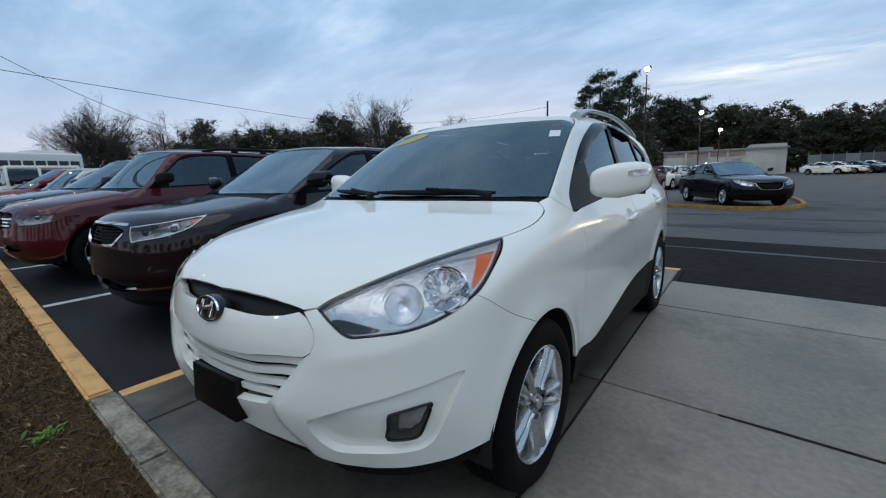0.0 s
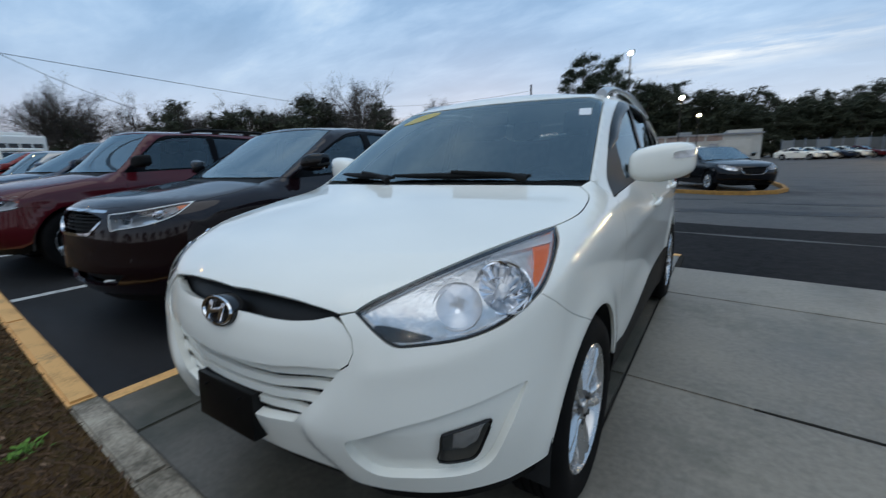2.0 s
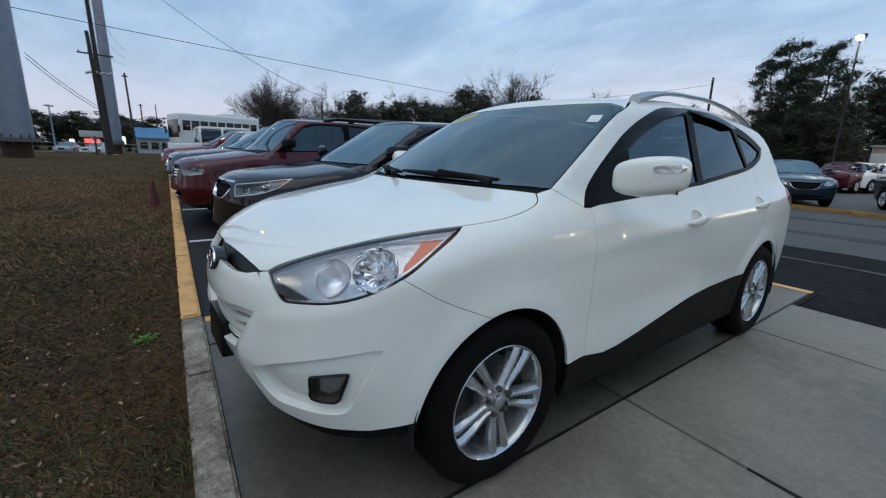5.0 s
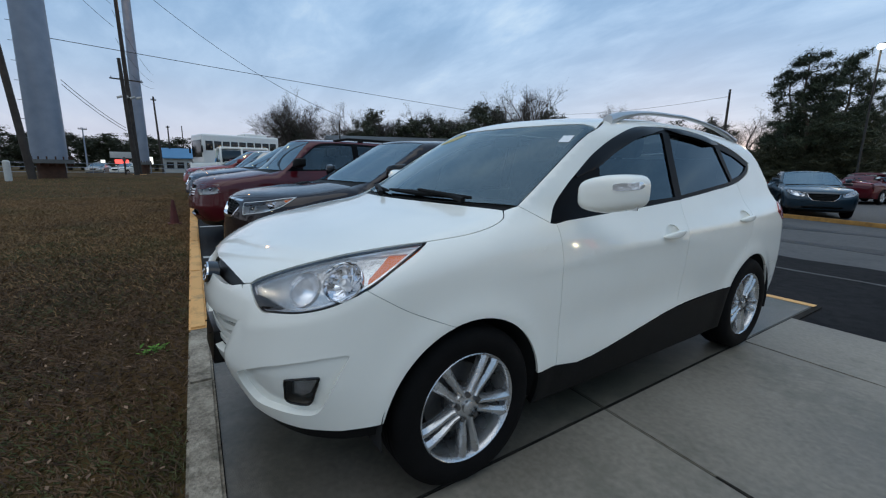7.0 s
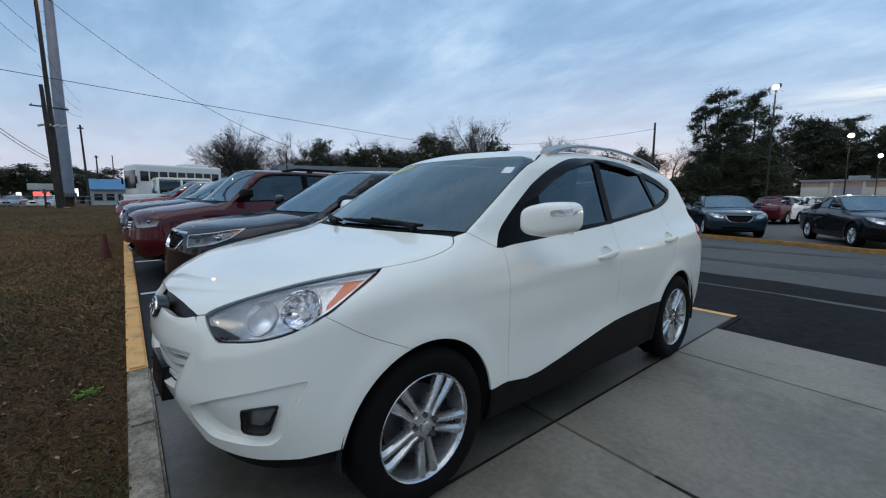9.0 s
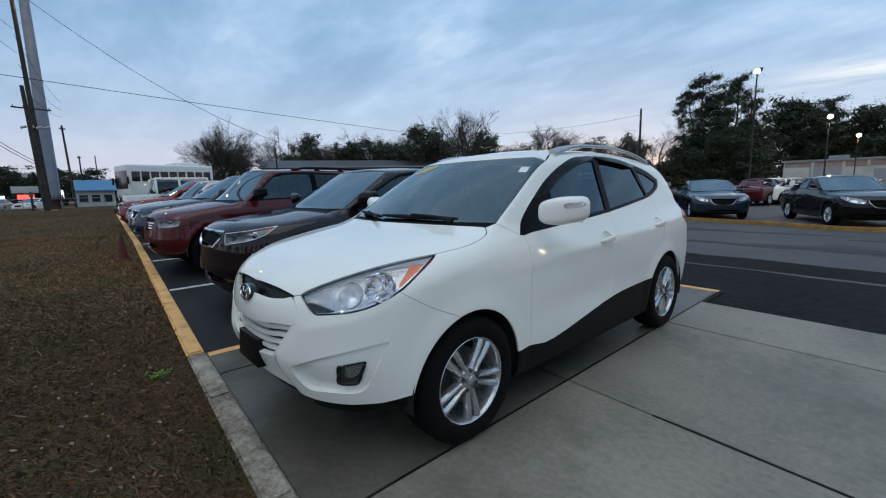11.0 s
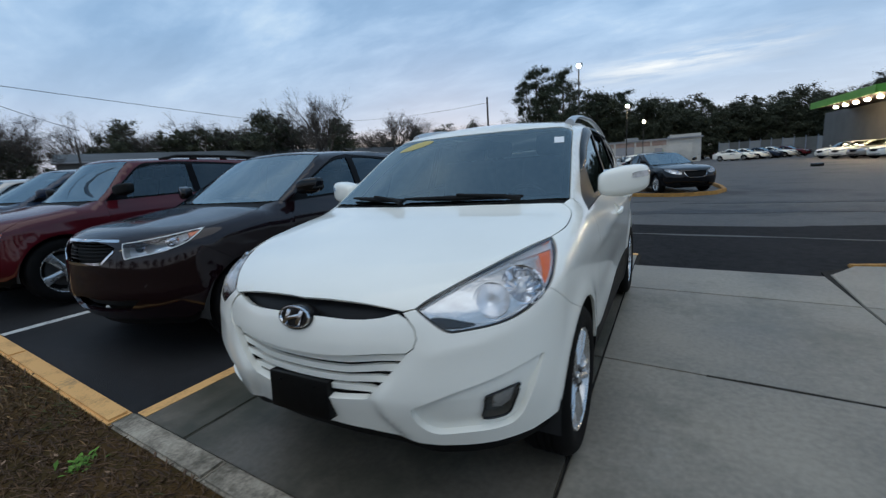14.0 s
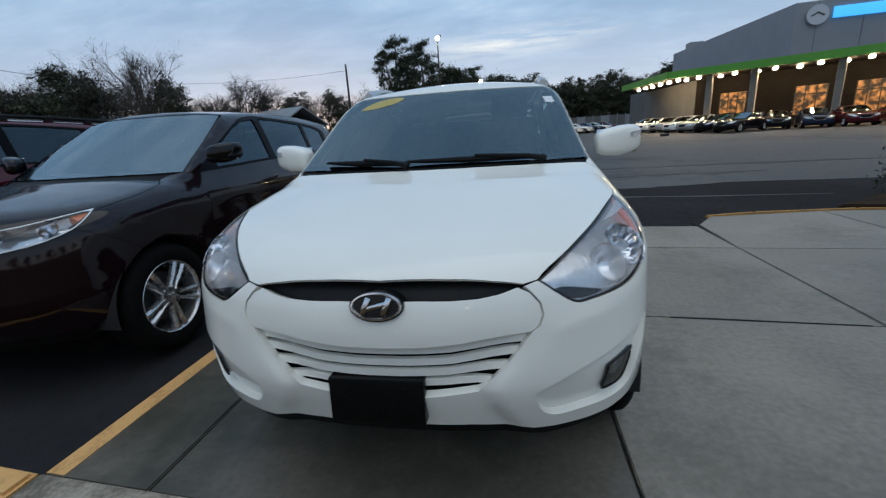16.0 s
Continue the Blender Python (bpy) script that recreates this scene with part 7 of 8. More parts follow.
for kind, az, el, dist, wide in (
        ("bare_tree", -75.4, 8.1, 46, 0.95), ("bare_tree", -74.2, 7.7, 47, 0.9), ("bare_tree", -74.6, 7.0, 48, 1.0), ("evergreen_tree", -73.2, 5.2, 50, 0.95), ("evergreen_tree", -75.6, 4.6, 52, 0.95), ("evergreen_tree", -74.4, 5.4, 46, 1.1),
        ("pine_tree", -17.5, 10.4, 47, 1.0), ("pine_tree", -16.2, 11.9, 46, 1.05), ("pine_tree", -13.4, 11.4, 48, 1.05), ("pine_tree", -14.9, 9.6, 47, 1.3), ("pine_tree", -12.2, 8.6, 52, 1.0),
        ("evergreen_tree", -16.5, 6.2, 50, 1.25), ("evergreen_tree", -14.9, 6.0, 51, 1.25), ("evergreen_tree", -13.2, 6.4, 52, 1.25), ("evergreen_tree", -12.0, 6.8, 54, 1.0), ("evergreen_tree", -10.2, 7.6, 94, 1.25), ("pine_tree", -8.8, 8.0, 95, 1.3), ("evergreen_tree", -17.4, 4.6, 49, 1.2),
        ("evergreen_tree", -6.8, 7.6, 98, 1.4), ("pine_tree", -5.4, 7.9, 100, 1.3), ("evergreen_tree", -4.4, 6.6, 99, 1.4), ("evergreen_tree", -2.4, 6.3, 98, 1.4), ("evergreen_tree", -8.6, 8.0, 97, 1.4),
        ("bare_tree", -44.2, 10.6, 52, 1.1), ("evergreen_tree", -42.4, 7.4, 54, 1.0), ("evergreen_tree", -50.2, 8.5, 58, 1.2), ("bare_tree", -47.4, 8.6, 60, 1.1), ("bare_tree", -35.2, 7.7, 66, 1.4),
        ("bare_tree", -32.6, 7.0, 68, 1.4), ("bare_tree", -38.6, 6.2, 68, 1.2), ("evergreen_tree", -53.0, 6.6, 60, 1.3), ("bare_tree", -52.0, 8.2, 66, 1.2), ("evergreen_tree", -57.4, 6.6, 62, 1.3),
        ("evergreen_tree", -60.4, 6.2, 62, 1.3), ("bare_tree", -55.6, 7.4, 66, 1.2), ("bare_tree", -63.0, 6.2, 64, 1.3), ("evergreen_tree", -65.2, 5.2, 62, 1.3), ("evergreen_tree", -67.6, 4.7, 64, 1.2)):
    plant(kind, az, el, dist, wide, pick=0 if kind == "bare_tree" and az < -70 else None)
for i in range(15):
    plant("evergreen_tree", -23.2 + 0.85 * i + trng.uniform(-0.3, 0.3), 2.6 + 0.05 * i + trng.uniform(-0.3, 0.5), 44 + 0.3 * i, 1.5)
for i in range(11):
    plant("evergreen_tree", -18.2 + 0.7 * i + trng.uniform(-0.3, 0.3), 4.6 + trng.uniform(-0.8, 0.8), 53 + 0.5 * i, 1.5)
for i in range(14):
    plant("evergreen_tree" if i % 3 == 1 else "bare_tree", -68 + 2.0 * i + trng.uniform(-0.5, 0.5), trng.uniform(6.0, 8.0), 66, 1.15)
for i in range(22):
    az = -66 + 2.15 * i
    plant("evergreen_tree" if trng.uniform() < 0.62 else "bare_tree", az + trng.uniform(-0.6, 0.6), trng.uniform(4.6, 6.2), trng.uniform(76, 86), 1.35)
for i in range(20):
    az = -8 + 1.7 * i
    plant("pine_tree" if i % 4 == 2 else "evergreen_tree", az + trng.uniform(-0.5, 0.5), trng.uniform(4.8, 6.6) + 0.5 * (i % 4 == 2), trng.uniform(100, 112), 1.15)
    for k in (0.4, 0.85, 1.3):
        plant("evergreen_tree", az + k + trng.uniform(-0.3, 0.3), trng.uniform(3.4, 5.4), trng.uniform(97, 104), 1.3)
for i in range(34):
    az = -106 + 0.9 * i
    plant("evergreen_tree", az, trng.uniform(2.2, 3.2) - 0.6 * (az > -88), trng.uniform(118, 135), 2.2)
# unseen trees behind the camera, added as a dark horizon for the paint's reflections
for i in range(18):
    az = 60 + 10.5 * i
    plant("evergreen_tree" if i % 3 else "pine_tree", az, trng.uniform(4.5, 6.5), trng.uniform(90, 110), 2.6)


# ---------------------------------------------------------------- poles, lamps, wires
def utility_pole(az, dist, h, r, arms, material=None, label="weathered wooden utility pole with crossarms", lean=0.0):
    x, y = at(az, dist)
    p = thing("utility_pole", label, "utility pole", None, "utility poles")
    part("pole", cyl((0, 0, -0.2), (0, 0, h), r, r * 0.62, 12), material or WOODPOLE, p)
    for z, w in arms:
        a = part("crossarm", box((0, 0, z), (0.10, w, 0.12), pose(0, 0, 0, 0, 0, 20), 0.01), WOODPOLE, p)
        for k in (-0.45, -0.2, 0.2, 0.45):
            part("insulator", cyl((k * w * 0.342 * -1, k * w * 0.94, z + 0.06), (k * w * 0.342 * -1, k * w * 0.94, z + 0.22), 0.05, 0.03, 8), STEELPOLE, a)
    p.matrix_world = pose(x, y, -0.1, lean)
    return p


def lamp_post(az, el, dist, label, glowm, heads=1, h=None, bulb=0.28):
    x, y = at(az, dist)
    h = h or 1.3 + dist * math.tan(radians(el))
    p = thing("lamp_post", label, "street lamp", None, "lot lamps")
    part("pole", cyl((0, 0, -0.1), (0, 0, h), 0.07, 0.05, 12), LAMPPOLE, p)
    part("base", cyl((0, 0, -0.1), (0, 0, 0.55), 0.26, 0.26, 16), CREAM, p)
    for k in range(heads):
        o = (k - (heads - 1) / 2) * 0.9
        hd = part("lamp_head", box((o + 0.12, -0.28, h + 0.05), (0.42, 0.55, 0.20), pose(0, 0, 0, 28), 0.04), LAMPPOLE, p)
        bm = bmesh.new()
        bmesh.ops.create_uvsphere(bm, u_segments=16, v_segments=10, radius=bulb)
        for v in bm.verts:
            v.co = Vector((v.co.x + o + 0.10, v.co.y * 0.7 - 0.50, v.co.z * 0.8 + h - 0.04))
        part("lamp_glass", bm, glowm, hd, "lit warm white lamp")
    p.matrix_world = pose(x, y, -0.05)
    return p


lamp_post(-11.8, 11.4, 38, "tall lot lamp post with lit floodlight", LAMPWHITE, bulb=0.19)
lamp_post(-5.8, 6.1, 55, "tall lot lamp post with lit floodlight", LAMPWHITE, h=7.2, bulb=0.2)
lamp_post(-3.7, 4.1, 76, "tall lot lamp post with lit floodlight", LAMPGLOW, h=6.75, bulb=0.22)
lamp_post(-140, 18, 22, "tall lot lamp post with lit floodlight", LAMPWHITE, h=8.0)
lamp_post(172, 18, 26, "tall lot lamp post with lit floodlight", LAMPWHITE, h=8.0)

utility_pole(-23.0, 46, 8.6, 0.14, [(8.2, 1.6), (7.5, 1.2)])
utility_pole(-99.55, 37.4, 18, 0.22, [(14.5, 2.4)], lean=4.5)
up = utility_pole(-91.2, 54, 21, 0.23, [(9.6, 2.8)], lean=1.0, label="tall dark wooden pole with lamp arm and crossarm")
utility_pole(-91.4, 52, 11.2, 0.23, [], lean=2.0, label="short dark wooden pole beside a taller one")
arm = part("lamp_arm", tube([(0, 0, 18.9), (0.3, 0.5, 19.5), (0.5, 1.1, 19.6)], 0.06, 8), STEELPOLE, up)
bm = bmesh.new()
bmesh.ops.create_uvsphere(bm, u_segments=16, v_segments=10, radius=0.34)
for v in bm.verts:
    v.co = Vector((v.co.x + 0.5, v.co.y + 1.3, v.co.z * 0.6 + 19.5))
part("lamp_glass", bm, LAMPORANGE, arm, "lit orange street lamp")
for sy in (-0.75, -0.25, 0.3, 0.8):
    part("insulator", cyl((0.25, sy - 0.22, 7.85), (0.25, sy + 0.22, 8.0), 0.11, 0.11, 10), WALLWHITE, up, "white line insulator")
part("collar", cyl((0, 0, 0), (0, 0, 0.42), 0.62, 0.58, 16), YELPAINT, up, "yellow base collar")
utility_pole(-89.1, 78, 11.3, 0.17, [(10.8, 0.7)], lean=1.5)
utility_pole(-88.3, 95, 8.5, 0.16, [(8.2, 0.6)])
utility_pole(-87.0, 120, 10.5, 0.15, [])
utility_pole(-95.6, 80, 6.4, 0.12, [(6.2, 1.0)], STEELPOLE, "slim steel pole by the far road")
sp = utility_pole(-69.2, 49, 6.3, 0.10, [], WOODPOLE, "short wooden pole with a hooded lamp")
part("lamp_arm", tube([(0, 0, 6.1), (0.1, -0.3, 6.45), (0.15, -0.6, 6.35)], 0.04, 8), STEELPOLE, sp)

# great steel transmission poles
for az, dist, r0, r1, h, lab in ((-98.15, 39.5, 0.96, 0.74, 34, "huge grey steel transmission pole on a rusty base"), (-90.7, 60, 0.56, 0.30, 30, "tall grey steel transmission pole")):
    x, y = at(az, dist)
    p = thing("transmission_pole", lab, "transmission pole", None, "transmission poles")
    part("shaft", lathe([(r0, 1.5), (r0 * 0.98, 5), (r1, h)], 12, "z"), STEELPOLE, p)
    part("flange", cyl((0, 0, 1.35), (0, 0, 1.60), r0 * 1.30, r0 * 1.30, 24), WALLDARK, p)
    part("foundation", cyl((0, 0, -0.3), (0, 0, 1.36), r0 * 0.80, r0 * 0.78, 24), RUST, p)
    for k in range(16):
        a = 2 * math.pi * k / 16
        part("anchor_bolt", cyl((r0 * 1.17 * math.cos(a), r0 * 1.17 * math.sin(a), 1.15), (r0 * 1.17 * math.cos(a), r0 * 1.17 * math.sin(a), 1.80), 0.045, 0.045, 6), RUST, p)
    for z in np.arange(3.0, h, 1.2):
        part("step_peg", cyl((0, -r1, z), (0, -r0 - 0.18, z), 0.02, 0.02, 6), STEELPOLE, p)
    p.matrix_world = pose(x, y, -0.05)


def wire(a, b, sag, r, label="thin black overhead wire"):
    pts = []
    for i in range(33):
        t = i / 32
        q = Vector(a).lerp(Vector(b), t)
        q.z -= sag * 4 * t * (1 - t)
        pts.append(q)
    return solid("overhead_wire", tube(pts, r, 6), BLACKPL, label, "wire", "overhead wires")


def dirp(az, el, dist):
    x, y = at(az, dist)
    return (x, y, 1.3 + dist * math.tan(radians(el)))


wire(dirp(-97.3, 11.6, 40), dirp(-49, 7.0, 62), 0.1, 0.022)
wire(dirp(-49, 7.3, 62), dirp(-23, 8.2, 46), 0.8, 0.014)
wire(dirp(-92.0, 19.2, 48), dirp(-68.7, 6.3, 49), 1.3, 0.020)
for el in (13.5, 15.5, 18.0):
    wire(dirp(-91.85, el, 45), dirp(-100.3, el + 9, 36), 0.5, 0.014)
    wire(dirp(-91.85, el - 3, 45), dirp(-89.1, 4.0 + 0.3 * el, 78), 0.6, 0.014)
wire(dirp(-96.5, 8.0, 40), dirp(-91.85, 3.8, 46), 0.2, 0.020)
wire(dirp(-96.5, 7.6, 40), dirp(-91.85, 3.5, 46), 0.2, 0.020)


# ---------------------------------------------------------------- buildings
def gable(bm, x0, x1, y0, y1, z0, z1, over=0.3):
    """A low pitched roof with its ridge along x."""
    ym = (y0 + y1) / 2
    pts = []
    for x in (x0 - over, x1 + over):
        pts.append([bm.verts.new(v) for v in ((x, y0 - over, z0), (x, ym, z1), (x, y1 + over, z0), (x, y1 + over, z0 - 0.18), (x, ym, z1 - 0.18), (x, y0 - over, z0 - 0.18))])
    a, b = pts
    for k in range(6):
        bm.faces.new((a[k], a[(k + 1) % 6], b[(k + 1) % 6], b[k]))
    bm.faces.new(a[::-1])
    bm.faces.new(b)


# long dark metal shed behind the row
x0, y0 = at(-71.0, 54)
x1, y1 = at(-27, 70)
ln = math.hypot(x1 - x0, y1 - y0)
shed = thing("metal_shed", "long low dark metal shed with grey roof", "shed")
part("wall", box((ln / 2, 4, 2.1), (ln, 8, 4.3)), WALLDARK, shed)
bm = bmesh.new()
gable(bm, 0, ln, 0, 8, 4.35, 5.4)
part("roof", bm, SHEDROOF, shed)
part("fascia", box((ln / 2, -0.33, 4.32), (ln + 0.6, 0.06, 0.16)), WALLGREY, shed, "pale eaves strip")
for k in range(int(ln / 3.2)):
    part("wall_rib", box((1.6 + 3.2 * k, -0.03, 1.8), (0.12, 0.06, 3.5)), ROOFGREY, shed)
for k in range(3):
    d = part("shed_door", box((8 + 15 * k, -0.05, 1.4), (3.0, 0.08, 2.8), None, 0.01), ROOFGREY, shed)
shed.matrix_world = pose(x0, y0, 0, 0, 0, math.degrees(math.atan2(y1 - y0, x1 - x0)))
house = thing("gabled_house", "small dark gabled roof beyond the shed", "house")
part("wall", box((4, 3.5, 1.7), (8, 7, 3.4)), WALLDARK, house)
bm = bmesh.new()
gable(bm, 0, 8, 0, 7, 3.4, 5.6)
part("roof", bm, ROOFGREY, house)
x0, y0 = at(-35.5, 62)
house.matrix_world = pose(x0, y0, 0, 0, 0, -25)

# weathered white building at the lot's end
x0, y0 = at(-9.1, 82)
x1, y1 = at(2.4, 82)
ln = math.hypot(x1 - x0, y1 - y0)
wb = thing("white_building", "long low weathered white block building", "building")
part("wall", box((ln / 2, 5, 1.95), (ln, 10, 4.0)), WALLWHITE, wb)
part("roof", box((ln / 2, 5, 4.06), (ln + 0.5, 10.6, 0.22)), WALLGREY, wb, "pale grey flat roof edge")
part("roof_unit", box((ln * 0.36, 4, 4.45), (2.2, 2, 0.6), None, 0.03), ROOFGREY, wb)
for k, (u, w) in enumerate(((0.09, 3.0), (0.30, 3.0), (0.47, 1.2), (0.62, 1.2), (0.80, 4.4))):
    part("door", box((ln * u, -0.06, 1.55), (w, 0.1, 3.1 if w > 2 else 2.2), None, 0.01), WALLGREY if k % 2 else WALLWHITE, wb)
for u in (0.2, 0.4, 0.55, 0.7, 0.93):
    part("pilaster", box((ln * u, -0.10, 1.95), (0.3, 0.18, 3.98)), WALLWHITE, wb)
part("brick_band", box((ln * 0.36, -0.03, 3.45), (ln * 0.70, 0.06, 0.75)), FADEDBRICK, wb, "faded pinkish brick band under the roof edge")
for u, w, h in ((0.655, 1.5, 1.9), (0.705, 1.0, 2.5), (0.62, 0.7, 1.2)):
    part("mural_patch", box((ln * u, -0.035, h / 2 + 0.5), (w, 0.05, h)), MURAL, wb, "faded green paint on the wall")
part("parapet", box((ln * 0.86, 5, 4.35), (ln * 0.27, 10.2, 0.55)), WALLWHITE, wb)
wb.matrix_world = pose(x0, y0, -0.1, 0, 0, math.degrees(math.atan2(y1 - y0, x1 - x0)))
x0, y0 = at(3.7, 92)
low = thing("low_fence", "low grey slatted fence beyond the lot", "fence")
for k in range(12):
    part("fence_panel", box((1.5 + 1.5 * k, 0, 1.5), (1.40, 0.06, 2.6)), WALLDARK if k % 3 else ROOFGREY, low)
    part("fence_post", box((0.75 + 1.5 * k, 0, 1.6), (0.10, 0.10, 3.0)), STEELPOLE, low)
low.matrix_world = pose(x0, y0, -0.1, 0, 0, -6)

# blue-roofed shop and signs by the road
x0, y0 = at(-87.4, 92)
shop = thing("blue_roof_shop", "small shop with a blue metal roof", "shop")
part("wall", box((0, 3.2, 1.4), (5.2, 6.0, 2.8)), WALLWHITE, shop)
bm = bmesh.new()
gable(bm, -2.6, 2.6, 0, 6.4, 2.7, 4.5)
part("roof", bm, BLUEROOF, shop)
for k in range(3):
    part("shop_window", box((-1.6 + 1.6 * k, 0.17, 1.3), (1.1, 0.06, 1.2)), GLOSSBLK, shop)
shop.matrix_world = pose(x0, y0, -0.1, 0, 0, 90)
for az, el, dist, w, h, m, nm, lab in ((-92.7, 0.35, 72, 1.5, 0.55, SIGNRED, "lit_sign", "small lit red roadside sign"), (-92.7, 1.05, 72, 2.4, 0.8, WALLWHITE, "sign_board", "plain white roadside sign board"),
                                     (-90.2, 0.5, 75, 0.7, 1.1, SIGNWHITE, "lit_sign", "small lit pale roadside sign"), (-94.3, 0.3, 78, 0.5, 0.5, SIGNWHITE, "lit_sign", "small lit pale roadside sign")):
    x0, y0 = at(az, dist)
    z = 1.3 + dist * math.tan(radians(el))
    s = thing(nm, lab, "sign", None, "roadside signs")
    part("panel", box((0, 0, z), (0.14, w, h), None, 0.02), m, s)
    part("post", box((-0.02, 0, z / 2 - 0.05), (0.12, 0.14, z)), STEELPOLE, s)
    s.matrix_world = pose(x0, y0, -0.1)
# chain of far road fence
fence = thing("rail_fence", "thin steel rail fence along the road", "fence")
for k in range(26):
    part("fence_post", cyl((0, 2.2 * k, 0), (0, 2.2 * k, 1.5), 0.04, 0.04, 6), STEELPOLE, fence)
for z in (0.5, 1.0, 1.45):
    part("rail", cyl((0, 0, z), (0, 55, z), 0.03, 0.03, 6), STEELPOLE, fence)
fence.matrix_world = pose(-58, -52, -0.1)

# ---------------------------------------------------------------- the showroom with its canopy
C1 = Vector(at(16.0, 47.5))
C2 = Vector(at(36.5, 44.5))
C0 = Vector(at(11.6, 60))
C3 = C2 + (C2 - C1).normalized() * 14
CT, CB = 5.62, 5.00
show = thing("showroom", "grey panelled showroom with lit canopy and green fascia", "building")


def wall_between(name, a, b, z0, z1, thick, material, parent, label=""):
    d = b - a
    m = (a + b) / 2
    bm = box((m.x, m.y, (z0 + z1) / 2), (d.length, thick, z1 - z0), pose(0, 0, 0, 0, 0, math.degrees(math.atan2(d.y, d.x))))
    return part(name, bm, material, parent, label)


for a, b in ((C0, C1), (C1, C3)):
    wall_between("fascia", a, b, CB, CT, 0.25, GREENTRIM, show, "bright green canopy fascia")
back = (C3 - C1).normalized()
inn = Vector((-back.y, back.x))
if inn.y < 0:
    inn = -inn
K1 = C1 + inn * 6.5 + back * 0.8
K0 = K1 + Vector((-1.0, 22.0))
K3 = C3 + inn * 6.5
deck = bmesh.new()
for z0, z1 in ((CB + 0.05, CB + 0.45),):
    ring = [C0, C1, C3, K3 + inn * 2, K0 + Vector((6, 0))]
    lo = [deck.verts.new((p.x, p.y, z0)) for p in ring]
    hi = [deck.verts.new((p.x, p.y, z1)) for p in ring]
    deck.faces.new(lo[::-1])
    deck.faces.new(hi)
    for i in range(5):
        deck.faces.new((lo[i], lo[(i + 1) % 5], hi[(i + 1) % 5], hi[i]))
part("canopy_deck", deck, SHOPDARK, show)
B1 = Vector(at(27.0, 48.5))
HB = 10.0
BL = Vector(at(17.0, 71))
front_d = (Vector(at(36.0, 52)) - B1).normalized()
front_n = Vector((-front_d.y, front_d.x))
fang = math.degrees(math.atan2(front_d.y, front_d.x))
mass = bmesh.new()
ring = [B1, B1 + front_d * 32, B1 + front_d * 32 + front_n * 26, BL]
lo = [mass.verts.new((p.x, p.y, CB + 0.3)) for p in ring]
hi = [mass.verts.new((p.x, p.y, HB)) for p in ring]
mass.faces.new(hi)
mass.faces.new(lo[::-1])
for i in range(4):
    mass.faces.new((lo[i], lo[(i + 1) % 4], hi[(i + 1) % 4], hi[i]))
part("upper_wall", mass, WALLGREY, show)
part("roof_unit", box((BL.x + 1.5, BL.y - 3, HB + 0.4), (1.6, 1.6, 0.8)), ROOFGREY, show)
for i in range(9):
    q = B1 + front_d * (3.2 * i + 1.6) - front_n * 0.012
    part("panel_joint", box((q.x, q.y, (CB + HB) / 2 + 0.4), (0.03, 0.02, HB - CB - 0.8), pose(0, 0, 0, 0, 0, fang)), WALLDARK, show)
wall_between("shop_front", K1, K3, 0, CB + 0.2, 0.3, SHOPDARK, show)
wall_between("side_wall", K0, K1, 0, CB + 0.2, 0.3, WALLDARK, show)
ang = math.degrees(math.atan2(back.y, back.x))
for i in range(6):
    q = K1 + back * (3.4 + 4.1 * i + (1.9 if i else 0)) - inn * 0.17
    w = part("shop_window", box((q.x, q.y, 2.2), (2.2, 0.10, 2.5), pose(0, 0, 0, 0, 0, ang)), SHOWROOM, show, "warmly lit showroom window")
    for s in (-1.12, -0.4, 0.4, 1.12):
        e = q + back * s - inn * 0.06
        part("mullion", box((e.x, e.y, 2.2), (0.09, 0.10, 2.56), pose(0, 0, 0, 0, 0, ang)), LAMPPOLE, w)
    e = q - inn * 0.06
    part("transom", box((e.x, e.y, 2.7), (2.2, 0.08, 0.08), pose(0, 0, 0, 0, 0, ang)), LAMPPOLE, w)
for u in (3.4, 6.8, 12.4, 18.0, 24.0):
    q = C1 + back * u + inn * 0.9
    part("column", box((q.x, q.y, CB / 2), (0.50, 0.50, CB + 0.1), pose(0, 0, 0, 0, 0, ang), 0.03), CREAM, show)
sd = (C0 - C1).normalized()


def spot(p, parent, r=0.19):
    bm = bmesh.new()
    bmesh.ops.create_uvsphere(bm, u_segments=12, v_segments=8, radius=r)
    for v in bm.verts:
        v.co = Vector((v.co.x + p[0], v.co.y + p[1], v.co.z * 0.6 + p[2]))
    return part("canopy_light", bm, LAMPGLOW, parent, "lit warm canopy light")


for i in range(22):
    q = C1 + back * (0.9 + 1.45 * i) + inn * (1.2 if i % 2 else 2.6)
    spot((q.x, q.y, CB - 0.12), show)
for i in range(6):
    q = C1 + sd * (1.0 + 2.1 * i) + Vector((1.4, 0))
    spot((q.x, q.y, CB - 0.12), show)
# plain round emblem and plain blue sign bar on the upper wall
q = B1 + front_d * 1.55 - front_n * 0.10
part("emblem", cyl((q.x, q.y, 8.9), (q.x - front_n.x * 0.12, q.y - front_n.y * 0.12, 8.9), 0.72, 0.78, 28), SATIN, show, "round silver emblem")
em = bmesh.new()
q2 = B1 + front_d * 1.55 - front_n * 0.24
for s in (-1, 1):
    add_box(em, (q2.x + front_d.x * 0.22 * s, q2.y + front_d.y * 0.22 * s, 8.95), (0.56, 0.05, 0.12), pose(0, 0, 0, 0, 0, fang) @ pose(0, 0, 0, 0, 28 * s, 0), 0.02)
part("emblem_wings", em, DASH, show)
q = B1 + front_d * 4.75 - front_n * 0.12
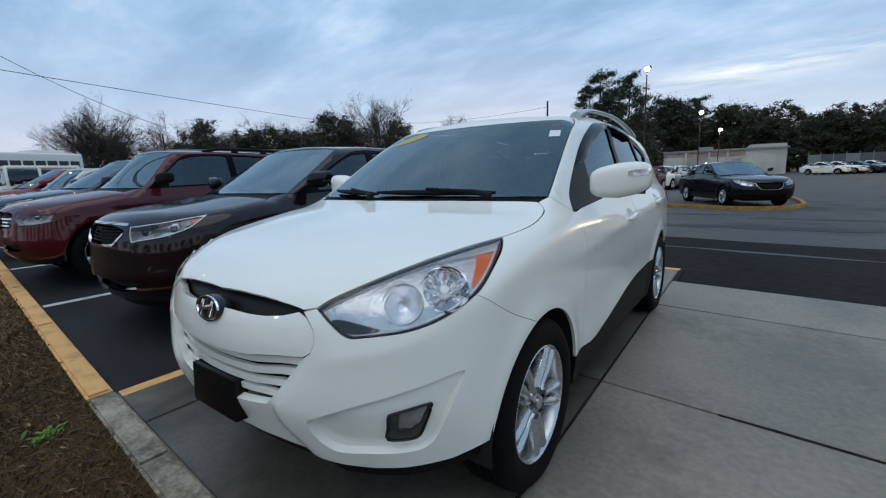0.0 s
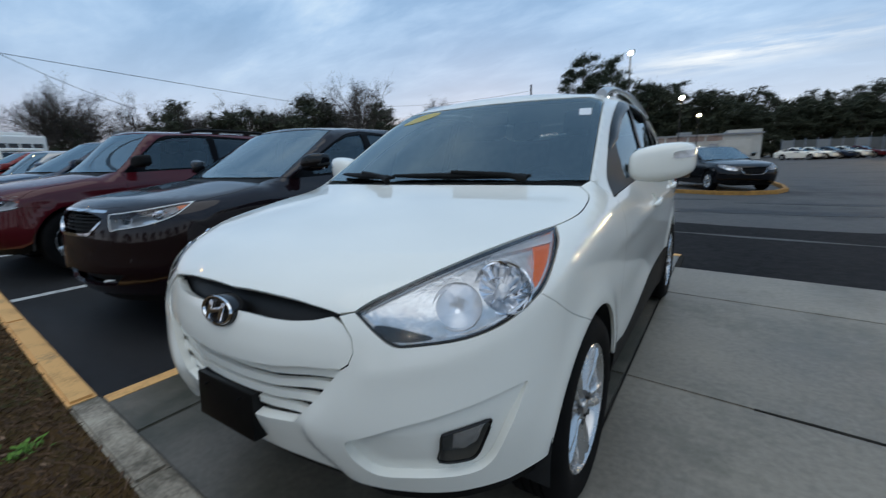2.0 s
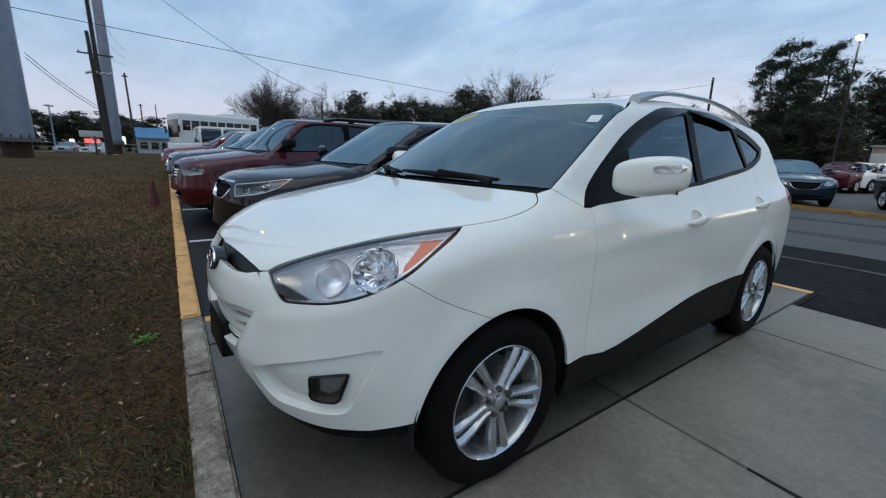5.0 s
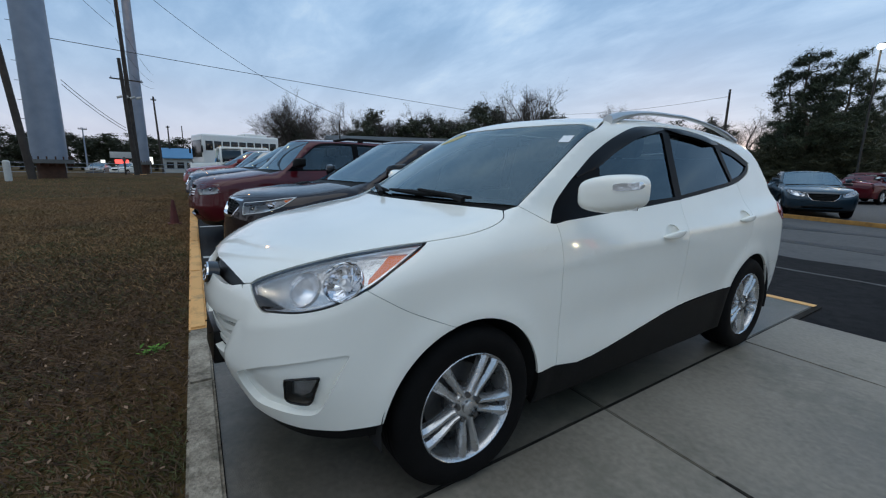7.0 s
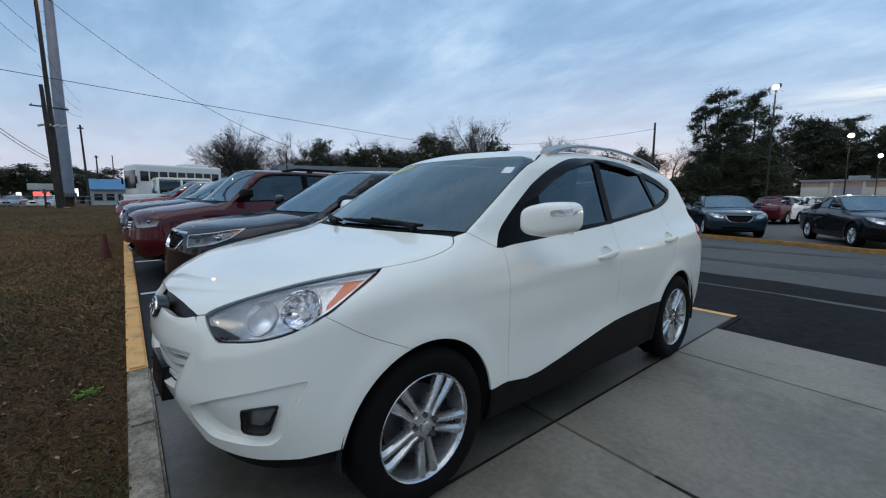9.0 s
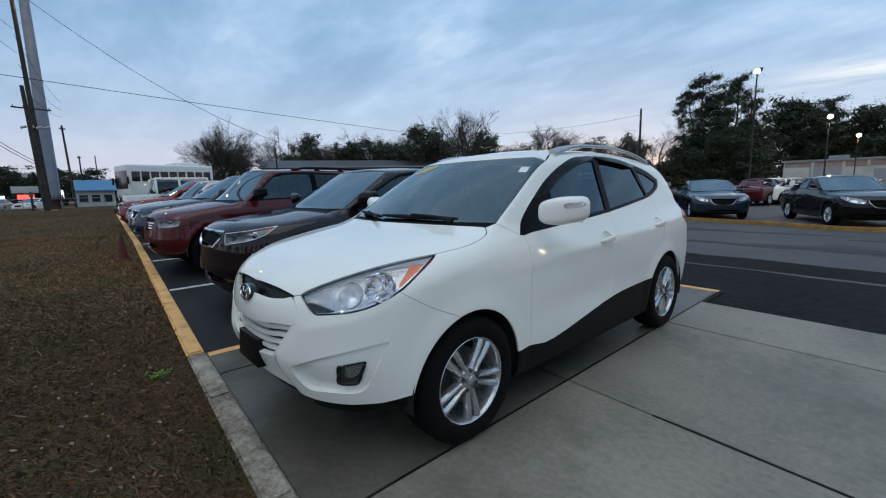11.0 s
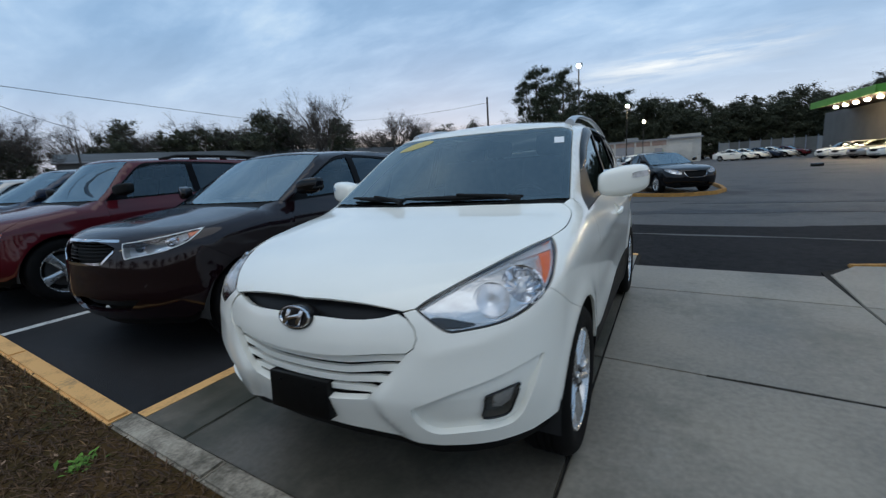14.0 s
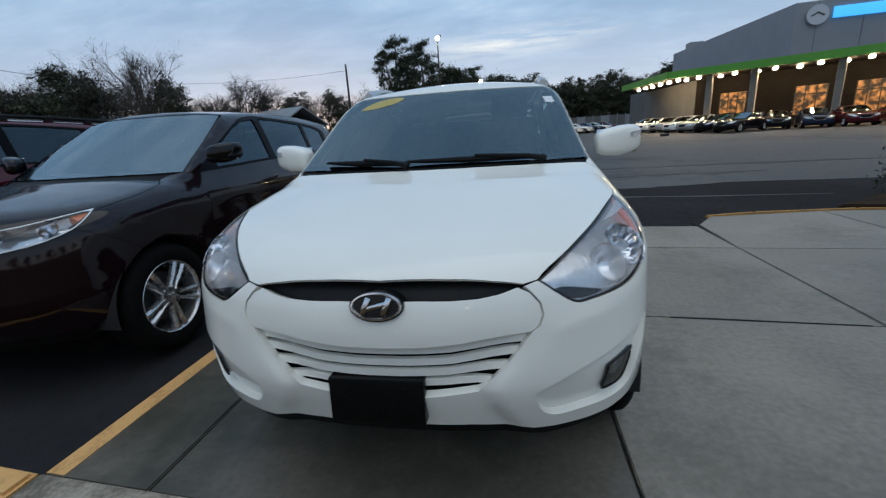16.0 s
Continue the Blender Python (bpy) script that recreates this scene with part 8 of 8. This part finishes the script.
sg_ = part("sign", box((q.x, q.y, 8.95), (4.2, 0.16, 0.85), pose(0, 0, 0, 0, 0, fang), 0.03), SIGNBLUE, show, "lit plain blue sign bar")
q = B1 + front_d * 8.6 - front_n * 0.12
part("sign", box((q.x, q.y, 6.7), (3.4, 0.16, 0.80), pose(0, 0, 0, 0, 0, fang), 0.03), SIGNRED, show, "lit plain red sign bar")


# ---------------------------------------------------------------- more vehicles
def recoloured(ob, m, old, fresh, name, label, group=""):
    """Another car of the same make in another colour."""
    c = copy_thing(ob, m)
    c.name = name
    tagged(c, label, "car", group)
    for o in c.children_recursive:
        if o.type == "MESH" and o.data.materials and o.data.materials[0] == old:
            me = o.data.copy()
            me.materials[0] = fresh
            o.data = me
    return c


rows_far = [(-9.0, 18.2, 8, WHITE, "white_saloon", "white saloon parked across the lane"),
            (-12.6, 18.5, 8, RED, "red_saloon", "dark red saloon parked across the lane"),
            (-5.8, 17.9, 6, BLACKP, "black_saloon", "black saloon parked across the lane")]
for x, y, a, pm, nm, lb in rows_far:
    recoloured(blue_saloon, pose(x, y, -0.02, 0, 0, a), TEAL, pm, nm, lb, LOT)
FARLOT = "cars in the far lot"
frng = np.random.default_rng(5)
shades = [("white", WHITE), ("silver", SILVER), ("black", BLACKP), ("red", RED), ("blue", NAVY)]
k = 0
for az0, az1, n, d0, d1, turn in ((-9, -4.5, 4, 33, 36, 170), (-7.5, -2.4, 5, 44, 47, 10), (7.4, 12.0, 5, 67, 72, 60)):
    for i in range(n):
        az = az0 + (az1 - az0) * i / max(n - 1, 1)
        d = d0 + (d1 - d0) * i / max(n - 1, 1)
        x, y = at(az, d)
        nm, pm = shades[int(frng.integers(0, 5))]
        if frng.uniform() < 0.3:
            nm, pm = shades[0]
        recoloured(blue_saloon, pose(x, y, -0.02, 0, 0, turn + frng.uniform(-6, 6)), TEAL, pm, nm + "_saloon", nm + " car parked in the far lot", FARLOT)
# a slanting row at the canopy's corner, then cars nose-on before the shop front
UNDER = "cars by the showroom canopy"
corner_row = [(13.6 + 0.42 * i, 52.0 - 2.75 * i, -62, k) for i, k in enumerate((0, 0, 1, 0, 1, 2, 2))]
front_row = [(*at(az, 41.0), -20, k) for az, k in ((26.6, 2), (30.0, 4), (33.4, 3), (36.8, 3))]
for x, y, turn, k in corner_row + front_row:
    nm, pm = shades[k]
    recoloured(blue_saloon, pose(x, y, -0.02, 0, 0, turn + frng.uniform(-5, 5)), TEAL, pm, nm + "_saloon", nm + " car parked by the showroom canopy", UNDER)


def off_roader(m):
    """A boxy white off-roader with flat wings and a hard top."""
    j = thing("white_off_roader", "boxy white off-roader with black bumper and hard top", "car", None, ROW)
    part("tub", box((0, 2.55, 0.92), (1.56, 2.3, 0.62), None, 0.04, 2), WHITE, j)
    part("hood", box((0, 0.98, 1.02), (1.30, 1.25, 0.36), pose(0, 0, 0, 2), 0.05, 2), WHITE, j)
    g = part("grille", box((0, 0.34, 0.98), (1.26, 0.08, 0.46), None, 0.03), WHITE, j)
    for i in range(7):
        part("grille_slot", box((-0.30 + 0.10 * i, 0.295, 0.98), (0.05, 0.02, 0.30), None, 0.008), INNER, g)
    for s in (-1, 1):
        part("headlight", cyl((s * 0.49, 0.29, 0.99), (s * 0.49, 0.33, 0.99), 0.10, 0.10, 20), REFLECT, j)
        part("wing", box((s * 0.80, 0.74, 0.93), (0.28, 0.98, 0.10), pose(0, 0, 0, -4), 0.03), BLACKPL, j)
        part("rear_wing", box((s * 0.82, 3.05, 0.93), (0.22, 0.95, 0.10), None, 0.03), BLACKPL, j)
        part("door", box((s * 0.785, 2.02, 0.92), (0.03, 0.95, 0.60), None, 0.01), WHITE, j)
        for y0, y1 in ((1.62, 2.42), (2.52, 3.58)):
            part("side_window", box((s * 0.735, (y0 + y1) / 2, 1.50), (0.02, y1 - y0, 0.42), pose(0, 0, 0, 0, s * -5, 0), 0.005), PRIVACY, j)
        part("mirror", box((s * 0.93, 1.62, 1.30), (0.17, 0.07, 0.15), None, 0.02), BLACKPL, j)
    part("hard_top", box((0, 2.62, 1.80), (1.42, 2.15, 0.10), None, 0.04, 2), WHITE, j)
    for y in (1.55, 2.47, 3.66):
        for s in (-1, 1):
            part("pillar", box((s * 0.725, y, 1.50), (0.06, 0.09, 0.60), pose(0, 0, 0, 0, s * -5, 0), 0.01), WHITE, j)
    part("windscreen", box((0, 1.54, 1.50), (1.36, 0.02, 0.52), pose(0, 0, 0, -14), 0.004), GLASS, j)
    part("bumper", box((0, 0.14, 0.62), (1.62, 0.20, 0.20), None, 0.04), BLACKPL, j)
    part("chassis", box((0, 2.0, 0.52), (1.1, 3.3, 0.22)), INNER, j)
    put_wheels(j, JEEPSH, wheel_meshes(0.385, 0.22, "five", 0.25), 0.93)
    j.matrix_world = m


class JEEPSH:
    axles = (0.78, 3.05)
    tyre = 0.385


off_roader(pose(-17.2, 0.75, 0.256) @ Matrix.Diagonal((1.05, 0.82, 0.97, 1)))


def shuttle_bus(m):
    b = thing("shuttle_bus", "white shuttle bus with a band of dark windows", "bus")
    part("body", box((0, 2.7, 1.72), (2.35, 5.4, 2.35), None, 0.12, 3), BUSWHITE, b, "white painted bus body")
    part("roof_unit", box((0, 3.9, 2.96), (1.5, 1.6, 0.20), None, 0.05), BUSWHITE, b)
    for i in range(9):
        for s in (-1, 1):
            part("side_window", box((s * 1.18, 0.45 + 0.56 * i, 2.26), (0.03, 0.47, 0.52), None, 0.01), GLOSSBLK, b)
    part("windscreen", box((0, -0.01, 2.10), (2.0, 0.04, 0.95), None, 0.01), GLOSSBLK, b)
    part("stripe", box((1.182, 3.1, 1.35), (0.012, 4.2, 0.08)), WALLDARK, b)
    part("bumper", box((0, -0.06, 0.62), (2.2, 0.16, 0.25), None, 0.04), BLACKPL, b)
    for s in (-1, 1):
        part("headlight", box((s * 0.82, -0.01, 1.02), (0.34, 0.04, 0.22), None, 0.01), REFLECT, b)
        part("side_mirror", box((s * 1.32, -0.08, 2.05), (0.2, 0.08, 0.38), None, 0.02), BLACKPL, b)
        for y in (1.45, 4.2):
            w = part("wheel", lathe([(0.20, 0.0), (0.40, 0.0), (0.42, -0.05), (0.42, -0.22), (0.2, -0.25)], 28), RUBBER, b)
            w.matrix_local = pose(s * 1.19, y, 0.42, 0, 0, 0 if s > 0 else 180)
            part("rim", lathe([(0.001, -0.03), (0.12, -0.02), (0.205, -0.005)], 24), ALLOY, w)
    part("chassis", box((0, 2.7, 0.60), (1.9, 5.0, 0.35)), INNER, b)
    b.matrix_world = m


shuttle_bus(pose(-31.0, 2.3, -0.02, 0, 0, 10) @ Matrix.Diagonal((1.1, 0.93, 1.16, 1)))


def pickup(m):
    p = thing("white_pickup", "white pickup truck seen from behind at the lawn's edge", "truck")
    part("bed", box((0, 4.5, 0.98), (1.92, 2.2, 0.72), None, 0.05, 2), WHITE, p)
    part("cab", box((0, 2.3, 1.40), (1.80, 2.2, 1.05), None, 0.16, 3), WHITE, p)
    part("hood", box((0, 0.7, 1.0), (1.86, 1.5, 0.62), None, 0.10, 3), WHITE, p)
    for s in (-1, 1):
        part("tail_lamp", box((s * 0.86, 5.61, 1.10), (0.17, 0.04, 0.42), None, 0.01), SIGNRED, p, "lit red tail lamp")
        part("side_window", box((s * 0.895, 2.3, 1.58), (0.03, 1.6, 0.42), None, 0.02), GLOSSBLK, p)
        for y in (0.95, 4.5):
            w = part("wheel", lathe([(0.22, 0.0), (0.37, 0.0), (0.39, -0.05), (0.39, -0.22), (0.2, -0.25)], 28), RUBBER, p)
            w.matrix_local = pose(s * 0.97, y, 0.39, 0, 0, 0 if s > 0 else 180)
            part("rim", lathe([(0.001, -0.03), (0.12, -0.02), (0.225, -0.005)], 24), ALLOY, w)
    part("bumper", box((0, 5.72, 0.60), (1.8, 0.2, 0.22), None, 0.03), CHROME, p)
    part("rear_window", box((0, 3.41, 1.62), (1.4, 0.03, 0.40), None, 0.01), GLOSSBLK, p)
    part("chassis", box((0, 2.9, 0.62), (1.5, 5.2, 0.28)), INNER, p)
    p.matrix_world = m


x, y = at(-104.2, 46)
pickup(pose(x - 3, y - 1.5, -0.02, 0, 0, -60))
x, y = at(-93.4, 66)
recoloured(blue_saloon, pose(x, y, -0.02, 0, 0, 60), TEAL, WHITE, "white_saloon", "white car standing by the far road")
x, y = at(-95.2, 68)
recoloured(blue_saloon, pose(x, y, -0.02, 0, 0, 80), TEAL, SILVER, "silver_saloon", "silver car standing by the far road")

# ---------------------------------------------------------------- small things outdoors
cone = thing("traffic_cone", "faded orange traffic cone on the lawn by the kerb", "traffic cone")
part("cone_body", lathe([(0.135, 0.02), (0.13, 0.04), (0.045, 0.66), (0.035, 0.70), (0.025, 0.70)], 24, "z"), CONEORANGE, cone)
part("cone_base", box((0, 0, 0.012), (0.36, 0.36, 0.03), None, 0.008), CONEORANGE, cone)
cone.matrix_world = pose(-7.5, 0.10, 0.20) @ Matrix.Diagonal((0.62, 0.62, 0.66, 1))

rngw = np.random.default_rng(9)
weed = thing("weed", "small bright green weed in the brown lawn", "weed")
nl = 70
V, F = [], []
for i in range(nl):
    a = rngw.uniform(0, 6.28)
    ln = rngw.uniform(0.03, 0.085)
    w = ln * 0.22
    ox, oy = rngw.normal(0, 0.045, 2)
    dx, dy = math.cos(a), math.sin(a)
    up = rngw.uniform(0.15, 0.7)
    b = len(V)
    V += [(ox, oy, 0), (ox + dx * ln * 0.5 - dy * w, oy + dy * ln * 0.5 + dx * w, ln * up * 0.8), (ox + dx * ln, oy + dy * ln, ln * up), (ox + dx * ln * 0.5 + dy * w, oy + dy * ln * 0.5 - dx * w, ln * up * 0.8)]
    F.append((b, b + 1, b + 2, b + 3))
part("leaves", mesh_of("leaves", V, F, WEED, False), None, weed)
weed.matrix_world = pose(-1.36, -0.25, 0.004) @ Matrix.Diagonal((0.62, 0.62, 0.62, 1))

V, F = [], []
for i in range(420):
    x, y = rngw.uniform(-5, 2.4), rngw.uniform(-2.4, -0.2)
    a = rngw.uniform(0, 6.28)
    s = rngw.uniform(0.008, 0.022)
    dx, dy = math.cos(a) * s, math.sin(a) * s
    z = 0.02 + rngw.uniform(0, 0.012)
    y = min(y, -0.16 + SLOPE * x)
    b = len(V)
    V += [(x - dx, y - dy, z), (x + dy * 0.5, y - dx * 0.5, z + 0.006), (x + dx, y + dy, z + rngw.uniform(0, 0.012)), (x - dy * 0.5, y + dx * 0.5, z + 0.004)]
    F.append((b, b + 1, b + 2, b + 3))
tagged(new("leaf_litter", mesh_of("leaf_litter", V, F, LITTER, False)), "scattered small dry leaves on the lawn", "leaf litter", kind="stuff")

hedge = thing("hedge", "low clipped dark shrub in the planting bed", "shrub")
cs = [(x, y, z) for x in np.linspace(-0.6, 0.6, 5) for y in np.linspace(-0.5, 0.5, 4) for z in (0.15, 0.40)]
part("leaves", leaf_cloud("leaves", cs, [0.24] * len(cs), 420, 0.045, HEDGE, 44, 0.9, 0.5), None, hedge)
part("stems", cyl((0, 0, -0.05), (0, 0, 0.4), 0.05, 0.03, 8), BARK, hedge)
hedge.matrix_world = pose(7.0, 6.0, 0.035)
hoop = solid("hoop_barrier", tube(spline([(0, 0, -0.2), (0, 0, 0.62), (0.05, 0, 0.78), (0.18, 0, 0.82), (0.9, 0, 0.82), (1.03, 0, 0.78), (1.08, 0, 0.62), (1.08, 0, -0.2)], 5), 0.055, 12), YELPAINT,
             "yellow painted steel hoop barrier by the bed", "barrier")
hoop.matrix_world = pose(8.3, 9.0, 0)

x, y = at(-101.2, 34)
bollard = thing("bollard", "white painted steel bollard on the far lawn", "bollard")
part("post", cyl((0, 0, -0.1), (0, 0, 1.35), 0.16, 0.16, 20), WALLWHITE, bollard)
part("cap", lathe([(0.16, 1.35), (0.12, 1.42), (0.0005, 1.45)], 20, "z"), WALLWHITE, bollard)
bollard.matrix_world = pose(x, y, 0)
x, y = at(-92.4, 53)
stake = thing("marker_post", "short dark wooden marker post on the lawn", "post")
part("post", box((0, 0, 0.95), (0.16, 0.16, 2.1), None, 0.02), WOODPOLE, stake)
part("plate", box((0.09, 0, 1.75), (0.02, 0.30, 0.36), None, 0.004), WALLDARK, stake)
stake.matrix_world = pose(x, y, 0)
